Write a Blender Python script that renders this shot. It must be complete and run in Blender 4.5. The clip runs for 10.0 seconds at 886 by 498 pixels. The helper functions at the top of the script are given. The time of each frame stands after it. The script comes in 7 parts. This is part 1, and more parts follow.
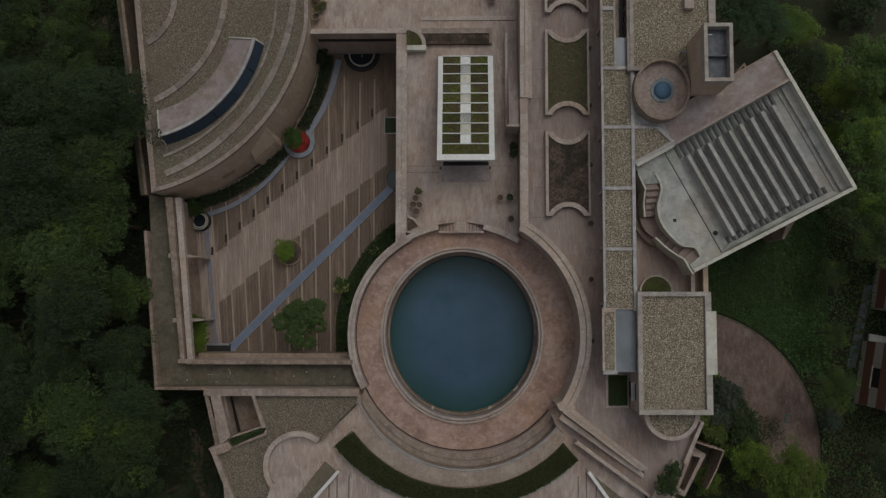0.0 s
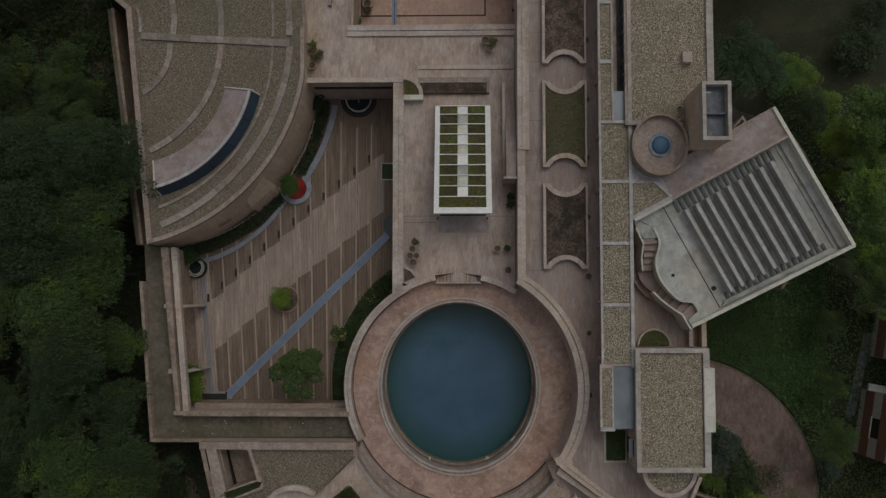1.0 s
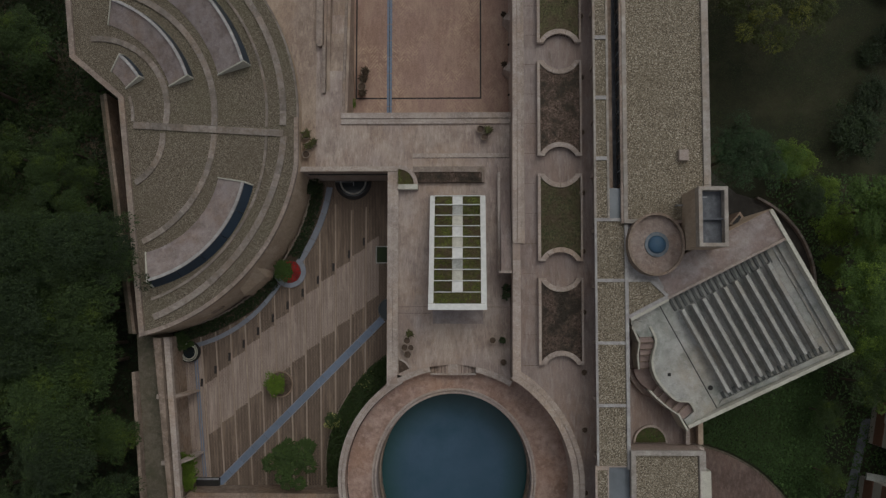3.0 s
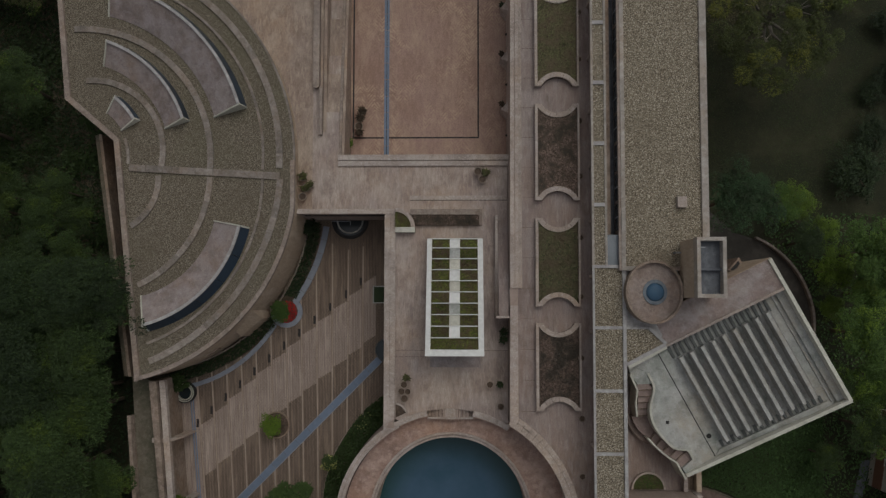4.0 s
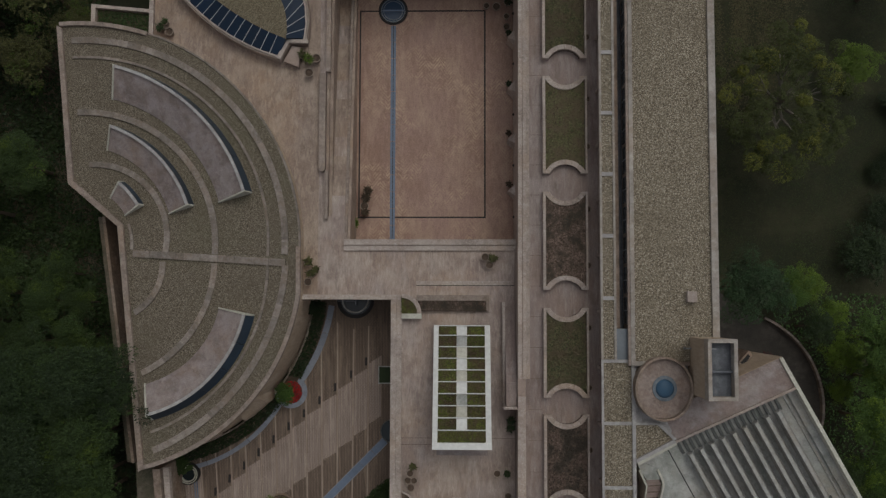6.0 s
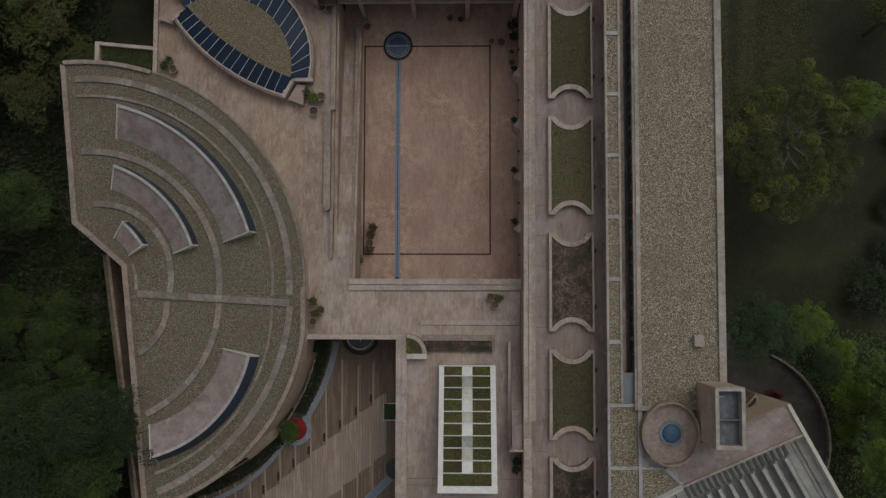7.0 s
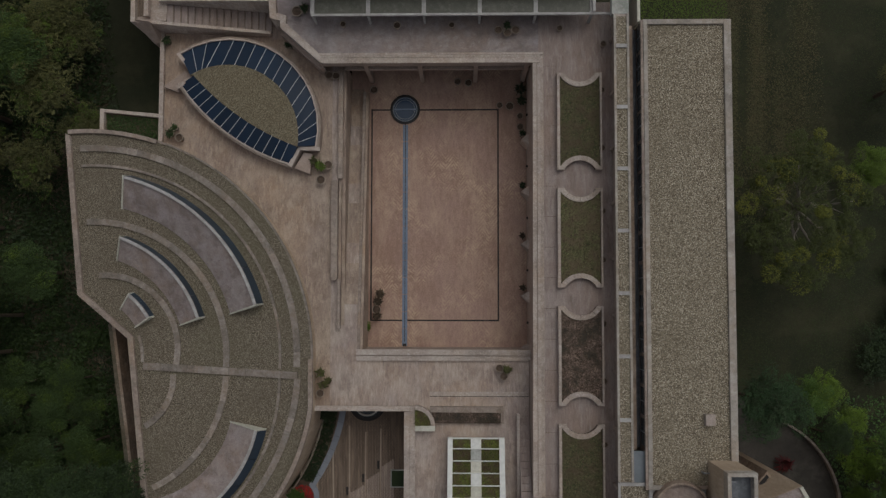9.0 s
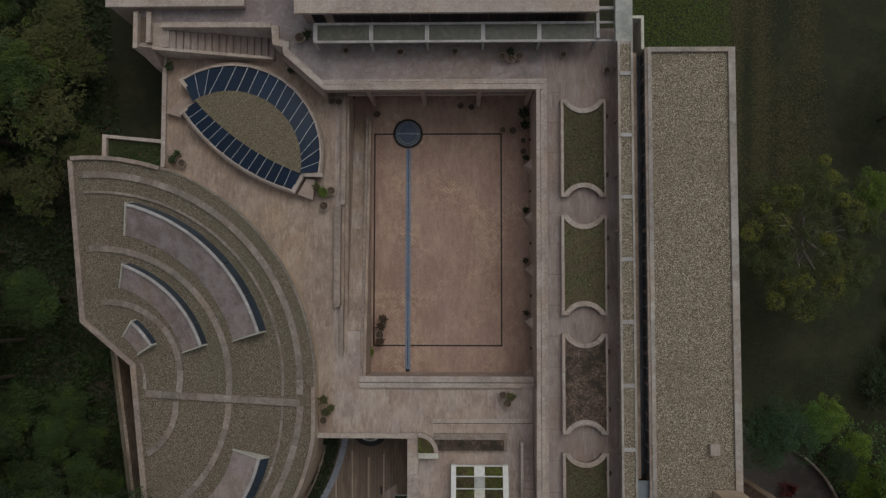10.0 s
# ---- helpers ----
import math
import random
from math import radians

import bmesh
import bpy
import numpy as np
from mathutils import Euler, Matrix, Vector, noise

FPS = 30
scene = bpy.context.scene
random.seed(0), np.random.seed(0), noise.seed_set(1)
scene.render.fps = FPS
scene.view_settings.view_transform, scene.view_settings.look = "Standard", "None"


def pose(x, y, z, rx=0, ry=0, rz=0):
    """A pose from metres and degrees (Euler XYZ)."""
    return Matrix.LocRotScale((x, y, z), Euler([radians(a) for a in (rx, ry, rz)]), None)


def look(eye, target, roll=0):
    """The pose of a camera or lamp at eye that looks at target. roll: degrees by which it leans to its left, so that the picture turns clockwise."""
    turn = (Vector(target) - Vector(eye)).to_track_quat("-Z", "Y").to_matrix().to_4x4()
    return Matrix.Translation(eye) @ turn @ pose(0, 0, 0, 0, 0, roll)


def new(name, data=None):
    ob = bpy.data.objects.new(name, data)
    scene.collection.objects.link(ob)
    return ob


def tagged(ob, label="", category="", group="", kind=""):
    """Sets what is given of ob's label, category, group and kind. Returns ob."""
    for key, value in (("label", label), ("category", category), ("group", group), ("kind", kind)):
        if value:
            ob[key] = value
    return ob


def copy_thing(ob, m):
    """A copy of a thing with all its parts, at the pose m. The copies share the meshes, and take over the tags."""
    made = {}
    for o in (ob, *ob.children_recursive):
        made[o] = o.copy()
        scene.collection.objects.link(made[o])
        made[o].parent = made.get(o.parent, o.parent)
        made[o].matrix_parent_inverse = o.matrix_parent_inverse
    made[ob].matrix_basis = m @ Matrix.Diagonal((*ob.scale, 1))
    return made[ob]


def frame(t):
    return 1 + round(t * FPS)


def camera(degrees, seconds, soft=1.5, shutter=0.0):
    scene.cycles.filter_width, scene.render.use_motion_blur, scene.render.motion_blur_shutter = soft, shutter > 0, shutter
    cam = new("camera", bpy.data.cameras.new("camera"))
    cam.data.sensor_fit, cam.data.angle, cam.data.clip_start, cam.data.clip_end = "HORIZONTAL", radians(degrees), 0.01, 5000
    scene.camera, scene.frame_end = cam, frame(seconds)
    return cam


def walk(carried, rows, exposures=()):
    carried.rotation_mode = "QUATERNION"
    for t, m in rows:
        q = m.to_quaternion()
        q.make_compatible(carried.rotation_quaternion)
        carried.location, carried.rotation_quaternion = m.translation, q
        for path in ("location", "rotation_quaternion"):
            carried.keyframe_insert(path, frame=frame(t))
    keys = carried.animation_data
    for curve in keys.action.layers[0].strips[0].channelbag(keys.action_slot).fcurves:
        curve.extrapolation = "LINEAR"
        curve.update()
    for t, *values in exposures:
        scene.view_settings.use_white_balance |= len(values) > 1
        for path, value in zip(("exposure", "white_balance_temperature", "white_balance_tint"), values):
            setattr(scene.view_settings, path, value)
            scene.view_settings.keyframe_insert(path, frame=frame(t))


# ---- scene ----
cam = camera(55.0, 10.0, 1.33)
# seconds, x, y, z, and the turn from looking straight down: forward tilt, lean, heading
ROWS = [
    (0.0, 0.000, 0.000, 60.093, 3.851, 1.345, 0.033),
    (0.5, 0.079, 1.786, 60.035, 3.826, 1.326, 0.034),
    (1.0, 0.176, 3.623, 60.007, 3.813, 1.319, 0.026),
    (1.5, 0.282, 5.390, 59.979, 3.795, 1.320, 0.024),
    (2.0, 0.400, 7.070, 59.966, 3.771, 1.324, 0.048),
    (2.5, 0.528, 8.553, 59.955, 3.740, 1.340, 0.043),
    (2.7, 0.527, 9.163, 59.957, 3.732, 1.349, 0.042),
    (3.8, 0.744, 12.511, 59.826, 3.734, 1.328, 0.072),
    (4.0, 0.720, 13.099, 59.815, 3.741, 1.312, 0.079),
    (4.5, 0.601, 14.551, 59.804, 3.765, 1.262, 0.097),
    (5.0, 0.427, 16.021, 59.780, 3.783, 1.214, 0.123),
    (5.5, 0.234, 17.501, 59.744, 3.775, 1.185, 0.144),
    (5.7, 0.190, 18.129, 59.679, 3.767, 1.176, 0.147),
    (6.8, -0.119, 21.592, 59.651, 3.544, 1.278, 0.162),
    (7.0, -0.158, 22.102, 59.617, 3.503, 1.293, 0.152),
    (7.5, -0.289, 23.531, 59.587, 3.430, 1.328, 0.116),
    (8.0, -0.426, 24.852, 59.536, 3.376, 1.346, 0.091),
    (8.5, -0.586, 26.036, 59.486, 3.354, 1.341, 0.106),
    (9.0, -0.710, 27.139, 59.460, 3.354, 1.329, 0.101),
    (9.5, -0.822, 28.114, 59.384, 3.351, 1.335, 0.084),
    (10.0, -0.916, 29.000, 59.402, 3.326, 1.354, 0.069),
]
walk(cam, [(t, pose(x, y, z, rx, ry, rz)) for t, x, y, z, rx, ry, rz in ROWS], [(0.0, -0.59), (4.0, -0.54), (7.0, -0.5), (10.0, -0.46)])

# ---- daylight: a thick overcast sky, with a soft bright side to the north-north-east ----
world = bpy.data.worlds.new("overcast_sky")
scene.world = world
world.use_nodes = True
wn, wl = world.node_tree.nodes, world.node_tree.links
wn.clear()
sky = wn.new("ShaderNodeTexSky")
sky.sky_type = "NISHITA"
sky.sun_disc = False
sky.sun_elevation = radians(60)
sky.sun_rotation = radians(33)
sky.dust_density = 4.0
sky.air_density = 1.0
grey = wn.new("ShaderNodeHueSaturation")
grey.inputs["Saturation"].default_value = 0.27
back = wn.new("ShaderNodeBackground")
back.inputs["Strength"].default_value = 0.112
wout = wn.new("ShaderNodeOutputWorld")
wl.new(sky.outputs["Color"], grey.inputs["Color"])
wl.new(grey.outputs["Color"], back.inputs["Color"])
wl.new(back.outputs["Background"], wout.inputs["Surface"])

sun_data = bpy.data.lights.new("sun", "SUN")
sun_data.energy = 0.56
sun_data.angle = radians(40)
sun_data.color = (0.955, 0.975, 0.91)
sun = new("sun", sun_data)
sun.matrix_world = look((20, 31, 64), (0, 0, 0))


# ---- materials ----
def node_mat(name, rough=0.85, metal=0.0, spec=0.3):
    m = bpy.data.materials.new(name)
    m.use_nodes = True
    nt = m.node_tree
    b = nt.nodes["Principled BSDF"]
    b.inputs["Roughness"].default_value = rough
    b.inputs["Metallic"].default_value = metal
    b.inputs["Specular IOR Level"].default_value = spec
    return m, nt, b


def coords(nt, scale=(1, 1, 1), turn=0.0):
    g = nt.nodes.new("ShaderNodeNewGeometry")
    mp = nt.nodes.new("ShaderNodeMapping")
    mp.inputs["Scale"].default_value = scale
    mp.inputs["Rotation"].default_value = (0, 0, radians(turn))
    nt.links.new(g.outputs["Position"], mp.inputs["Vector"])
    return mp.outputs["Vector"]


def noise_fac(nt, scale, detail=4.0, lo=0.35, hi=0.65, stretch=(1, 1, 1), turn=0.0, rough=0.6, top=1.0):
    n = nt.nodes.new("ShaderNodeTexNoise")
    n.inputs["Scale"].default_value = scale
    n.inputs["Detail"].default_value = detail
    n.inputs["Roughness"].default_value = rough
    nt.links.new(coords(nt, stretch, turn), n.inputs["Vector"])
    r = nt.nodes.new("ShaderNodeMapRange")
    r.inputs["From Min"].default_value, r.inputs["From Max"].default_value = lo, hi
    r.inputs["To Max"].default_value = top
    nt.links.new(n.outputs["Fac"], r.inputs["Value"])
    return r.outputs["Result"]


def mix_col(nt, fac, a, b, kind="MIX"):
    m = nt.nodes.new("ShaderNodeMix")
    m.data_type, m.blend_type = "RGBA", kind
    for key, v in (("Factor", fac), ("A", a), ("B", b)):
        sock = [s for s in m.inputs if s.name == key and (s.type == "RGBA" if key != "Factor" else s.type == "VALUE")][0]
        if isinstance(v, (int, float)):
            sock.default_value = v
        elif isinstance(v, tuple):
            sock.default_value = (*v, 1)
        else:
            nt.links.new(v, sock)
    return [s for s in m.outputs if s.type == "RGBA"][0]


def add_bump(nt, b, fac, strength=0.3, distance=0.02):
    bp = nt.nodes.new("ShaderNodeBump")
    bp.inputs["Strength"].default_value, bp.inputs["Distance"].default_value = strength, distance
    nt.links.new(fac, bp.inputs["Height"])
    nt.links.new(bp.outputs["Normal"], b.inputs["Normal"])


def piece_value(nt, low=0.8, high=1.15):
    """A brightness that differs from piece to piece."""
    o = nt.nodes.new("ShaderNodeObjectInfo")
    r = nt.nodes.new("ShaderNodeMapRange")
    r.inputs["To Min"].default_value, r.inputs["To Max"].default_value = low, high
    nt.links.new(o.outputs["Random"], r.inputs["Value"])
    h = nt.nodes.new("ShaderNodeHueSaturation")
    nt.links.new(r.outputs["Result"], h.inputs["Value"])
    return h


def stone(name, base, dark, light, rough=0.85, stretch=(1, 1, 1), turn=0.0, big=0.35, fine=6.0, pieces=None, bump=0.25, stain=(0.5, 0.75), spec=0.3, worn=None):
    """Weathered stone or concrete: broad stains, streaks and fine grain."""
    m, nt, b = node_mat(name, rough, spec=spec)
    c = mix_col(nt, noise_fac(nt, big, 5.0, 0.38, 0.66, top=0.8), base, dark)
    c = mix_col(nt, noise_fac(nt, big * 2.3, 5.0, stain[0], stain[1], stretch, turn), c, light)
    if worn:
        tan = (worn[0] * 0.92, worn[1] * 0.76, worn[2] * 0.6)
        c = mix_col(nt, noise_fac(nt, big * 0.5, 6.0, 0.47, 0.65, (1, 1, 1), 50, 0.62, 0.5), c, tan)
        c = mix_col(nt, noise_fac(nt, big * 1.2, 8.0, 0.49, 0.6, (1, 1, 1), 20, 0.66, 0.55), c, worn)
        c = mix_col(nt, noise_fac(nt, big * 2.0, 8.0, 0.51, 0.64, (1, 1, 1), 75, 0.66, 0.4), c, tuple(v * 0.7 for v in dark))
        c = mix_col(nt, noise_fac(nt, big * 6, 8.0, 0.51, 0.6, stretch, turn, 0.72, 0.4), c, tuple(min(0.8, v * 1.15) for v in worn))
        c = mix_col(nt, noise_fac(nt, big * 4.1, 8.0, 0.53, 0.66, stretch, turn + 5, 0.72, 0.4), c, tuple(v * 0.62 for v in dark))
    f = noise_fac(nt, fine, 6.0, 0.25, 0.75, stretch, turn, 0.75)
    c = mix_col(nt, f, c, (0.67, 0.66, 0.65), "MULTIPLY")
    g = noise_fac(nt, fine * 6, 3.0, 0.3, 0.8)
    c = mix_col(nt, g, c, (1.42, 1.42, 1.42), "MULTIPLY")
    if pieces:
        h = piece_value(nt, *pieces)
        nt.links.new(c, h.inputs["Color"])
        c = h.outputs["Color"]
    nt.links.new(c, b.inputs["Base Color"])
    add_bump(nt, b, g, bump, 0.02)
    return m


def gravel(name, cols, size, bump=0.5, moss=None):
    """Loose pebbles: a cell for each, of mixed tone, over grime in broad patches."""
    m, nt, b = node_mat(name, 0.92)
    v = nt.nodes.new("ShaderNodeTexVoronoi")
    v.inputs["Scale"].default_value = 1.0 / size
    v.inputs["Randomness"].default_value = 1.0
    nt.links.new(coords(nt), v.inputs["Vector"])
    sep = nt.nodes.new("ShaderNodeSeparateColor")
    nt.links.new(v.outputs["Color"], sep.inputs["Color"])
    ramp = nt.nodes.new("ShaderNodeValToRGB")
    el = ramp.color_ramp.elements
    while len(el) < len(cols):
        el.new(0.5)
    for i, c in enumerate(cols):
        el[i].position = i / (len(cols) - 1)
        el[i].color = (*c, 1)
    nt.links.new(sep.outputs["Red"], ramp.inputs["Fac"])
    gap = nt.nodes.new("ShaderNodeMapRange")
    gap.inputs["From Min"].default_value, gap.inputs["From Max"].default_value = 0.5, 0.95
    nt.links.new(v.outputs["Distance"], gap.inputs["Value"])
    c = mix_col(nt, gap.outputs["Result"], ramp.outputs["Color"], tuple(x * 0.35 for x in cols[0]))
    c = mix_col(nt, noise_fac(nt, 0.25, 6.0, 0.5, 0.9), c, tuple(x * 0.8 for x in cols[1]))
    if moss:
        c = mix_col(nt, noise_fac(nt, 0.16, 7.0, 0.5, 0.72, (1, 1, 1), 25, 0.65, 0.55), c, moss)
    nt.links.new(c, b.inputs["Base Color"])
    inv = nt.nodes.new("ShaderNodeMath")
    inv.operation = "SUBTRACT"
    inv.inputs[0].default_value = 1.0
    nt.links.new(v.outputs["Distance"], inv.inputs[1])
    add_bump(nt, b, inv.outputs["Value"], bump, size * 0.5)
    return m


def plain(name, col, rough=0.6, metal=0.0, vary=0.25, scale=4.0, spec=0.4, pieces=None):
    m, nt, b = node_mat(name, rough, metal, spec)
    c = mix_col(nt, noise_fac(nt, scale, 5.0, 0.3, 0.75), col, tuple(v * (1 - vary) for v in col))
    c = mix_col(nt, noise_fac(nt, scale * 9, 3.0, 0.45, 0.8), c, tuple(v * (1 - vary * 0.7) for v in col))
    if pieces:
        h = piece_value(nt, *pieces)
        nt.links.new(c, h.inputs["Color"])
        c = h.outputs["Color"]
    nt.links.new(c, b.inputs["Base Color"])
    return m


def leaves(name, a, b2, c3):
    """Foliage: each leaf its own tone, with a little light passing through."""
    m, nt, b = node_mat(name, 0.6, spec=0.25)
    g = nt.nodes.new("ShaderNodeNewGeometry")
    c = mix_col(nt, g.outputs["Random Per Island"], a, b2)
    c = mix_col(nt, noise_fac(nt, 1.3, 3.0, 0.4, 0.62), c, c3)
    h = piece_value(nt, 0.75, 1.25)
    nt.links.new(c, h.inputs["Color"])
    nt.links.new(h.outputs["Color"], b.inputs["Base Color"])
    return m


def glassy(name, col, rough=0.08, vary=0.15, spec=0.5):
    m, nt, b = node_mat(name, rough, 0.0, spec)
    c = mix_col(nt, noise_fac(nt, 0.6, 4.0, 0.35, 0.7), col, tuple(v * (1 - vary) + 0.01 for v in col))
    h = piece_value(nt, 0.85, 1.15)
    nt.links.new(c, h.inputs["Color"])
    nt.links.new(h.outputs["Color"], b.inputs["Base Color"])
    return m


DECK = stone("deck_paving", (0.3300, 0.2690, 0.2430), (0.2650, 0.2050, 0.1810), (0.3980, 0.3420, 0.3170), stretch=(2.4, 0.55, 1), big=0.3, fine=2.8, worn=(0.4600, 0.3900, 0.3350))
DECKW = stone("west_deck_paving", (0.3020, 0.2350, 0.1930), (0.2420, 0.1800, 0.1450), (0.3500, 0.2800, 0.2350), stretch=(2.0, 0.6, 1), turn=-35, big=0.3, fine=2.6, worn=(0.4250, 0.3450, 0.2750))
TERRACE = stone("terrace_paving", (0.2800, 0.2230, 0.2010), (0.2300, 0.1760, 0.1540), (0.3080, 0.2620, 0.2440), stretch=(2.6, 0.5, 1), big=0.22, fine=2.5, worn=(0.3250, 0.2810, 0.2640))
TERRACEN = stone("violet_terrace_paving", (0.2620, 0.2230, 0.2230), (0.2150, 0.1750, 0.1680), (0.2900, 0.2600, 0.2680), stretch=(0.9, 0.9, 1), big=0.25, fine=2.5, worn=(0.3150, 0.2850, 0.2800))
WALL = stone("rendered_wall", (0.3422, 0.2693, 0.2285), (0.2662, 0.2059, 0.1714), (0.3802, 0.3138, 0.2734), stretch=(1, 1, 0.25), fine=5.0, bump=0.2)
COPING = stone("coping_stone", (0.3802, 0.3237, 0.2887), (0.2954, 0.2396, 0.2081), (0.4466, 0.3920, 0.3652), stretch=(3, 3, 1), fine=4.0, pieces=(0.93, 1.06), worn=(0.4748, 0.4168, 0.3703))
PALE = stone("pale_concrete", (0.504, 0.492, 0.420), (0.407, 0.387, 0.325), (0.582, 0.573, 0.506), fine=4.0, pieces=(0.9, 1.08))
GREYCON = stone("grey_concrete", (0.3300, 0.3400, 0.3110), (0.2050, 0.2220, 0.1960), (0.4290, 0.4330, 0.4106), fine=3.0, big=0.5, stain=(0.45, 0.7), worn=(0.4290, 0.4270, 0.4106))
PINK = stone("pink_render", (0.3140, 0.2495, 0.2336), (0.2564, 0.2010, 0.1826), (0.3802, 0.3336, 0.3244), fine=5.0, worn=(0.3900, 0.3534, 0.3346))


def chevron_court():
    """Red paving overlaid with pale, broken herringbone stripes that show in patches."""
    m = stone("red_court_paving", (0.335, 0.225, 0.185), (0.27, 0.17, 0.125), (0.38, 0.265, 0.205), stretch=(1.6, 0.5, 1), turn=10, big=0.22, fine=2.2, stain=(0.46, 0.66))
    nt = m.node_tree
    b = nt.nodes["Principled BSDF"]
    sep = nt.nodes.new("ShaderNodeSeparateXYZ")
    nt.links.new(coords(nt), sep.inputs["Vector"])

    def calc(op, a, c=0.0):
        n = nt.nodes.new("ShaderNodeMath")
        n.operation = op
        for i, v in enumerate((a, c)):
            if isinstance(v, (int, float)):
                n.inputs[i].default_value = v
            else:
                nt.links.new(v, n.inputs[i])
        return n.outputs["Value"]

    wobble = calc("MULTIPLY", noise_fac(nt, 1.1, 3.0, 0.2, 0.8), 0.3)
    zig = calc("PINGPONG", calc("ADD", calc("ADD", sep.outputs["X"], 20.0), wobble), 0.55)
    stripe = calc("FRACT", calc("MULTIPLY", calc("ADD", calc("ADD", calc("MULTIPLY", zig, 1.25), sep.outputs["Y"]), wobble), 3.4))
    edge = calc("PINGPONG", stripe, 0.5)
    patch = noise_fac(nt, 0.3, 4.0, 0.45, 0.64)
    broken = noise_fac(nt, 2.2, 4.0, 0.4, 0.62)
    fac = calc("MULTIPLY", calc("MULTIPLY", calc("MULTIPLY", edge, 2.0), patch), calc("MULTIPLY", broken, 1.0))
    before = b.inputs["Base Color"].links[0].from_socket
    nt.links.new(mix_col(nt, fac, before, (0.53, 0.385, 0.27)), b.inputs["Base Color"])
    return m


COURT = chevron_court()
RING = stone("pool_surround_paving", (0.3200, 0.2120, 0.1690), (0.2250, 0.1480, 0.1200), (0.3700, 0.2680, 0.2250), big=0.35, fine=2.5, stain=(0.46, 0.7), worn=(0.4488, 0.3287, 0.2746))
def brick_paving(name, tones, joint, pieces, width=0.24, height=0.115, turn=90.0):
    """Small paving bricks with sunken joints, under blotches of wear."""
    m, nt, b = node_mat(name, 0.88)
    br = nt.nodes.new("ShaderNodeTexBrick")
    br.inputs["Scale"].default_value = 1.0
    br.inputs["Brick Width"].default_value, br.inputs["Row Height"].default_value = width, height
    br.inputs["Mortar Size"].default_value, br.inputs["Mortar Smooth"].default_value, br.inputs["Bias"].default_value = 0.022, 0.2, 0.0
    for key, c in (("Color1", tones[0]), ("Color2", tones[1]), ("Mortar", joint)):
        br.inputs[key].default_value = (*c, 1)
    nt.links.new(coords(nt, (1, 1, 1), turn), br.inputs["Vector"])
    c = mix_col(nt, noise_fac(nt, 0.5, 6.0, 0.42, 0.68, top=0.7), br.outputs["Color"], tones[2])
    c = mix_col(nt, noise_fac(nt, 7.0, 4.0, 0.4, 0.75, top=0.75), c, tuple(v * 0.6 for v in tones[0]))
    c = mix_col(nt, noise_fac(nt, 2.4, 5.0, 0.5, 0.75, (1, 0.12, 1), 4.0, top=0.6), c, tuple(v * 1.35 for v in tones[0]))
    h = piece_value(nt, *pieces)
    nt.links.new(c, h.inputs["Color"])
    nt.links.new(h.outputs["Color"], b.inputs["Base Color"])
    add_bump(nt, b, br.outputs["Fac"], -0.4, 0.01)
    return m


BRICKD = brick_paving("dark_brick_paving", ((0.225, 0.168, 0.126), (0.169, 0.126, 0.095), (0.161, 0.121, 0.093)), (0.072, 0.054, 0.043), (0.9, 1.1))
BRICKL = brick_paving("light_brick_paving", ((0.366, 0.292, 0.246), (0.309, 0.242, 0.203), (0.314, 0.251, 0.211)), (0.181, 0.136, 0.112), (0.94, 1.07))
RIBBON = stone("ribbon_stone", (0.325, 0.255, 0.205), (0.265, 0.205, 0.160), (0.370, 0.300, 0.245), fine=5.0)
STEPS = stone("reddish_step_stone", (0.2650, 0.2020, 0.1780), (0.2050, 0.1530, 0.1340), (0.3100, 0.2480, 0.2230), big=0.6, fine=4.0, pieces=(0.92, 1.08))
MOSSY = stone("mossy_concrete", (0.11, 0.095, 0.07), (0.065, 0.066, 0.04), (0.16, 0.135, 0.105), big=0.5, fine=2.5, worn=(0.15, 0.13, 0.10))
BANDST = stone("roof_paver", (0.2350, 0.1980, 0.1700), (0.1720, 0.1450, 0.1200), (0.2900, 0.2560, 0.2280), big=0.9, fine=5.0, pieces=(0.78, 1.2), worn=(0.2800, 0.2500, 0.2250))
MEMBRANE = stone("skylight_roofing", (0.243, 0.194, 0.174), (0.180, 0.143, 0.134), (0.302, 0.258, 0.252), big=0.5, fine=3.0, stain=(0.42, 0.6), worn=(0.320, 0.280, 0.266))
GRAVEL_C = gravel("pale_pebbles", [(0.0760, 0.0605, 0.0405), (0.1800, 0.1470, 0.1010), (0.2580, 0.2190, 0.1590), (0.5500, 0.4980, 0.3980)], 0.041, 0.5)
GRAVEL_F = gravel("brown_pebbles", [(0.0920, 0.0740, 0.0520), (0.1430, 0.1180, 0.0840), (0.1810, 0.1530, 0.1130), (0.2850, 0.2500, 0.1950)], 0.046, 0.6, moss=(0.118, 0.109, 0.068))
GRAVEL_T = gravel("tan_pebbles", [(0.0958, 0.0770, 0.0480), (0.1401, 0.1140, 0.0720), (0.1751, 0.1480, 0.0980), (0.2719, 0.2380, 0.1700)], 0.048)
SOIL = stone("dry_soil", (0.10, 0.07, 0.05), (0.06, 0.042, 0.03), (0.15, 0.11, 0.085), big=1.4, fine=3.0, bump=0.8)
EARTH = stone("woodland_floor", (0.028, 0.03, 0.014), (0.016, 0.021, 0.009), (0.05, 0.048, 0.024), big=0.2, fine=2.0, bump=0.8)
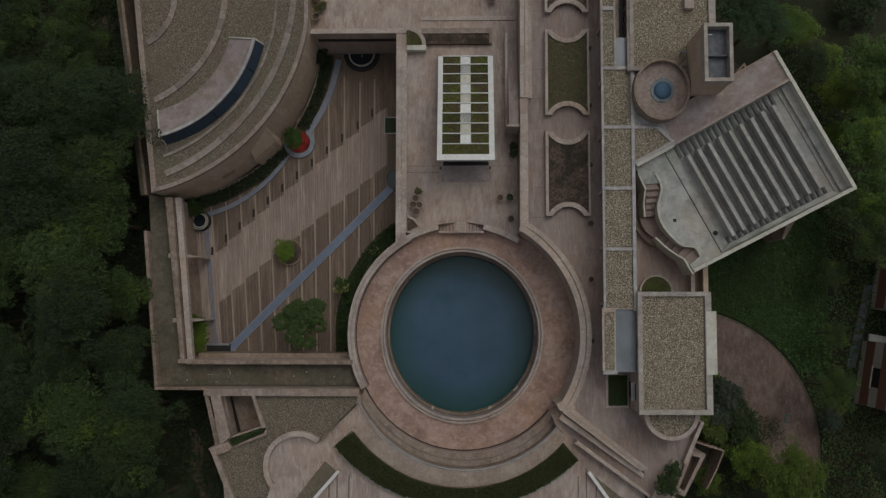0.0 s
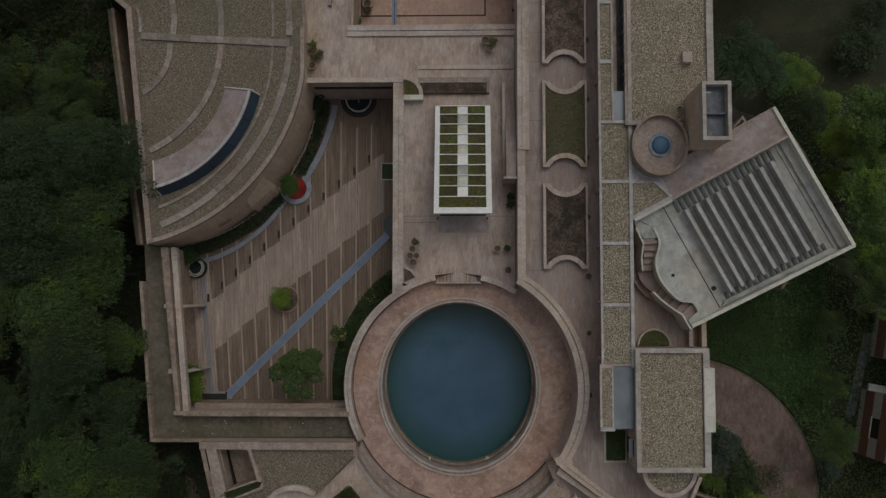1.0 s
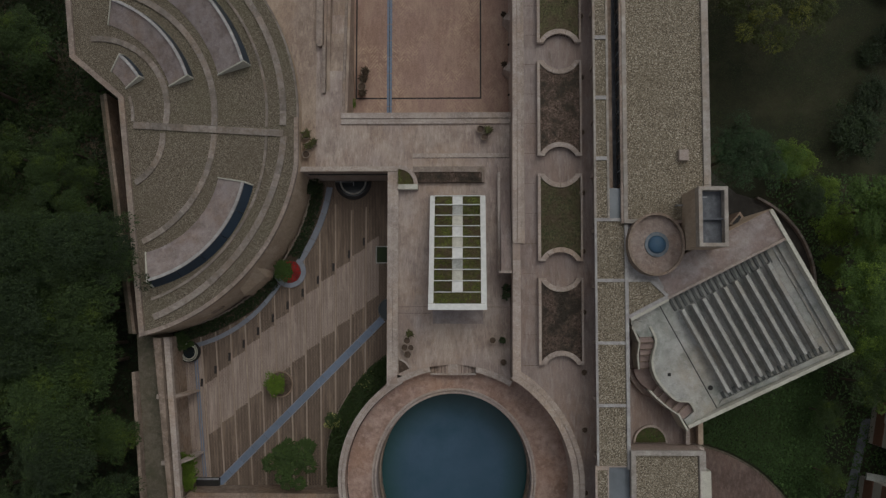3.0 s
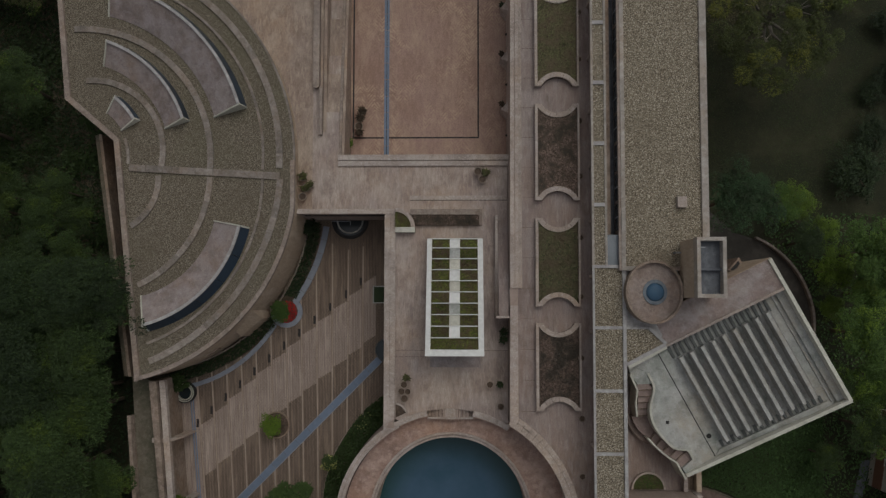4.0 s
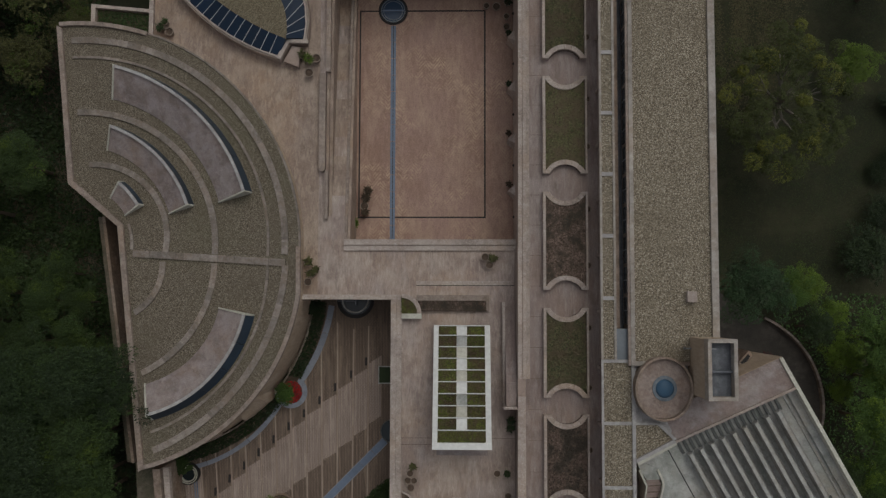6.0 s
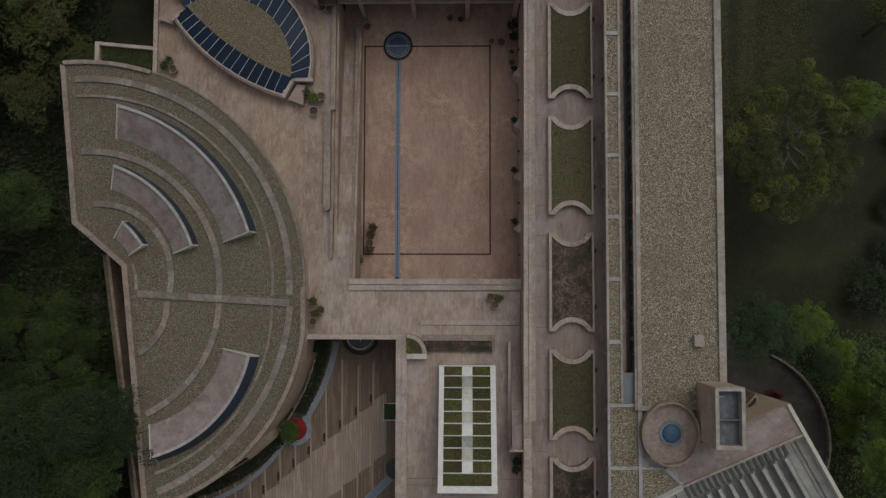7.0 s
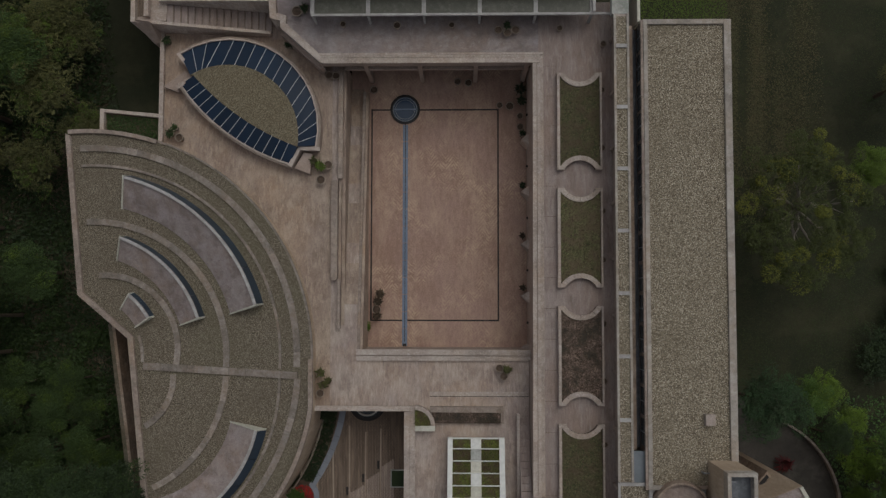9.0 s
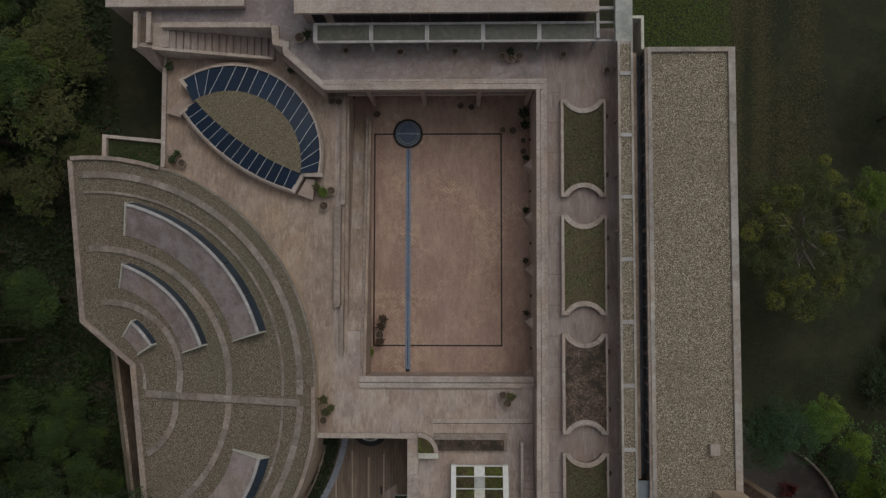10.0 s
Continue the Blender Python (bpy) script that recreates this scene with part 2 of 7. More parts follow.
# blotches mix scuffs and stains with tree shade painted into the colour
ROADM = stone("red_driveway", (0.1550, 0.1060, 0.0900), (0.0900, 0.0670, 0.0590), (0.1950, 0.1450, 0.1260), big=0.45, fine=2.2, stain=(0.5, 0.72), stretch=(1.6, 0.7, 1), turn=35, worn=(0.2, 0.15, 0.13))
BLUEGREY = plain("pale_blue_grey_edge", (0.235, 0.255, 0.30), 0.6, pieces=(0.9, 1.1))
BLUETILE = plain("blue_grey_tile", (0.150, 0.196, 0.272), 0.45, pieces=(0.9, 1.1))
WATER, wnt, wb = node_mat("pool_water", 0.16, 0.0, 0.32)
# the paler blue puts the sky's reflection into the water's base colour
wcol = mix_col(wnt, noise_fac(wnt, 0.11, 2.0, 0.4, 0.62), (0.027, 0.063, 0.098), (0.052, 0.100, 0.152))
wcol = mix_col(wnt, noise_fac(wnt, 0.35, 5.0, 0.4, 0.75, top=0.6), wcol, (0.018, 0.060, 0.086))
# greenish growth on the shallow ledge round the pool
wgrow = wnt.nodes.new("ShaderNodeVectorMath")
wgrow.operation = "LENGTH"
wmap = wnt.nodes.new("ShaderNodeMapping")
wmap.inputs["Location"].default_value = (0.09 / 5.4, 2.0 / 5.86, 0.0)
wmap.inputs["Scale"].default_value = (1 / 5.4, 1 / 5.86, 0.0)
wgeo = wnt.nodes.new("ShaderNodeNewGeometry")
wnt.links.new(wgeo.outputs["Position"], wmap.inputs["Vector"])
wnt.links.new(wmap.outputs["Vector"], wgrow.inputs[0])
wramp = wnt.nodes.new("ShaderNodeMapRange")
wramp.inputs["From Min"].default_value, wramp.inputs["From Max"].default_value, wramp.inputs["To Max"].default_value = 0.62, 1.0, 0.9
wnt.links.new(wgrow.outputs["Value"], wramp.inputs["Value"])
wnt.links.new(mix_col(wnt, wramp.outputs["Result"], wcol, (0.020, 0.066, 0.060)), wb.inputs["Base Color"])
GLASS = glassy("blue_glass", (0.017, 0.030, 0.054), 0.2, 0.2, 0.05)
DULLGLASS = glassy("dull_blue_glass", (0.033, 0.051, 0.074), 0.3, 0.35, 0.15)
DARKWATER = glassy("dark_basin_water", (0.012, 0.02, 0.024), 0.15, 0.3)
PALEGLASS = glassy("milky_glass", (0.16, 0.185, 0.205), 0.3, 0.45)
WINDOW = glassy("grey_window_glass", (0.075, 0.08, 0.085), 0.25, 0.3)
BASINWATER = glassy("basin_water", (0.03, 0.055, 0.095), 0.15, 0.3, 0.3)
SHEETRIM = stone("weathered_rim", (0.37, 0.36, 0.35), (0.27, 0.255, 0.25), (0.46, 0.45, 0.44), big=0.8, fine=4.0)
GRIMYPINK = stone("grimy_pink_render", (0.285, 0.222, 0.190), (0.225, 0.172, 0.145), (0.335, 0.275, 0.245), fine=5.0, big=0.7, worn=(0.345, 0.29, 0.26))
GRIMY = stone("grimy_render", (0.235, 0.18, 0.14), (0.15, 0.115, 0.09), (0.31, 0.245, 0.195), fine=4.0, big=0.5, worn=(0.33, 0.265, 0.215))
FANCOP = stone("weathered_parapet", (0.2750, 0.2220, 0.1880), (0.2050, 0.1630, 0.1360), (0.3250, 0.2720, 0.2400), big=0.7, fine=4.0, pieces=(0.9, 1.08), worn=(0.3300, 0.2780, 0.2400))
CAP = stone("roof_parapet", (0.3300, 0.2980, 0.2650), (0.2500, 0.2240, 0.1950), (0.3900, 0.3650, 0.3320), fine=4.0, pieces=(0.93, 1.06), worn=(0.4100, 0.3820, 0.3500))
SLAB = stone("worn_slab", (0.3150, 0.2560, 0.2150), (0.2500, 0.1980, 0.1650), (0.3700, 0.3120, 0.2700), fine=4.0, big=0.6, pieces=(0.9, 1.08), worn=(0.3800, 0.3250, 0.2800))
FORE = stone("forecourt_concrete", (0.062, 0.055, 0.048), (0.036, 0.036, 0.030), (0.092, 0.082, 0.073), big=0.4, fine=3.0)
MOSSGLASS = stone("mossy_panel_glass", (0.078, 0.078, 0.060), (0.050, 0.052, 0.038), (0.110, 0.108, 0.088), big=1.2, fine=4.0, rough=0.4)
DIMWIN = plain("dim_brown_window", (0.028, 0.024, 0.022), 0.3)
LITTER = leaves("leaf_litter", (0.060, 0.042, 0.028), (0.130, 0.095, 0.062), (0.080, 0.064, 0.040))
DRYGRASS = leaves("dry_grass", (0.050, 0.044, 0.018), (0.110, 0.090, 0.040), (0.070, 0.066, 0.026))
RAFTER = plain("dull_rafter", (0.10, 0.105, 0.10), 0.8)
TANWALL = stone("tan_render", (0.44, 0.345, 0.255), (0.345, 0.265, 0.19), (0.50, 0.405, 0.32), stretch=(1, 1, 0.25), fine=5.0)
DARK = plain("dark_void", (0.018, 0.016, 0.015), 0.7)
LINE = plain("dark_drain_metal", (0.0210, 0.0150, 0.0132), 0.6)
WHITE = plain("white_paint", (0.70, 0.70, 0.67), 0.55, pieces=(0.92, 1.06))
METAL = plain("grey_metal", (0.30, 0.31, 0.33), 0.45, 0.6)
TERRA = plain("clay_pot", (0.30, 0.24, 0.19), 0.8, pieces=(0.6, 1.25))
BARK = plain("bark", (0.09, 0.065, 0.045), 0.95)
PALEBARK = plain("pale_bark", (0.20, 0.18, 0.15), 0.95)
ORANGE = plain("orange_panel", (0.20, 0.098, 0.062), 0.7)
CREAM = plain("cream_render", (0.45, 0.42, 0.36), 0.8)
TANKM = stone("stained_tank_lining", (0.13, 0.14, 0.155), (0.09, 0.095, 0.11), (0.19, 0.20, 0.215), big=0.9, fine=3.0)
GRASS = leaves("grass_blades", (0.035, 0.065, 0.012), (0.09, 0.11, 0.03), (0.08, 0.075, 0.03))
SEDUM = leaves("sedum_planting", (0.042, 0.060, 0.010), (0.150, 0.160, 0.036), (0.085, 0.062, 0.032))
DRYPLANT = leaves("withered_planting", (0.060, 0.040, 0.028), (0.220, 0.158, 0.125), (0.052, 0.042, 0.030))
DULLPLANT = leaves("dull_ground_cover", (0.0480, 0.0560, 0.0210), (0.1450, 0.1330, 0.0660), (0.1100, 0.0860, 0.0500))
ROUGH = leaves("rough_dull_grass", (0.0200, 0.0340, 0.0075), (0.0340, 0.0490, 0.0110), (0.0340, 0.0360, 0.0105))
LAWN = leaves("lush_ground_cover", (0.025, 0.056, 0.015), (0.068, 0.125, 0.032), (0.038, 0.072, 0.018))
RED = leaves("red_flowers", (0.26, 0.014, 0.014), (0.13, 0.010, 0.012), (0.34, 0.022, 0.018))
BEAMC = stone("beam_concrete", (0.4000, 0.3960, 0.3720), (0.2900, 0.2900, 0.2720), (0.4600, 0.4500, 0.4280), fine=4.0, big=0.8, worn=(0.3000, 0.2950, 0.2700))
TROUGH = stone("dim_roof_glazing", (0.2550, 0.2600, 0.2580), (0.1750, 0.1830, 0.1840), (0.3400, 0.3350, 0.3250), big=0.8, fine=3.0, rough=0.5, worn=(0.2700, 0.2620, 0.2500))
LEAF = {
    "deep": leaves("deep_green_leaves", (0.0108, 0.0216, 0.0078), (0.0335, 0.0545, 0.0150), (0.0180, 0.0315, 0.0110)),
    "mid": leaves("green_leaves", (0.0170, 0.0340, 0.0090), (0.0490, 0.0790, 0.0180), (0.0280, 0.0480, 0.0120)),
    "fresh": leaves("fresh_green_leaves", (0.0330, 0.0580, 0.0080), (0.0820, 0.1150, 0.0150), (0.0520, 0.0800, 0.0110)),
    "leek": leaves("blue_green_leaves", (0.0200, 0.0480, 0.0190), (0.0480, 0.0920, 0.0330), (0.0300, 0.0640, 0.0210)),
    "vivid": leaves("vivid_green_leaves", (0.0280, 0.0620, 0.0105), (0.0720, 0.1260, 0.0200), (0.0430, 0.0800, 0.0135)),
    "silver": leaves("grey_green_leaves", (0.0300, 0.0430, 0.0280), (0.0640, 0.0800, 0.0520), (0.0380, 0.0540, 0.0340)),
    "pine": leaves("pine_needles", (0.0250, 0.0510, 0.0120), (0.0700, 0.1100, 0.0230), (0.0420, 0.0740, 0.0160)),
    "bright": leaves("bright_green_leaves", (0.0500, 0.0900, 0.0085), (0.1180, 0.1780, 0.0180), (0.0700, 0.1140, 0.0110)),
    "olive": leaves("olive_leaves", (0.0460, 0.0520, 0.0150), (0.1100, 0.1080, 0.0330), (0.0620, 0.0640, 0.0200)),
    "drab": leaves("drab_olive_leaves", (0.0200, 0.0280, 0.0065), (0.0560, 0.0680, 0.0130), (0.0320, 0.0400, 0.0080)),
    "yellow": leaves("yellowing_leaves", (0.0430, 0.0530, 0.0070), (0.1120, 0.1150, 0.0130), (0.0610, 0.0670, 0.0085)),
    "flower": leaves("small_yellow_flowers", (0.34, 0.32, 0.10), (0.50, 0.46, 0.20), (0.16, 0.17, 0.04)),
    "brown": leaves("withered_brown_leaves", (0.030, 0.020, 0.012), (0.085, 0.055, 0.032), (0.045, 0.032, 0.018)),
    "maroon": leaves("maroon_leaves", (0.05, 0.009, 0.010), (0.11, 0.018, 0.018), (0.036, 0.010, 0.011)),
}


# ---- building blocks ----
class Geo:
    """Collects vertices and faces of one mesh."""

    def __init__(self):
        self.v, self.f = [], []

    def prism(self, outline, z0, z1):
        """A solid on an outline; z0 and z1 are a number or one for each corner."""
        n, s = len(outline), len(self.v)
        area = sum(outline[i][0] * outline[(i + 1) % n][1] - outline[(i + 1) % n][0] * outline[i][1] for i in range(n))
        order = list(range(n)) if area > 0 else list(range(n - 1, -1, -1))
        for z in (z0, z1):
            for i in order:
                self.v.append((outline[i][0], outline[i][1], z[i] if isinstance(z, (list, tuple)) else z))
        self.f.append(tuple(s + n + i for i in range(n)))
        self.f.append(tuple(s + i for i in range(n - 1, -1, -1)))
        for i in range(n):
            j = (i + 1) % n
            self.f.append((s + i, s + j, s + n + j, s + n + i))
        return self

    def box(self, x0, x1, y0, y1, z0, z1):
        return self.prism([(x0, y0), (x1, y0), (x1, y1), (x0, y1)], z0, z1)

    def band(self, a, b, z0, z1):
        """A solid strip between two lines of equal count, closed if they meet; z1 is a number or (along a, along b)."""
        za, zb = z1 if isinstance(z1, tuple) else (z1, z1)
        loop = math.dist(a[0], a[-1]) < 1e-4
        n = len(a) - 1 if loop else len(a)
        s = len(self.v)
        k = min(1, n - 1)
        if (a[k][0] - a[0][0]) * (b[0][1] - a[0][1]) - (a[k][1] - a[0][1]) * (b[0][0] - a[0][0]) < 0:
            a, b, za, zb = b, a, zb, za
        for i in range(n):
            self.v += [(*a[i], z0), (*b[i], z0), (*b[i], zb), (*a[i], za)]
        for i in range(n if loop else n - 1):
            p, q = s + 4 * i, s + 4 * ((i + 1) % n)
            self.f += [(p + 3, q + 3, q + 2, p + 2), (p, p + 1, q + 1, q), (p, q, q + 3, p + 3), (p + 1, p + 2, q + 2, q + 1)]
        if not loop:
            e = s + 4 * (n - 1)
            self.f += [(s, s + 3, s + 2, s + 1), (e, e + 1, e + 2, e + 3)]
        return self

    def tube(self, pts, r0, r1, n=6):
        s = len(self.v)
        for k, p in enumerate(pts):
            d = (Vector(pts[min(k + 1, len(pts) - 1)]) - Vector(pts[max(k - 1, 0)])).normalized()
            side = d.cross(Vector((0.31, 0.95, 0.1))).normalized()
            up = d.cross(side)
            r = r0 + (r1 - r0) * k / (len(pts) - 1)
            for i in range(n):
                q = Vector(p) + r * (math.cos(i * math.tau / n) * side + math.sin(i * math.tau / n) * up)
                self.v.append(tuple(q))
        for k in range(len(pts) - 1):
            for i in range(n):
                j = (i + 1) % n
                self.f.append((s + k * n + i, s + k * n + j, s + (k + 1) * n + j, s + (k + 1) * n + i))
        self.f.append(tuple(s + (len(pts) - 1) * n + i for i in range(n)))
        return self

    def lathe(self, x, y, profile, n=16):
        """A turned form: profile of (radius, z)."""
        s = len(self.v)
        for r, z in profile:
            for i in range(n):
                self.v.append((x + r * math.cos(i * math.tau / n), y + r * math.sin(i * math.tau / n), z))
        for k in range(len(profile) - 1):
            for i in range(n):
                j = (i + 1) % n
                self.f.append((s + k * n + i, s + k * n + j, s + (k + 1) * n + j, s + (k + 1) * n + i))
        self.f.append(tuple(s + (len(profile) - 1) * n + i for i in range(n)))
        return self

    def leaf(self, p, size, rng, flat=0.5):
        """One small bent leaf of two triangles at p."""
        a = rng.uniform(0, math.tau)
        tilt = rng.uniform(-1, 1) * flat
        c, s_ = math.cos(a) * size, math.sin(a) * size
        t = tilt * size
        k = len(self.v)
        x, y, z = p
        w = rng.uniform(0.28, 0.6)
        self.v += [(x - c, y - s_, z - t), (x - s_ * w, y + c * w, z + t * 0.4), (x + c, y + s_, z + t), (x + s_ * w, y - c * w, z - t * 0.2)]
        self.f += [(k, k + 3, k + 2, k + 1)]
        return self

    def mesh(self, name):
        m = bpy.data.meshes.new(name)
        m.from_pydata(self.v, [], self.f)
        m.update()
        return m


def part(name, geo, material, parent=None, label="", smooth=False):
    me = geo.mesh(name)
    me.materials.append(material)
    if smooth:
        me.polygons.foreach_set("use_smooth", [True] * len(me.polygons))
    ob = new(name, me)
    if parent:
        ob.parent = parent
    if label:
        ob["label"] = label
    return ob


def thing(name, label, category, kind="", group="", at=(0, 0, 0)):
    ob = new(name)
    ob.location = at
    ob.empty_display_size = 0.2
    return tagged(ob, label, category, group, kind)


def solid(name, geo, material, label, category, kind="structure", group=""):
    return tagged(part(name, geo, material), label, category, group, kind)


def arc(cx, cy, r, a0, a1, n, ry=None):
    ry = r if ry is None else ry
    return [(cx + r * math.cos(radians(a0 + (a1 - a0) * i / n)), cy + ry * math.sin(radians(a0 + (a1 - a0) * i / n))) for i in range(n + 1)]


def lerp(p, q, t):
    return (p[0] + (q[0] - p[0]) * t, p[1] + (q[1] - p[1]) * t)


def copings(parent, a, b, z0, z1, length=1.25, name="coping_stone", material=None, gap=0.006):
    """Coping stones one by one along the strip between two lines."""
    for i in range(len(a) - 1):
        run = math.dist(lerp(a[i], b[i], 0.5), lerp(a[i + 1], b[i + 1], 0.5))
        n = max(1, round(run / length))
        for k in range(n):
            t0, t1 = k / n + gap / run, (k + 1) / n - gap / run
            g = Geo().prism([lerp(a[i], a[i + 1], t0), lerp(a[i], a[i + 1], t1), lerp(b[i], b[i + 1], t1), lerp(b[i], b[i + 1], t0)], z0, z1)
            part(name, g, material or COPING, parent)


def scatter(name, inside, box, z, count, size, material, label, category, parent=None, height=0.15, flat=0.7, seed=1, kind="stuff"):
    """Low planting: many single leaves over an area; inside(x, y) bounds it."""
    rng = random.Random(seed)
    g = Geo()
    x0, x1, y0, y1 = box
    made = 0
    for _ in range(count * 4):
        if made >= count:
            break
        x, y = rng.uniform(x0, x1), rng.uniform(y0, y1)
        if inside(x, y):
            lump = 0.5 + 0.5 * noise.noise(Vector((x * 1.3, y * 1.3, seed * 3.1)))
            g.leaf((x, y, z + rng.uniform(0, height) * (0.35 + lump)), size * rng.uniform(0.6, 1.3), rng, flat)
            made += 1
    ob = part(name, g, material, parent)
    return tagged(ob, label, category, "", kind) if label else tagged(ob, kind=kind)


def arc3(p, q, r, n):
    """Points on the circle through three points, from p to r."""
    ax, ay, bx, by, cx, cy = *p, *q, *r
    d = 2 * (ax * (by - cy) + bx * (cy - ay) + cx * (ay - by))
    ux = ((ax * ax + ay * ay) * (by - cy) + (bx * bx + by * by) * (cy - ay) + (cx * cx + cy * cy) * (ay - by)) / d
    uy = ((ax * ax + ay * ay) * (cx - bx) + (bx * bx + by * by) * (ax - cx) + (cx * cx + cy * cy) * (bx - ax)) / d
    rad = math.hypot(ax - ux, ay - uy)
    a0, a1 = math.degrees(math.atan2(ay - uy, ax - ux)), math.degrees(math.atan2(cy - uy, cx - ux))
    if abs(a1 - a0) > 180:
        a1 += 360 if a1 < a0 else -360
    return ux, uy, rad, a0, a1


def smooth_line(pts, n):
    """A curve through all the points, n pieces between each two."""
    out = []
    for k in range(len(pts) - 1):
        p0, p1, p2, p3 = pts[max(k - 1, 0)], pts[k], pts[k + 1], pts[min(k + 2, len(pts) - 1)]
        for i in range(n):
            u = i / n
            out.append(tuple(0.5 * (2 * p1[c] + (p2[c] - p0[c]) * u + (2 * p0[c] - 5 * p1[c] + 4 * p2[c] - p3[c]) * u * u + (3 * p1[c] - p0[c] - 3 * p2[c] + p3[c]) * u ** 3) for c in (0, 1)))
    return out + [pts[-1]]


# ---- the ground ----
GROUND_Z = -5.0
solid("ground", Geo().prism([(-900, -900), (900, -900), (900, 900), (-900, 900)], GROUND_Z - 0.5, GROUND_Z), EARTH, "dark earth and leaf litter of a wooded hillside", "ground")

# ---- main deck, level 0.3 ----
DZ = 0.3
solid("pavement_west_deck", Geo().box(-22.05, -9.9, 19.62, 46.2, GROUND_Z, DZ), DECKW, "stained tan stone paving beside the curved roof", "paving")
solid("pavement_plaza", Geo().box(-9.9, 3.87, 19.62, 22.88, GROUND_Z, DZ), DECK, "stained pinkish stone paving between two sunken courts", "paving")
solid("pavement_south_deck", Geo().prism([(-4.0, 19.62), (-4.0, 5.2), (-3.2, 5.0), *arc(-0.18, -1.94, 7.84, 112, 60, 14), (3.87, 5.0), (3.87, 19.62)], GROUND_Z, DZ), DECK, "pale worn stone paving round the planted canopy", "paving")

# ---- upper court ----
UZ = -3.13
solid("floor_upper_court", Geo().box(-9.0, 4.1, 23.0, 47.6, GROUND_Z, UZ), COURT, "reddish paving with a faint chevron pattern", "court floor")
w = thing("wall_court_south", "stone-capped retaining wall along the sunken court", "wall", "structure")
part("wall_face", Geo().box(-8.06, 3.87, 22.88, 23.62, UZ, 0.36), WALL, w)
copings(w, [(-8.07, 22.86), (3.96, 22.86)], [(-8.07, 23.2), (3.96, 23.2)], 0.36, 0.46, 4.0)
copings(w, [(-8.07, 23.25), (3.96, 23.25)], [(-8.07, 23.65), (3.96, 23.65)], 0.36, 0.5, 4.0)
w = thing("wall_court_east", "tall stone retaining wall carrying the raised terrace", "wall", "structure")
part("wall_face", Geo().box(3.98, 4.42, 23.0, 43.7, UZ, 2.76), WALL, w)
part("wall_face", Geo().box(3.9, 4.42, 5.1, 23.0, GROUND_Z, 2.76), WALL, w)
copings(w, [(3.86, 5.0), (3.9, 13.05)], [(4.42, 5.4), (4.42, 13.05)], 2.76, 2.91, 3.6)
copings(w, [(3.9, 14.2), (4.0, 43.03)], [(4.2, 14.2), (4.24, 43.03)], 2.76, 2.9, 3.6)
copings(w, [(4.24, 14.2), (4.28, 43.03)], [(4.46, 14.2), (4.5, 43.03)], 2.76, 2.86, 3.6)
part("ledge", Geo().box(4.42, 4.72, 14.2, 43.76, 2.4, 2.62), COPING, w)
for k in range(5):
    y = 23.5 + 3.76 * k
    part("buttress", Geo().prism([(3.5, y + 0.1), (3.98, y - 0.4), (3.98, y + 0.4)], UZ, [-1.7, -0.6, -0.6]), COPING, w)
    part("wall_lamp", Geo().lathe(3.93, y + 1.95, [(0.07, -1.9), (0.09, -1.75), (0.05, -1.6)], 8), DARK, w)
w = thing("wall_court_north", "stone beam and parapet over the shaded colonnade", "wall", "structure")
part("beam", Geo().box(-10.4, 4.45, 43.1, 43.7, 1.9, 2.76), WALL, w)
copings(w, [(-10.25, 43.04), (4.5, 43.04)], [(-10.4, 43.4), (4.5, 43.4)], 2.76, 2.9, 3.6)
copings(w, [(-10.42, 43.44), (4.5, 43.44)], [(-10.5, 43.58), (4.5, 43.58)], 2.76, 2.86, 3.6)
copings(w, [(-10.52, 43.62), (4.72, 43.62)], [(-10.6, 43.76), (4.72, 43.76)], 2.76, 2.82, 3.6)
part("lower_beam", Geo().box(-9.0, 3.98, 43.25, 43.45, 0.2, 0.55), WALL, w)
part("lower_beam", Geo().box(-9.0, 3.98, 43.6, 43.85, -0.3, 0.05), WALL, w)
part("back_wall", Geo().box(-10.6, 4.42, 47.0, 47.6, UZ, 2.36), WALL, w)
part("soffit", Geo().box(-10.6, 4.42, 43.7, 47.0, 2.0, 2.36), WALL, w)
for x in (-7.45, -3.7, 0.2, 3.7):
    part("column", Geo().box(x - 0.15, x + 0.15, 43.2, 43.75, UZ, 1.9), WALL, w)

# stepped ramp down into the court
w = thing("ramp", "stepped stone ramp between low walls, going down to the court", "ramp", "structure")
for k in range(12):
    y0 = 25.3 + 1.45 * k
    part("step", Geo().box(-8.95, -8.05, y0, y0 + 1.44, UZ - 0.4, DZ - 0.285 * (k + 0.2)), DECKW if k % 3 else DECK, w)
part("ledge", Geo().box(-9.4, -9.2, 25.0, 43.7, UZ, DZ + 0.02), DECKW, w)
part("ledge", Geo().box(-9.18, -8.95, 25.0, 43.7, UZ, DZ - 0.12), DECKW, w)
part("side_wall", Geo().prism([(-8.05, 23.6), (-7.86, 23.6), (-7.86, 42.4), (-8.05, 42.4)], UZ, [0.45, 0.45, -2.4, -2.4]), FANCOP, w)
part("side_course", Geo().prism([(-7.85, 23.6), (-7.66, 23.6), (-7.66, 42.4), (-7.85, 42.4)], UZ, [0.32, 0.32, -2.55, -2.55]), DECKW, w)
part("landing", Geo().box(-9.9, -8.05, 22.88, 25.3, UZ, DZ + 0.004), DECK, w)
part("west_wall", Geo().box(-9.9, -9.42, 22.88, 43.7, UZ, DZ + 0.003), DECK, w)
w = thing("seat_wall", "pale low stone wall with a curved end beside the ramp", "wall", "structure")
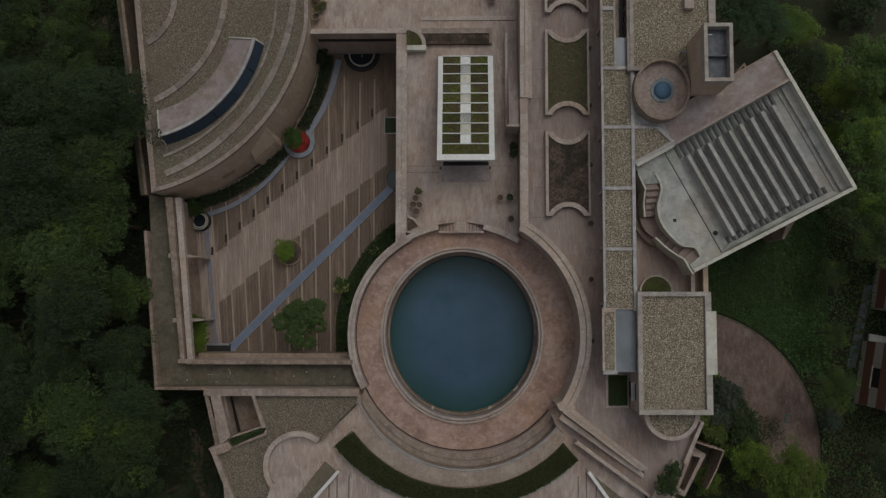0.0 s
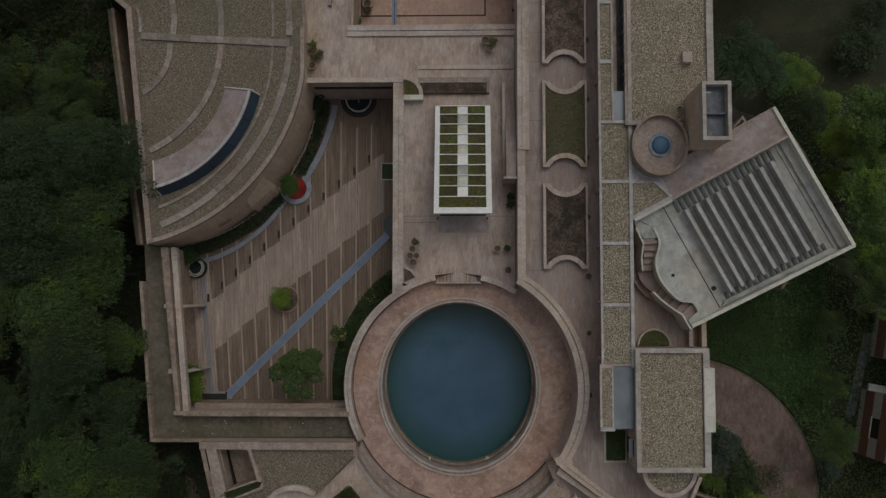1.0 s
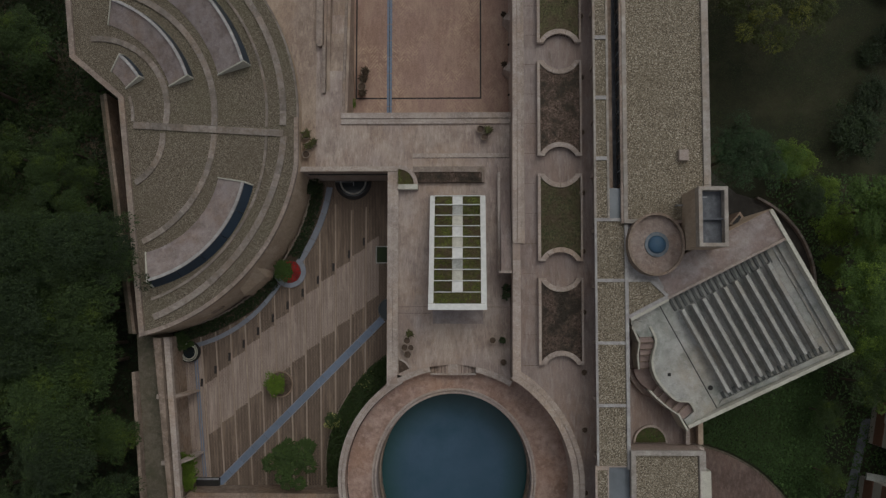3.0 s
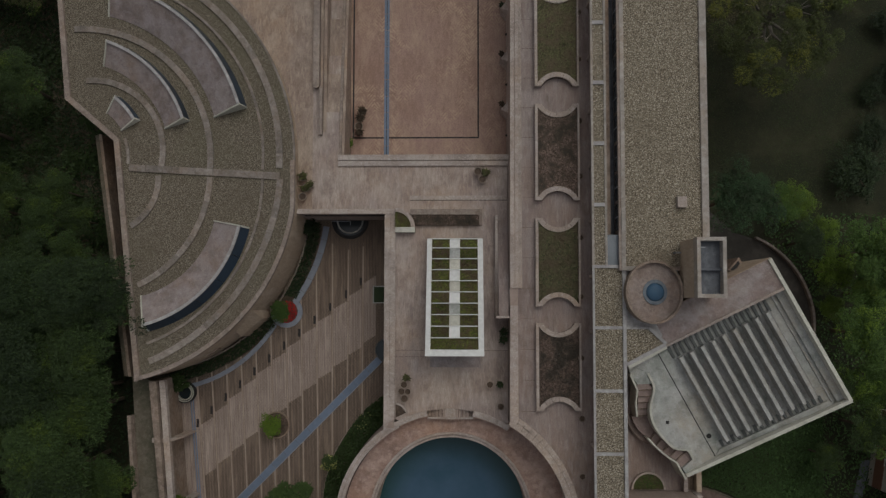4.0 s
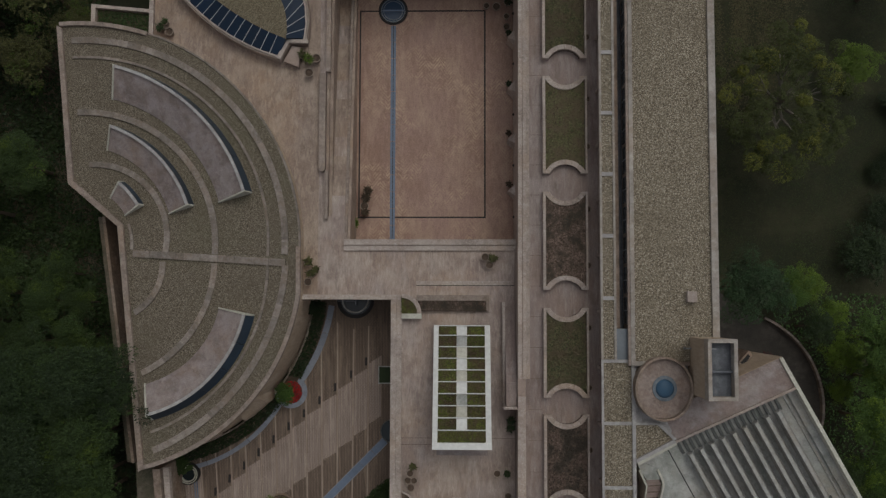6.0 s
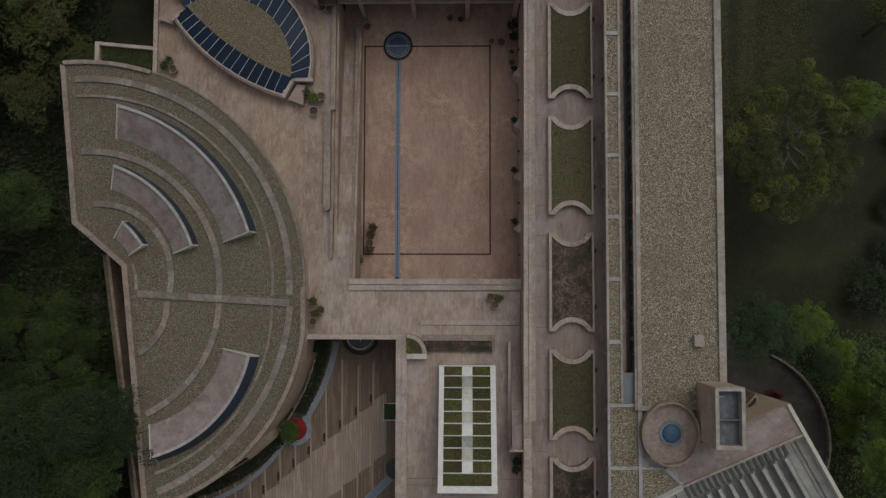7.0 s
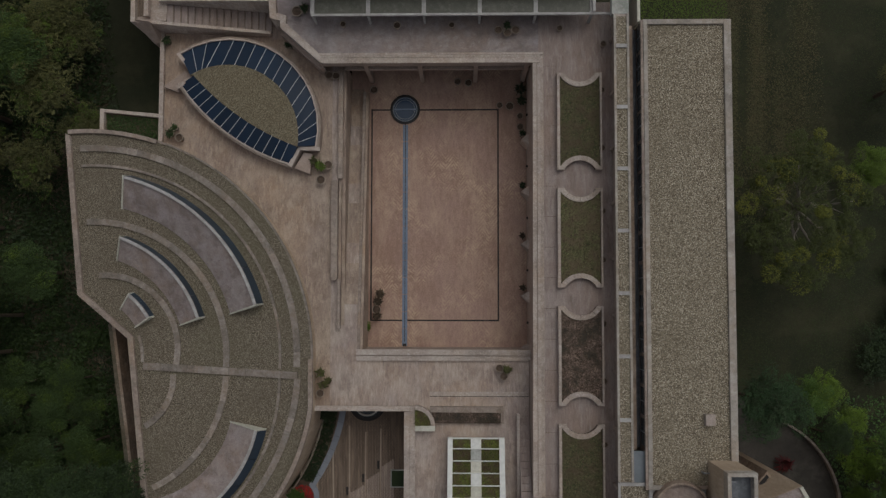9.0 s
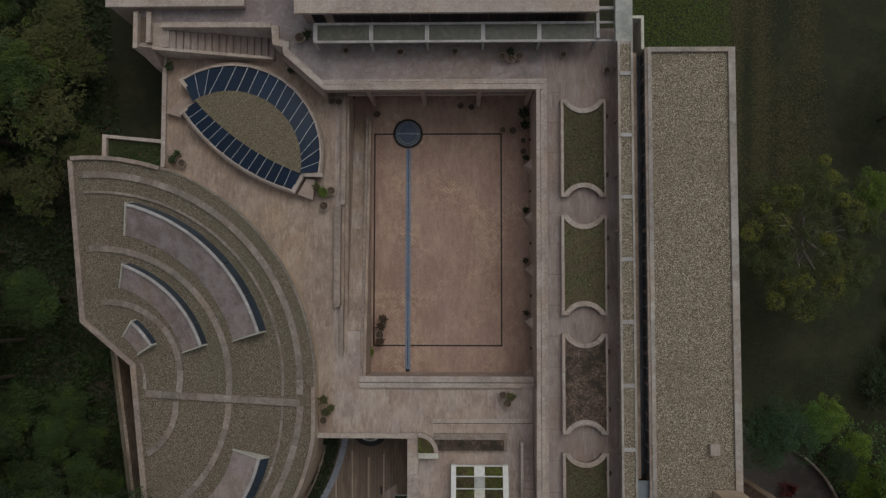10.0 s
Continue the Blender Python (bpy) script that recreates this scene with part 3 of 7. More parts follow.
copings(w, [(-9.86, 28.6), (-9.86, 35.4)], [(-9.42, 28.6), (-9.42, 35.4)], DZ, 0.75, 3.4, material=FANCOP)
part("rounded_end", Geo().lathe(-9.62, 28.6, [(0.21, DZ), (0.21, 0.76)], 14), FANCOP, w)
copings(w, [(-9.42, 25.05), (-9.42, 28.5)], [(-9.2, 25.05), (-9.2, 28.5)], DZ, 0.7, 3.5, material=FANCOP)
copings(w, [(-9.42, 35.5), (-9.42, 43.0)], [(-9.1, 35.5), (-9.1, 43.0)], DZ, 0.7, 3.5, material=FANCOP)

# inlaid drain line, water channel and round basin on the court floor
solid("drain_line", Geo().box(-7.52, 1.95, 41.12, 41.23, UZ, UZ + 0.012).box(-7.52, 1.95, 25.5, 25.61, UZ, UZ + 0.012).box(-7.52, -7.41, 25.61, 41.12, UZ, UZ + 0.012).box(1.84, 1.95, 25.61, 41.12, UZ, UZ + 0.012), LINE, "dark metal drain line framing the court floor", "drain")
w = thing("water_channel", "narrow blue-tiled water channel set in the court floor", "channel", "structure")
for k in range(13):
    y = 23.7 + 1.26 * k
    part("tile", Geo().box(-5.16, -4.78, y, y + 1.23, UZ, UZ + 0.015), BLUETILE, w)
part("slot", Geo().box(-4.99, -4.95, 24.0, 40.1, UZ + 0.014, UZ + 0.019), LINE, w)
part("drain_cover", Geo().box(-5.12, -4.84, 23.66, 23.86, UZ + 0.015, UZ + 0.03), DARK, w)
w = thing("round_basin", "round tiled basin of still blue water with a dark rim", "basin", at=(-5.0, 41.2, UZ))
part("rim", Geo().band(arc(0, 0, 1.1, 0, 360, 32), arc(0, 0, 0.94, 0, 360, 32), 0, 0.1), DARK, w)
part("inner_rim", Geo().band(arc(0, 0, 0.9, 0, 360, 32), arc(0, 0, 0.85, 0, 360, 32), 0, 0.1), PALEGLASS, w)
part("inner_rim", Geo().band(arc(0, 0, 0.74, 0, 360, 32), arc(0, 0, 0.7, 0, 360, 32), 0, 0.08), PALEGLASS, w)
part("water", Geo().lathe(0, 0, [(0.94, 0.0), (0.94, 0.04)], 32), BASINWATER, w)
part("spout_bar", Geo().box(-0.8, 0.8, -0.06, 0.06, 0.04, 0.09), BLUETILE, w)

# ---- raised terrace, level 2.4 ----
TZ = 2.4
solid("pavement_east_terrace", Geo().prism([(4.42, 47.3), (4.42, 5.5), *arc(-0.36, -1.93, 8.5, 57, -36, 30), (12.0, -10.95), (12.6, -12.8), (12.8, -14.5), (13.6, -14.5), (14.6, -10.4), (15.8, -7.5), (15.8, 0.9), (16.2, 0.9), (16.2, 10.4), (10.0, 10.4), (10.0, 47.3)], GROUND_Z, TZ), TERRACE, "bluish-grey worn terrace paving round long planters", "paving")
solid("pavement_north_terrace", Geo().prism([(-10.7, 43.7), (4.42, 43.7), (4.42, 53), (-23.4, 53), (-23.4, 47.36), (-13.95, 47.36), (-13.5, 46.4)], 2.36, TZ), TERRACEN, "grey-violet worn terrace paving before the north range", "paving")
w = thing("joints", "thin paving joints across the raised walk", "joint", "structure")
for k in range(19):
    part("joint", Geo().box(4.63, 5.58, 6.0 + 2.05 * k, 6.025 + 2.05 * k, TZ, TZ + 0.004), BRICKD, w)


w = thing("joints", "thin dark joints across the deck paving", "joint", "structure")
for x0, x1, y in ((-3.97, -1.7, 9.91), (-3.97, -1.7, 9.46), (2.0, 3.85, 9.9)):
    part("joint", Geo().box(x0, x1, y, y + 0.03, DZ, DZ + 0.004), BRICKD, w)


def arc_cut(line, c):
    """The c-th sixth of a line of 13 points, a joint short of the next."""
    a, m, b = line[2 * c], line[2 * c + 1], line[2 * c + 2]
    return [lerp(a, m, 0.04), m, lerp(m, b, 0.96)]


def outline_planter(y0, y1):
    """Closed outline of a bed whose ends are scooped by round landings."""
    s = arc(7.12, y0 - 0.6, 1.22, 148, 32, 12)
    n = arc(7.12, y1 + 0.6, 1.22, -32, -148, 12)
    return s, n


def planter(y0, y1, material, label, seed):
    t = thing("planter", label, "planter", group="beds along the raised walk", at=(7.12, (y0 + y1) / 2, TZ))
    oy = (y0 + y1) / 2

    def loc(pts):
        return [(x - 7.12, y - oy) for x, y in pts]

    s, n = outline_planter(y0, y1)
    bed = part("soil", Geo().prism(loc([(5.8, y0 + 0.02), *s, (8.5, y0 + 0.02), (8.5, y1 - 0.02), *n, (5.8, y1 - 0.02)]), 0.0, 0.3), SOIL, t)
    for x0, x1 in ((5.61, 5.8), (8.48, 8.6)):
        part("side_kerb", Geo().prism(loc([(x0, y0), (x1, y0), (x1, y1), (x0, y1)]), 0, 0.52), COPING, t)
    for y, line in ((y0, s), (y1, n)):
        cy = y - 0.6 if y == y0 else y + 0.6
        outer = [(7.12 + (p[0] - 7.12) * 1.26, cy + (p[1] - cy) * 1.26) for p in line]
        for c in range(6):
            part("curved_kerb", Geo().band(arc_cut(loc(outer), c), arc_cut(loc(line), c), 0, 0.5), COPING, t)
        sgn = 1 if y == y0 else -1
        for xa, xb in ((5.8, 6.1), (8.16, 8.48)):
            part("end_kerb", Geo().prism(loc([(xa, y), (xb, y), (xb, y + sgn * 0.22), (xa, y + sgn * 0.22)]), 0, 0.47), COPING, t)

    def inside(x, y):
        return abs(x) < 1.33 and math.hypot(x, y + oy - (y0 - 0.6)) > 1.56 and math.hypot(x, y + oy - (y1 + 0.6)) > 1.56

    scatter("planting", inside, (-1.3, 1.3, y0 - oy, y1 - oy), 0.3, 5200, 0.085, material, "", "", bed, 0.14, 0.6, seed)
    return t


planter(35.78, 42.33, DULLPLANT, "long stone bed of dull low ground cover", 11)
planter(27.91, 34.54, DULLPLANT, "long stone bed of olive-green ground cover", 12)
planter(20.12, 26.67, DRYPLANT, "long stone bed of withered brown planting", 13)
planter(12.99, 18.90, DULLPLANT, "long stone bed of mossy green ground cover", 14)
planter(6.09, 11.87, DRYPLANT, "long stone bed of dry brown planting", 15)

# ---- pool ----
PX, PY = -0.09, -2.0
RZ = -0.4


def ell(rx, ry, a0=0, a1=360, n=72):
    return arc(PX, PY, rx, a0, a1, n, ry)


def ring_r(a):
    """The walk is wider where the terrace wall bounds it."""
    return 8.4 if a < 62 or a > 200 else 7.84


solid("pavement_pool_surround", Geo().band([(PX + ring_r(a) * math.cos(radians(a)), PY + ring_r(a) * math.sin(radians(a))) for a in range(0, 361, 5)], ell(5.7, 6.18), GROUND_Z, RZ), RING, "reddish stained paving ring round the pool", "paving")
w = thing("pool_rim", "stepped stone rim of the oval pool", "pool rim", "structure")
for i in range(24):
    a = i * 15 + 0.03
    part("outer_kerb", Geo().band(ell(5.74, 6.22, a, a + 14.94, 3), ell(5.61, 6.08, a, a + 14.94, 3), -1.4, -0.24), COPING, w)
    part("inner_kerb", Geo().band(ell(5.53, 6.0, a, a + 14.94, 3), ell(5.42, 5.88, a, a + 14.94, 3), -1.4, -0.27), COPING, w)
part("kerb_bed", Geo().band(ell(5.62, 6.1), ell(5.4, 5.84), -1.4, -0.42), PINK, w)
part("pool_wall", Geo().band(ell(5.6, 6.06), ell(5.4, 5.86), -4.0, -0.5), GRIMY, w)
part("ledge", Geo().band(ell(5.42, 5.88), ell(5.3, 5.74), -4.0, -2.4), GRIMY, w)
part("nub", Geo().box(-2.25, -2.13, -7.5, -7.15, -1.7, -1.6), PALE, w)
part("nub", Geo().prism([(1.75, -7.6), (2.15, -7.5), (2.0, -7.2), (1.9, -7.2)], -2.5, -2.3), PALE, w)
part("nub", Geo().prism([(3.75, -6.2), (4.1, -5.9), (3.95, -5.75), (3.6, -6.05)], -2.5, -2.3), PALE, w)
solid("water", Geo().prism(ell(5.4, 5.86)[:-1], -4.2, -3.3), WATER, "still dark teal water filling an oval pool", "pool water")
w = thing("wall_pool_west", "low curved stone parapet above the sunken garden", "wall", "structure")
part("wall_face", Geo().band(arc(-0.18, -1.94, 7.88, 118, 209, 36), arc(-0.18, -1.94, 7.45, 118, 209, 36), GROUND_Z, 0.36), WALL, w)
copings(w, arc(-0.18, -1.94, 7.9, 118, 209, 30), arc(-0.18, -1.94, 7.68, 118, 209, 30), 0.36, 0.5, 1.0)
copings(w, arc(-0.18, -1.94, 7.64, 118, 209, 30), arc(-0.18, -1.94, 7.42, 118, 209, 30), 0.36, 0.46, 1.0)
part("dark_joint", Geo().band(arc(-0.18, -1.94, 7.42, 118, 209, 36), arc(-0.18, -1.94, 7.36, 118, 209, 36), RZ, RZ + 0.01), LINE, w)
w = thing("wall_pool_north", "low curved stone kerb with two flights of steps", "wall", "structure")
for a0, a1 in ((122, 101.6), (92, 87.5), (77.8, 58)):
    copings(w, arc(-0.18, -1.94, 7.88, a0, a1, 6), arc(-0.18, -1.94, 7.5, a0, a1, 6), RZ, 0.42, 1.0)
for sgn in (-1, 1):
    for k in range(5):
        x = -0.12 + sgn * (0.35 + 0.25 * k)
        part("step", Geo().box(min(x, x + sgn * 0.24), max(x, x + sgn * 0.24), 5.3, 5.86 - 0.03 * k, RZ, DZ - 0.13 * k - 0.02), DECK, w)
        part("nosing", Geo().box(x + sgn * 0.22 - 0.02, x + sgn * 0.22 + 0.02, 5.31, 5.85 - 0.03 * k, DZ - 0.13 * k - 0.02, DZ - 0.13 * k), BRICKD, w)
    x = -0.12 + sgn * 0.97
    part("cheek", Geo().box(x - 0.62, x + 0.62, 5.18, 5.3, RZ, 0.2), COPING, w)
part("landing", Geo().box(-0.47, 0.23, 5.18, 5.9, RZ, DZ + 0.02), COPING, w)
w = thing("wall_pool_east", "broad curved stone parapet of the raised terrace", "wall", "structure")
part("wall_face", Geo().band(arc(-0.36, -1.93, 8.92, 58, -36, 36), arc(-0.36, -1.93, 8.22, 58, -36, 36), GROUND_Z, 2.76), WALL, w)
copings(w, arc(-0.36, -1.93, 8.95, 60, -36, 30), arc(-0.36, -1.93, 8.63, 60, -36, 30), 2.76, 2.9, 1.0)
copings(w, arc(-0.36, -1.93, 8.58, 60, -36, 30), arc(-0.36, -1.93, 8.19, 60, -36, 30), 2.76, 2.86, 1.0)
part("junction_block", Geo().prism([(6.2, -6.5), (6.95, -6.1), (7.5, -6.75), (6.7, -7.15)], GROUND_Z, 2.84), COPING, w)
w = thing("wall_pool_south", "curved double stone kerb behind the pool walk", "wall", "structure")
kerb_in, kerb_out = arc(0.02, -2.41, 7.71, 206, 321, 38), arc(0.15, -2.97, 8.06, 206, 321, 38)
part("wall_face", Geo().band(kerb_out, kerb_in, GROUND_Z, 0.38), WALL, w)
copings(w, [lerp(p, q, 0.04) for p, q in zip(kerb_in, kerb_out)], [lerp(p, q, 0.5) for p, q in zip(kerb_in, kerb_out)], 0.38, 0.44, 1.2, material=FANCOP)
copings(w, [lerp(p, q, 0.55) for p, q in zip(kerb_in, kerb_out)], [lerp(p, q, 0.98) for p, q in zip(kerb_in, kerb_out)], 0.38, 0.52, 1.2, material=FANCOP)
part("dark_joint", Geo().band(arc(0.02, -2.41, 7.7, 206, 321, 38), arc(0.02, -2.41, 7.62, 206, 321, 38), RZ, RZ + 0.012), LINE, w)
part("upper_wall", Geo().band(arc(0.15, -2.97, 8.16, 206, 321, 38), kerb_out, GROUND_Z, 1.56), GRIMY, w)
part("flashing", Geo().band(arc(0.15, -2.97, 8.12, 206, 321, 38), arc(0.15, -2.97, 8.05, 206, 321, 38), 1.4, 1.74), SHEETRIM, w)
part("flashing", Geo().band(arc(0.15, -2.97, 8.24, 206, 321, 38), arc(0.15, -2.97, 8.18, 206, 321, 38), 1.4, 1.7), COPING, w)

# ---- entrance side, level 1.6 ----
SZ = 1.6
solid("pavement_entrance", Geo().prism([*arc(0.15, -2.97, 8.16, 207, 319, 40), (12.0, -11.2), (12.6, -15), (-16.0, -15), (-16.5, -10.5), (-9.9, -9.3), (-7.3, -6.75)], GROUND_Z, SZ), DECK, "worn pinkish paving of the entrance court", "paving")
solid("pavement_ramp_foot", Geo().prism([(6.0, -7.35), (6.6, -6.95), (8.3, -8.2), (7.6, -9.2), (6.35, -8.2)], GROUND_Z, SZ + 0.004), DECK, "worn paving at the foot of the ramp", "paving")
w = thing("curved_paving_band", "curved row of large pale paving slabs", "paving", "structure")
for i in range(16):
    a = 214.5 + i * 6.6
    part("slab", Geo().band(arc(-0.05, -3.03, 9.14, a, a + 6.36, 3), arc(0.15, -2.97, 8.26, a, a + 6.36, 3), SZ, SZ + 0.05), SLAB, w)
t = thing("hedge", "dark clipped hedge curving round the pool wall", "hedge")
part("soil", Geo().band(arc(-0.1, -2.2, 11.2, 220, 314, 30), arc(-0.05, -3.03, 9.2, 217, 318, 30), SZ, SZ + 0.25), SOIL, t)
part("kerb", Geo().band(arc(-0.1, -2.2, 11.36, 220, 314, 30), arc(-0.1, -2.2, 11.24, 220, 314, 30), SZ, SZ + 0.3), GREYCON, t)
scatter("foliage", lambda x, y: math.hypot(x + 0.05, y + 3.03) > 9.18 and math.hypot(x + 0.1, y + 2.2) < 11.24 and 220 < math.degrees(math.atan2(y + 2.2, x + 0.1)) % 360 < 314, (-8.8, 8.0, -13.6, -8.0), SZ + 0.3, 17000, 0.06, LEAF["drab"], "", "", t, 0.4, 0.9, 21)
w = thing("inlay_lines", "thin red-brown lines inlaid in the paving", "inlay", "structure")
for x in (-9.1, -8.55, -7.75, 7.75, 8.3, 8.95):
    part("line", Geo().box(x - 0.04, x + 0.04, -15, -10.9 - abs(abs(x) - 8.3), SZ, SZ + 0.006), ROADM, w)

# south-west roof with the round sitting place and the light well
t = thing("south_west_building", "low building with a pebble roof, round roof terrace and light well", "building")
part("wall", Geo().prism([(-17.7, -5.65), (-14.5, -5.65), (-14.55, -6.1), (-16.45, -6.1), (-15.75, -9.25), (-15.95, -9.6), (-17.2, -9.6), (-16.9, -9.5)], GROUND_Z, 1.3), WALL, t)
part("wall", Geo().prism([(-14.5, -5.65), (-7.3, -5.65), (-7.3, -6.6), (-9.75, -9.2), (-9.75, -15), (-15.0, -15), (-17.2, -9.6), (-15.95, -9.6), (-13.4, -8.6), (-14.4, -6.1)], GROUND_Z, 1.3), WALL, t)
cx, cy = -11.22, -10.78
part("roof", Geo().prism([(-14.3, -6.05), (-7.35, -6.05), (-7.25, -6.6), (-9.7, -9.1), *arc(cx, cy, 2.2, 47, 215, 24), (-13.6, -14), (-15.2, -14), (-16.8, -9.95), (-13.3, -8.6)], 1.3, 1.62), GRAVEL_F, t, "brown pebble roof")
part("well_floor", Geo().prism([(-16.6, -6.0), (-14.2, -6.0), (-13.2, -8.7), (-15.9, -9.7)], GROUND_Z, -0.5), GRIMY, t)
part("wall", Geo().prism([(-17.4, -6.1), (-16.8, -6.1), (-16.0, -9.3), (-16.7, -9.5)], GROUND_Z, 1.58), WALL, t)
part("junction_block", Geo().prism([(-7.6, -6.75), (-7.55, -6.15), (-7.05, -6.08), (-6.95, -6.5), (-7.15, -6.8)], GROUND_Z, 1.5), FANCOP, t)
part("well_bed", Geo().prism([(-15.75, -8.95), (-13.7, -8.2), (-13.55, -8.6), (-15.9, -9.45)], GROUND_Z, 1.4), SOIL, t)
part("bed_edge", Geo().prism([(-15.75, -8.83), (-13.72, -8.12), (-13.7, -8.24), (-15.75, -8.95)], GROUND_Z, 1.75), FANCOP, t)
scatter("well_planting", lambda x, y: abs((y + 8.83) - (x + 14.75) * 0.38) < 0.2, (-15.9, -13.6, -9.5, -8.0), 1.5, 700, 0.07, LEAF["mid"], "", "", t, 0.3, 0.8, 31)
copings(t, [(-17.7, -5.62), (-7.05, -5.62)], [(-17.7, -6.1), (-7.05, -6.1)], 1.3, 1.95, 1.4, "parapet_stone", FANCOP)
copings(t, [(-17.75, -6.1), (-16.9, -9.6)], [(-17.45, -6.1), (-16.6, -9.5)], 1.3, 1.6, 3.6, "parapet_stone", GRIMY)
part("slot", Geo().prism([(-17.4, -6.15), (-17.31, -6.15), (-17.0, -7.6), (-17.08, -7.6)], 1.5, 1.606), DARK, t)
copings(t, [(-17.22, -6.1), (-16.42, -9.4)], [(-16.54, -6.1), (-15.8, -8.85)], 1.3, 1.95, 3.6, "parapet_stone", FANCOP)
# dark strip drawing the line of shadow down the well's west side
part("well_shade_strip", Geo().prism([(-16.54, -6.1), (-16.46, -6.1), (-15.72, -8.85), (-15.8, -8.85)], -0.6, 0.0), DARK, t)
copings(t, [(-14.4, -6.1), (-13.68, -8.25)], [(-14.15, -6.1), (-13.4, -8.25)], 1.3, 1.95, 1.4, "parapet_stone", FANCOP)
copings(t, [(-13.4, -8.3), (-13.55, -8.62), (-15.2, -9.28)], [(-13.3, -8.45), (-13.35, -8.72), (-15.2, -9.45)], 1.3, 1.9, 1.4, "parapet_stone", FANCOP)
copings(t, [(-17.25, -9.6), (-15.2, -14.5)], [(-16.85, -9.7), (-14.8, -14.5)], 1.3, 1.95, 1.4, "parapet_stone", FANCOP)
copings(t, [(-17.3, -9.65), (-16.42, -9.32), (-15.95, -9.2)], [(-16.95, -10.15), (-16.0, -9.85), (-15.7, -9.6)], 1.3, 1.92, 1.4, "parapet_stone", FANCOP)
copings(t, [(-9.75, -9.25), (-7.3, -6.75)], [(-9.6, -9.1), (-7.15, -6.6)], 1.3, 1.95, 1.4, "parapet_stone", FANCOP)
for i in range(14):
    a = 50 + i * 12
    part("ring_stone", Geo().band(arc(cx, cy, 2.32, a, a + 11.8, 3), arc(cx, cy, 1.98, a, a + 11.8, 3), 1.3, 1.98), COPING, t)
part("round_terrace", Geo().prism(arc(cx, cy, 1.97, 0, 359, 40), 1.3, 1.605), DECK, t)
t = thing("pebble_strip", "narrow bed of brown pebbles with a white edge", "bed", "structure")
part("pebbles", Geo().prism([(-9.4, -10.5), (-8.55, -11.2), (-11.2, -14.2), (-12.3, -14.2)], SZ, SZ + 0.04), GRAVEL_F, t)
part("white_edge", Geo().prism([(-8.55, -11.1), (-8.38, -11.2), (-11.0, -14.2), (-11.3, -14.2)], SZ, SZ + 0.5), WHITE, t)
t = thing("pebble_strip", "pointed bed of brown pebbles with a white edge", "bed", "structure")
part("pebbles", Geo().prism([(8.45, -11.1), (12.4, -14.2), (10.6, -14.2)], SZ, SZ + 0.04), GRAVEL_F, t)
part("white_edge", Geo().prism([(8.32, -11.1), (8.5, -11.0), (10.8, -14.2), (10.5, -14.2)], SZ, SZ + 0.5), WHITE, t)

# ramp walls to the south-east
w = thing("wall_ramp_upper", "broad stone parapet beside the entrance ramp", "wall", "structure")
part("wall_face", Geo().prism([(7.2, -6.75), (12.15, -10.67), (11.73, -10.82), (6.57, -7.0)], SZ - 1, 2.75), WALL, w)
copings(w, [(6.55, -6.99), (11.71, -10.84)], [(6.86, -6.86), (11.93, -10.75)], 2.75, 2.93, 1.1)
copings(w, [(6.9, -6.84), (11.97, -10.73)], [(7.21, -6.71), (12.18, -10.65)], 2.75, 2.88, 1.1)
copings(w, [(6.4, -7.5), (11.97, -11.41)], [(6.59, -7.13), (12.0, -11.1)], SZ - 1, 2.5, 1.3)
solid("ramp_slab", Geo().prism([(6.6, -7.5), (12.05, -11.1), (12.6, -12.6), (7.5, -9.1)], SZ, [1.62, 2.38, 2.38, 1.66]), TERRACE, "sloping paved ramp between stone walls", "ramp")
w = thing("wall_ramp_lower", "thin low stone wall along the ramp", "wall", "structure")
copings(w, [(7.43, -9.1), (12.4, -12.7)], [(7.62, -8.91), (12.72, -12.68)], SZ, 2.45, 1.3)

# ---- sunken garden court ----
CZ = -4.4
solid("floor_garden_court", Geo().prism([(-21, 8.5), (-19.5, -3.8), (-7, -3.8), (-4.6, 4.5), (-4.6, 19.7), (-12, 19.7), (-12, 8.5)], GROUND_Z, CZ - 0.03), BRICKD, "dark brick paving of the sunken garden", "court floor")
w = thing("wall_garden_east", "long stone-capped wall above the sunken garden", "wall", "structure")
part("wall_face", Geo().box(-4.68, -4.0, 4.6, 19.62, GROUND_Z, 0.56), WALL, w)
copings(w, [(-4.72, 4.3), (-4.72, 19.4)], [(-4.34, 5.0), (-4.34, 19.4)], 0.56, 0.72, 1.2)
copings(w, [(-4.33, 5.0), (-4.33, 19.4)], [(-3.97, 5.2), (-3.97, 19.4)], 0.5, 0.64, 1.2)
w = thing("wall_garden_north", "stone-capped wall over a shaded recess", "wall", "structure")
part("wall_face", Geo().box(-11.3, -4.0, 19.5, 19.62, GROUND_Z, 0.5), WALL, w)
copings(w, [(-11.2, 19.44), (-4.0, 19.44)], [(-11.2, 19.78), (-4.0, 19.78)], 0.5, 0.68, 1.2)
part("window_strip", Geo().box(-10.6, -4.9, 19.46, 19.5, -1.3, -0.8), DARK, w)
w = thing("wall_garden_south", "double stone kerb on the court's south wall", "wall", "structure")
part("wall_face", Geo().box(-20.0, -7.5, -4.0, -3.72, GROUND_Z, 0.45), WALL, w)
copings(w, [(-19.3, -4.05), (-7.7, -4.05)], [(-19.3, -3.74), (-7.7, -3.74)], 0.45, 0.6, 1.4, material=GRIMY)
part("lower_kerb", Geo().box(-19.2, -7.9, -3.72, -3.4, GROUND_Z, -1.6), GRIMY, w)

# ribbons and brick bays
ribs = []
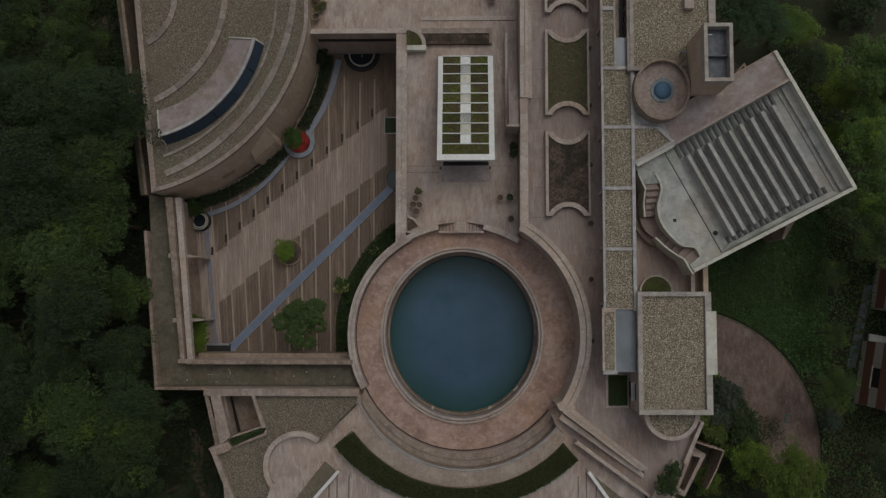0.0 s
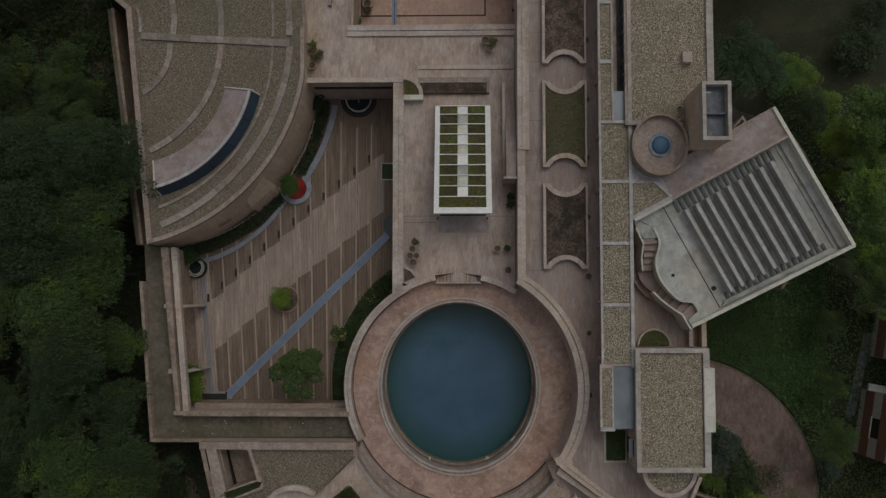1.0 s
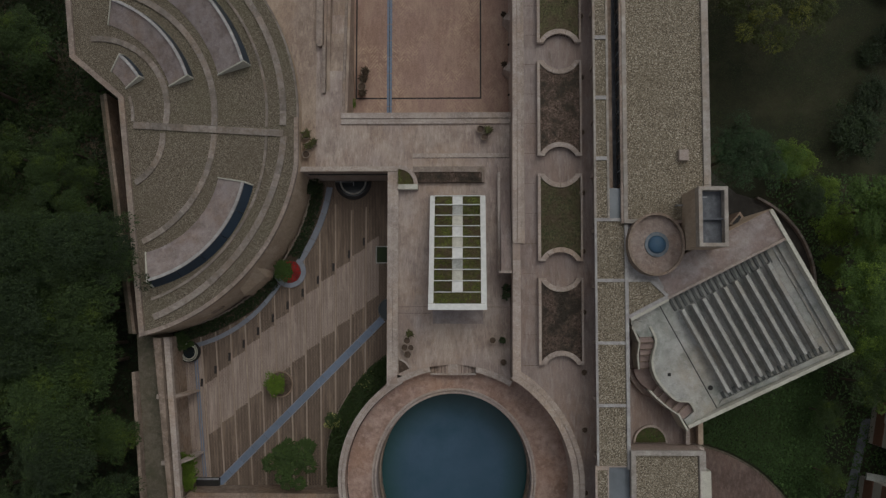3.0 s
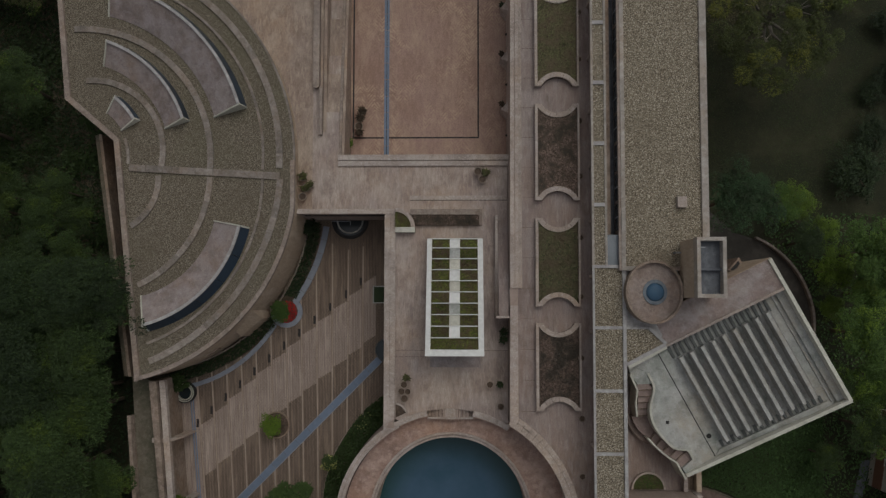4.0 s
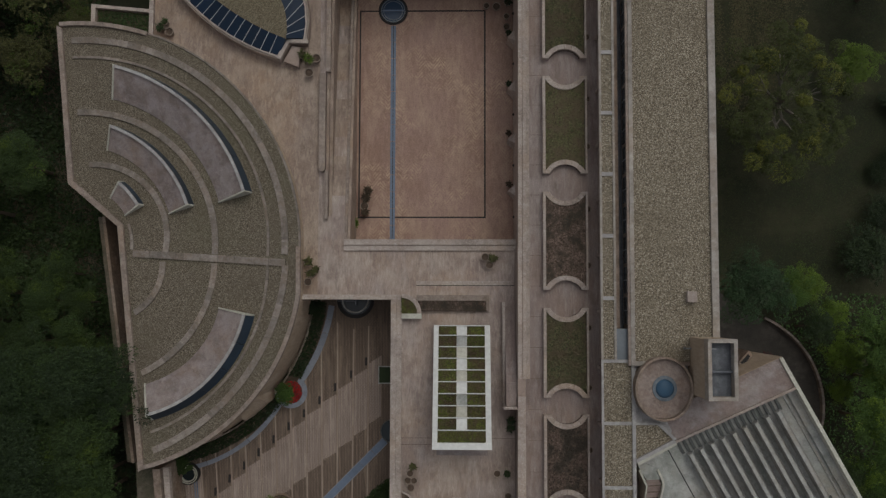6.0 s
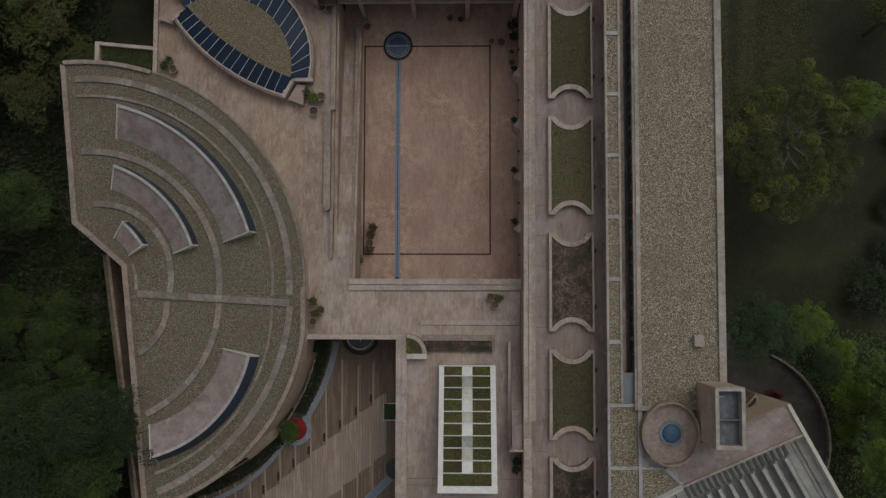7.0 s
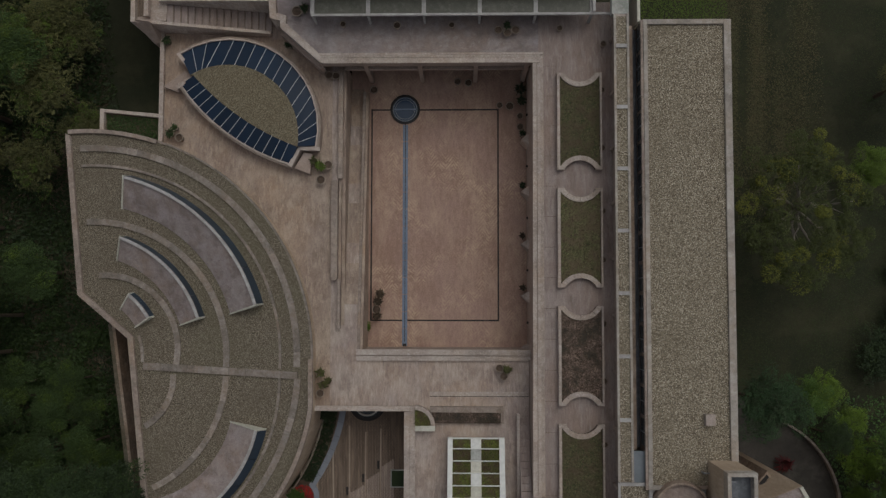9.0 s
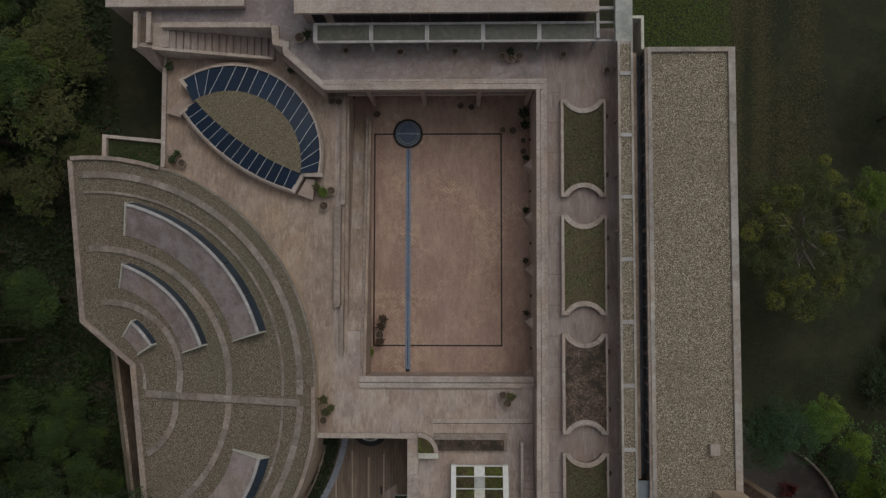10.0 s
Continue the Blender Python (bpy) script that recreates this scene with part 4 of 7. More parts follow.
for k in range(13):
    slope = -0.092 * max(0.0, 1 - k / 10.0)
    ribs.append((-19.07 + 1.115 * k, slope))


def rib_x(k, y):
    return ribs[k][0] + ribs[k][1] * (y - 5.0)


def light_hi(x):
    return 3.75 + (x + 19.18) * 0.868


def light_lo(x):
    return 0.61 + (x + 18.47) * 0.808


def court_south(x):
    return -3.7


def court_north(x):
    d = 12.45 ** 2 - (x + 23.3) ** 2
    return min(19.5, 20.4 - math.sqrt(d) - 0.4) if d > 0 and x < -11.3 else 19.5


paving = thing("garden_paving", "brick bays between pale ribbons, with a lighter diagonal bay", "paving", "structure")
for k in range(-1, 12):
    def edge_l(y, k=k):
        return rib_x(k, y) + 0.07 if k >= 0 else rib_x(0, y) - 1.75

    def edge_r(y, k=k):
        return rib_x(k + 1, y) - 0.07 if k < 11 else rib_x(11, y) + 1.0

    xm = -19.6 + 1.115 * (k + 1)
    lo, hi = court_south(xm), court_north(xm)
    a, b = max(lo, light_lo(xm)), min(hi, light_hi(xm))
    for y0, y1, mat in ((lo, a, BRICKD), (a, b, BRICKL), (b, hi, BRICKD)) if k >= 0 else ((lo, 7.2, BRICKL),):
        if y1 - y0 < 0.05:
            continue
        n = 6
        for j in range(n):
            u0, u1 = (j + 0.04) / n, (j + 0.96) / n
            step = 0.3 * (u0 + u1 - 1) if mat is not None else 0
            ya = y0 + (step if y0 in (a, b) else 0)
            yb = y1 + (step if y1 in (a, b) else 0)
            part("brick_bay", Geo().prism([(edge_l(ya) + (edge_r(ya) - edge_l(ya)) * u0, ya), (edge_l(ya) + (edge_r(ya) - edge_l(ya)) * u1, ya), (edge_l(yb) + (edge_r(yb) - edge_l(yb)) * u1, yb), (edge_l(yb) + (edge_r(yb) - edge_l(yb)) * u0, yb)], CZ - 0.05, CZ - 0.004), mat, paving)
    if k >= 0:
        part("ribbon", Geo().prism([(rib_x(k, lo) - 0.06, lo), (rib_x(k, lo) + 0.06, lo), (rib_x(k, hi) + 0.06, hi), (rib_x(k, hi) - 0.06, hi)], CZ - 0.05, CZ), RIBBON, paving)
        yb = light_hi(ribs[k][0]) + 0.35
        if yb < hi - 0.8:
            part("floor_grate", Geo().prism([(rib_x(k, yb) - 0.25, yb - 0.3), (rib_x(k, yb) - 0.07, yb - 0.3), (rib_x(k, yb) - 0.07, yb + 0.3), (rib_x(k, yb) - 0.25, yb + 0.3)], CZ, CZ + 0.05), LINE, paving)

w = thing("tiled_rill", "straight blue-tiled water rill crossing the brick court", "channel", "structure")
p0, p1 = (-17.75, -3.35), (-5.5, 9.0)
for k in range(14):
    t0, t1 = k / 14 + 0.0007, (k + 1) / 14 - 0.0007
    a, b = lerp(p0, p1, t0), lerp(p0, p1, t1)
    nx, ny = 0.709, -0.705
    part("tile", Geo().prism([(a[0] - nx * 0.24, a[1] - ny * 0.24), (a[0] + nx * 0.24, a[1] + ny * 0.24), (b[0] + nx * 0.24, b[1] + ny * 0.24), (b[0] - nx * 0.24, b[1] - ny * 0.24)], CZ - 0.02, CZ + 0.05), BLUETILE, w)
    part("edge", Geo().prism([(a[0] + nx * 0.24, a[1] + ny * 0.24), (a[0] + nx * 0.29, a[1] + ny * 0.29), (b[0] + nx * 0.29, b[1] + ny * 0.29), (b[0] + nx * 0.24, b[1] + ny * 0.24)], CZ - 0.02, CZ + 0.09), BLUEGREY, w)
    part("edge", Geo().prism([(a[0] - nx * 0.29, a[1] - ny * 0.29), (a[0] - nx * 0.24, a[1] - ny * 0.24), (b[0] - nx * 0.24, b[1] - ny * 0.24), (b[0] - nx * 0.29, b[1] - ny * 0.29)], CZ - 0.02, CZ + 0.09), BLUEGREY, w)
t = thing("pool_basin", "round dark water basin under the wall", "basin", at=(-5.0, 9.7, CZ))
part("rim", Geo().band(arc(0, 0, 0.86, 0, 360, 28), arc(0, 0, 0.79, 0, 360, 28), 0, 0.12), RAFTER, t)
part("water", Geo().lathe(0, 0, [(0.8, 0), (0.8, 0.05)], 28), DARKWATER, t)
t = thing("pool_basin", "half-round dark basin against the north wall", "basin", at=(-7.8, 19.45, CZ))
part("rim", Geo().band(arc(0, 0, 1.4, 180, 360, 24), arc(0, 0, 1.15, 180, 360, 24), 0, 0.1), DARK, t)
part("inner_rim", Geo().band(arc(0, 0, 1.02, 180, 360, 24), arc(0, 0, 0.9, 180, 360, 24), 0, 0.2), GREYCON, t)
part("water", Geo().prism(arc(0, 0, 1.15, 180, 360, 24), 0, 0.04), DARKWATER, t)
for k in range(9):
    part("paving_wedge", Geo().band(arc(0, 0, 2.2, 181 + 19.9 * k, 200.3 + 19.9 * k, 4), arc(0, 0, 1.42, 181 + 19.9 * k, 200.3 + 19.9 * k, 4), -0.03, 0.012), BRICKD, t)
part("spout_frame", Geo().box(-1.3, 0.1, -0.12, -0.08, 0.5, 0.55).box(0.05, 0.1, -0.4, -0.08, 0.5, 0.55), METAL, t)
t = thing("pool_basin", "square green basin against the wall", "basin", at=(-5.55, 13.85, CZ))
part("rim", Geo().box(-0.5, -0.42, -0.66, 0.66, 0, 0.1).box(-0.42, 0.9, 0.58, 0.66, 0, 0.1).box(-0.42, 0.9, -0.66, -0.58, 0, 0.1), GREYCON, t)
part("water", Geo().box(-0.42, 0.9, -0.58, 0.58, 0, 0.05), LEAF["deep"], t)

# curved rill and bed at the foot of the curved building
w = thing("curved_rill", "curved blue-tiled rill along the planted bed", "channel", "structure")
ux, uy, ur, a0, a1 = arc3((-9.6, 19.0), (-10.9, 14.9), (-11.95, 13.2), 1)
for k in range(6):
    b0, b1 = a0 + (a1 - a0) * k / 6, a0 + (a1 - a0) * (k + 0.97) / 6
    part("tile", Geo().band(arc(ux, uy, ur - 0.22, b0, b1, 3), arc(ux, uy, ur + 0.22, b0, b1, 3), CZ, CZ + 0.14), BLUEGREY, w)
ux, uy, ur, a0, a1 = arc3((-13.4, 11.6), (-15.9, 8.8), (-19.6, 7.0), 1)
for k in range(9):
    b0, b1 = a0 + (a1 - a0) * k / 9, a0 + (a1 - a0) * (k + 0.97) / 9
    part("tile", Geo().band(arc(ux, uy, ur - 0.16, b0, b1, 3), arc(ux, uy, ur + 0.16, b0, b1, 3), CZ, CZ + 0.14), BLUEGREY, w)
for k in range(10):
    b0 = 175 + k * 24
    part("tile", Geo().band(arc(-12.55, 12.55, 1.2, b0, b0 + 23.2, 3), arc(-12.55, 12.55, 0.85, b0, b0 + 23.2, 3), CZ, CZ + 0.2), BLUEGREY, w)


def fan_bed(x, y):
    r = math.hypot(x + 23.3, y - 20.4)
    return 12.5 < r < 13.35 and y < 19.4 and x > -21.3 and y < 19.3 and math.hypot(x + 12.55, y - 12.55) > 1.2


solid("pavement_bed_soil", Geo().band(arc(-23.3, 20.4, 13.4, -78, -5, 30), arc(-23.3, 20.4, 12.4, -78, -5, 30), CZ - 0.03, CZ + 0.08), SOIL, "dark soil at the foot of the curved wall", "bed")
t = thing("curved_bed", "dark leafy bed at the foot of the curved wall", "bed")
part("kerb", Geo().band(arc(-23.3, 20.4, 12.47, -78, -9, 30), arc(-23.3, 20.4, 12.37, -78, -9, 30), CZ, CZ + 0.3), FANCOP, t)
scatter("foliage", fan_bed, (-21.5, -9.8, 6.5, 19.3), CZ + 0.1, 6500, 0.1, LEAF["deep"], "", "", t, 0.6, 0.9, 41)
t = thing("flower_bed", "round bed of red flowers round a clipped bush", "flower bed", at=(-12.55, 12.55, CZ))
part("soil", Geo().lathe(0, 0, [(0.85, 0), (0.85, 0.15)], 24), SOIL, t)
scatter("flowers", lambda x, y: math.hypot(x, y) < 0.82, (-0.85, 0.85, -0.85, 0.85), 0.16, 900, 0.06, RED, "", "", t, 0.15, 0.8, 42)


def pool_bed(x, y):
    r = math.hypot(x + 0.18, y + 1.94)
    return 7.95 < r < 9.4 + max(0, (y - 3) * 0.08) and -3.5 < y < 6.3 and x < -4.8


t = thing("curved_bed", "dark green bed with yellow flowers below the pool wall", "bed")
part("soil", Geo().band(arc(-0.18, -1.94, 9.46, 123, 190, 24), arc(-0.18, -1.94, 7.9, 123, 190, 24), CZ - 0.02, CZ + 0.12), SOIL, t)
part("kerb", Geo().band(arc(-0.18, -1.94, 9.53, 123, 190, 24), arc(-0.18, -1.94, 9.47, 123, 190, 24), CZ, CZ + 0.2), FANCOP, t)
scatter("foliage", pool_bed, (-9.5, -4.8, -3.6, 6.3), CZ + 0.15, 7500, 0.09, LEAF["mid"], "", "", t, 0.7, 0.9, 43)
scatter("flowers", lambda x, y: pool_bed(x, y) and (math.hypot(x + 9.0, y - 1.5) < 0.6 or math.hypot(x + 6.9, y - 4.6) < 0.9), (-9.6, -5.5, 0.5, 6), CZ + 0.75, 60, 0.06, LEAF["flower"], "", "", t, 0.4, 0.8, 44)

# west walk and its pergola beams
solid("pavement_west_walk", Geo().prism([(-22.6, 8.0), (-21.16, 7.73), (-19.79, -3.92), (-7.6, -3.95), (-7.2, -5.6), (-21.6, -5.6)], GROUND_Z, -0.25), MOSSY, "dark mossy concrete walk behind the court", "paving")
w = thing("wall_west_outer", "thin weathered outer parapet of the mossy walk", "wall", "structure")
copings(w, [(-22.63, 5.34), (-21.6, -5.62)], [(-22.39, 5.34), (-21.38, -5.62)], GROUND_Z, 0.5, 2.4, material=GRIMY)
copings(w, [(-21.6, -5.85), (-17.7, -5.85)], [(-21.6, -5.62), (-17.7, -5.62)], GROUND_Z, 0.5, 2.4, material=GRIMY)
w = thing("wall_west_inner", "double stone wall between the walk and the court", "wall", "structure")
copings(w, [(-21.16, 7.73), (-19.79, -3.92)], [(-20.64, 7.73), (-19.51, -3.92)], GROUND_Z, 0.5, 2.4, material=GRIMY)
t = thing("concrete_beam_frame", "beige concrete beams on posts along the court edge", "beam frame")
part("beam", Geo().prism([(-20.56, 7.75), (-20.15, 7.75), (-19.03, -3.76), (-19.43, -3.76)], -0.35, 0.15), COPING, t)
for y in (3.6, -1.0):
    x = -20.56 + (7.4 - y) * 0.09
    part("cross_beam", Geo().box(x - 0.75, x + 0.02, y - 0.15, y + 0.15, -0.3, 0.1), COPING, t)
    part("post", Geo().prism([(x + 0.4, y - 0.12), (x + 0.95, y - 0.05), (x + 0.95, y + 0.05), (x + 0.4, y + 0.12)], CZ, [0.0, -1.6, -1.6, 0.0]), COPING, t)
t = thing("bench_box", "dark metal trough in the court corner", "trough")
part("box", Geo().box(-19.3, -17.6, -3.4, -2.85, CZ - 0.03, CZ + 0.45), DARK, t)
part("lid", Geo().box(-19.3, -17.6, -2.95, -2.8, CZ + 0.45, CZ + 0.5), METAL, t)
w = thing("drain_pipes", "pair of thin pale pipes laid along the court", "pipes", "structure")
for dx in (0.0, 0.17):
    part("pipe", Geo().prism([(-19.75 + dx, 5.9), (-19.68 + dx, 5.9), (-18.82 + dx, -2.8), (-18.89 + dx, -2.8)], CZ, CZ + 0.05), BLUETILE, w)

# ---- curved building to the west ----
FN = (-26.62, 23.05)
fan_n = arc(*FN, 15.72, 95, -5, 40)
FSX, FSY, FSR, FA0, FA1 = arc3((-10.87, 19.75), (-14.27, 12.27), (-21.57, 7.9), 1)
fan_s = arc(FSX, FSY, FSR, FA0, FA1, 36)
FW = [(-23.43, 24.41), (-26.94, 27.38), (-28.1, 38.5)]
curved = thing("curved_building", "low building with a fan-shaped pebble roof and curved skylights", "building")
part("wall", Geo().prism([*fan_n, *fan_s, *FW], GROUND_Z, 1.55), TANWALL, curved, "smooth beige rendered wall")
part("roof", Geo().prism([*arc(*FN, 15.6, 94, -5, 40), *arc(FSX, FSY, FSR - 0.15, FA0, FA1 + 0.6, 36), (-23.25, 24.5), (-26.75, 27.5), (-27.9, 38.4)], 1.55, 1.7), GRAVEL_F, curved, "brown pebble roof")
copings(curved, arc(*FN, 15.75, 95, 72, 8), arc(*FN, 15.47, 95, 72, 8), 1.5, 1.93, 1.6, "parapet_stone", FANCOP)
copings(curved, arc(*FN, 15.75, 72, 0, 22), arc(*FN, 15.62, 72, 0, 22), 1.5, 1.76, 2.0, "edge_strip", BANDST)
copings(curved, [arc(*FN, 15.75, 0, -1, 1)[0], *arc(FSX, FSY, FSR + 0.03, FA0, FA1, 28)], [arc(*FN, 15.47, 0, -1, 1)[0], *arc(FSX, FSY, FSR - 0.25, FA0, FA1, 28)], 1.5, 1.93, 1.2, "parapet_stone", FANCOP)
copings(curved, [(-21.6, 7.8), (-23.48, 24.42), (-26.99, 27.36), (-28.15, 38.5)], [(-21.26, 8.1), (-23.12, 24.57), (-26.63, 27.54), (-27.8, 38.32)], 1.5, 1.95, 1.6, "parapet_stone", FANCOP)


def paver_arc(c, r0, r1, a0, a1, n):
    for i in range(n):
        b0, b1 = a0 + (a1 - a0) * (i + 0.004) / n, a0 + (a1 - a0) * (i + 0.996) / n
        part("roof_paver", Geo().band(arc(*c, r1, b0, b1, 2), arc(*c, r0, b0, b1, 2), 1.68, 1.82), BANDST, curved)


paver_arc(FN, 4.05, 4.25, 22, -3, 3)
for p, q, r, half, n in (
    ((-27.15, 37.46), (-16.26, 33.41), (-11.95, 22.5), 0.22, 24),
    ((-27.03, 36.25), (-17.07, 32.6), (-13.1, 22.4), 0.09, 20),
    ((-26.55, 32.37), (-19.73, 29.94), (-16.75, 22.5), 0.21, 18),
    ((-25.6, 28.7), (-22.02, 27.65), (-20.2, 22.5), 0.2, 12),
    ((-11.87, 21.75), (-14.76, 13.85), (-20.69, 9.2), 0.22, 18),
    ((-13.1, 21.8), (-16.49, 13.27), (-20.87, 10.43), 0.09, 14),
    ((-16.75, 21.9), (-18.34, 17.1), (-21.6, 14.4), 0.2, 11),
    ((-20.35, 22.0), (-20.75, 20.0), (-22.2, 18.5), 0.2, 5),
):
    bx, by, br, b0, b1 = arc3(p, q, r, n)
    paver_arc((bx, by), br - half, br + half, b0, b1, n)
for k in range(9):
    xa, xb = -22.4 + 1.17 * k, -22.4 + 1.17 * (k + 0.985)
    ya, yb = 22.55 - 0.058 * (xa + 22.4), 22.55 - 0.058 * (xb + 22.4)
    part("roof_paver", Geo().prism([(xa, ya - 0.24), (xb, yb - 0.24), (xb, yb + 0.24), (xa, ya + 0.24)], 1.68, 1.835), BANDST, curved)


def skylight(c, r_lo, r_hi, r_gl, a0, a1, top, label):
    """A curved monitor: a sloping roof that rises outwards to a strip of glass."""
    t = thing("skylight", label, "skylight", group="curved skylights on the pebble roof", at=(*c, 1.7))
    h = top - 1.7
    n = 20
    roof = Geo().band(arc(0, 0, r_lo, a0, a1, n), arc(0, 0, r_hi, a0, a1, n), -0.05, (0.06, h))
    rim = Geo().band(arc(0, 0, r_hi - 0.2, a0, a1, n), arc(0, 0, r_hi, a0, a1, n), h - 0.1, h + 0.05)
    for i in range(5):
        c0, c1 = a0 + (a1 - a0) * (i + 0.01) / 5, a0 + (a1 - a0) * (i + 0.99) / 5
        part("pane", Geo().band(arc(0, 0, r_hi, c0, c1, 4), arc(0, 0, r_gl, c0, c1, 4), -0.05, (h - 0.12, 0.05)), DULLGLASS, t, "blue-black glass")
    part("roof", roof, MEMBRANE, t, "dull pinkish roofing sheet")
    part("rim", rim, SHEETRIM, t, "pale grey weathered rim")
    for a in (a0, a1):
        d = 3.2 / r_hi * (1 if a == a0 else -1) * (1 if a1 > a0 else -1) * 6
        lo0, lo1 = arc(0, 0, r_lo - 0.05, a, a - d * 0.3, 1)
        hi0, hi1 = arc(0, 0, r_gl, a, a - d * 0.3, 1)
        m0, m1 = arc(0, 0, r_hi, a, a - d * 0.3, 1)
        part("end_wall", Geo().prism([lo0, m0, m1, lo1], -0.05, [0.15, h + 0.09, h + 0.09, 0.15]).prism([m0, hi0, hi1, m1], -0.05, [h + 0.09, 0.1, 0.1, h + 0.09]), PALE, t)
    return t


skylight((-23.0, 20.2), 6.75, 8.86, 9.24, -75.5, -12, 2.75, "long curved skylight with blue glass facing the garden")
skylight(FN, 10.55, 12.72, 12.9, 76, 17, 3.0, "largest curved skylight with a stained sloping roof")
skylight(FN, 7.05, 8.72, 8.82, 71, 19, 2.7, "middle-sized curved skylight with a stained roof")
skylight(FN, 4.2, 5.55, 5.66, 52, 31, 2.4, "smallest curved skylight near the notch")
part("buttress", Geo().prism([(-15.3, 10.75), (-13.75, 12.1), (-13.95, 12.85), (-15.35, 11.75)], CZ, [-1.6, -1.4, 1.3, 1.1]), TANWALL, curved)
part("wall_box", Geo().prism([(-17.6, 9.4), (-16.8, 9.9), (-16.95, 10.1), (-17.7, 9.6)], -2.0, -1.2), GRIMY, curved)
t = thing("service_ledge", "dark narrow ledge outside the curved building", "ledge", "structure")
part("outer_wall", Geo().prism([(-23.28, 8.0), (-25.85, 25.3), (-25.46, 25.3), (-22.89, 8.0)], GROUND_Z, -0.5), MOSSY, t)
part("kerb", Geo().prism([(-22.88, 8.0), (-25.45, 25.3), (-25.24, 25.3), (-22.67, 8.0)], GROUND_Z, -0.2), GRIMY, t)
part("gap_floor", Geo().prism([(-22.67, 8.0), (-25.24, 25.3), (-23.9, 25.3), (-21.6, 8.0)], GROUND_Z, -4.2), MOSSY, t)
t = thing("kerb_bed", "small walled bed of dark grass beside the deck", "bed")
part("kerb", Geo().band([(-26.4, 39.0), (-26.4, 40.55), (-22.1, 40.15)], [(-26.1, 39.0), (-26.1, 40.3), (-22.1, 39.9)], GROUND_Z, 0.45), COPING, t)
part("soil", Geo().prism([(-26.1, 38.0), (-26.1, 40.3), (-22.1, 39.9), (-22.1, 37.5)], GROUND_Z, 0.05), SOIL, t)
scatter("grass", lambda x, y: y < 40.2 - (x + 26.1) * 0.09 and math.hypot(x + 26.62, y - 23.05) > 15.8, (-26, -22.2, 38, 40.3), 0.05, 1800, 0.07, LEAF["mid"], "", "", t, 0.2, 0.8, 51)
copings(thing("wall_deck_west", "thin stone edge of the west deck", "wall", "structure"), [(-22.15, 38.2), (-22.15, 46.0)], [(-21.85, 38.2), (-21.85, 46.0)], GROUND_Z, 0.6, 1.6)

# ---- glazed leaf-shaped pavilion on the deck ----
pav = thing("glazed_pavilion", "leaf-shaped low pavilion with blue sloping glass and a pebble roof", "pavilion")
PN, PS = (-17.06, 38.93, 6.5), (-8.61, 50.19, 14.55)
GN, GS = (-17.03, 38.3, 5.0), (-5.67, 54.69, 18.3)
n_arc = arc(*PN, 124, -13, 36)
s_arc = arc(*PS, 254, 214, 24)
part("wall", Geo().prism([*n_arc, (-11.9, 37.4), *s_arc, (-19.6, 42.7)], DZ - 0.2, 1.05), WALL, pav)
part("pebble_roof", Geo().prism([*arc(*GN, 121, -8, 30), *arc(*GS, 249.5, 221.5, 20)], 1.0, 1.75), GRAVEL_T, pav, "brown pebbles on the roof")
copings(pav, n_arc[::3], arc(PN[0], PN[1], PN[2] - 0.11, 124, -13, 36)[::3], 1.05, 1.26, 1.3, "rim_stone", FANCOP)
copings(pav, arc(PN[0], PN[1], PN[2] - 0.13, 124, -13, 36)[::3], arc(PN[0], PN[1], PN[2] - 0.24, 124, -13, 36)[::3], 1.05, 1.34, 1.3, "rim_stone")
copings(pav, s_arc[::3], arc(PS[0], PS[1], PS[2] - 0.11, 254, 214, 24)[::3], 1.05, 1.26, 1.3, "rim_stone", FANCOP)
copings(pav, arc(PS[0], PS[1], PS[2] - 0.13, 254, 214, 24)[::3], arc(PS[0], PS[1], PS[2] - 0.24, 254, 214, 24)[::3], 1.05, 1.34, 1.3, "rim_stone")
copings(pav, [(-10.6, 37.35), (-11.95, 37.4), (-12.55, 36.2)], [(-10.6, 37.6), (-12.15, 37.65), (-12.8, 36.35)], 1.05, 1.36, 1.3, "rim_stone")
copings(pav, [(-20.75, 44.2), (-19.55, 42.72), (-20.75, 41.9)], [(-20.5, 44.3), (-19.25, 42.75), (-20.55, 41.7)], 1.05, 1.36, 1.3, "rim_stone")
part("end_block", Geo().prism([(-12.4, 36.2), (-11.35, 35.8), (-11.2, 37.2), (-11.8, 37.3)], DZ - 0.2, 0.9), WALL, pav)
part("end_block", Geo().prism([(-21.75, 42.0), (-20.7, 41.6), (-19.6, 42.7), (-20.2, 43.1)], DZ - 0.2, 0.9), WALL, pav)
N_IN = (121, 114.8, 110.8, 106.6, 94.1, 84.1, 75.3, 67.0, 59.2, 50.6, 43.0, 34.1, 25.0, 14.4, 6.0, 0.6, -5.1, -8)
N_OUT = (123, 114.5, 104.6, 95.3, 86.9, 79.5, 72.4, 65.0, 58.1, 51.6, 44.7, 36.9, 29.4, 21.8, 12.8, 4.1, -4.5, -11)
S_IN = [221.6 + (249.4 - 221.6) * i / 14 for i in range(15)]
S_OUT = [214.5 + (253.5 - 214.5) * i / 14 for i in range(15)]
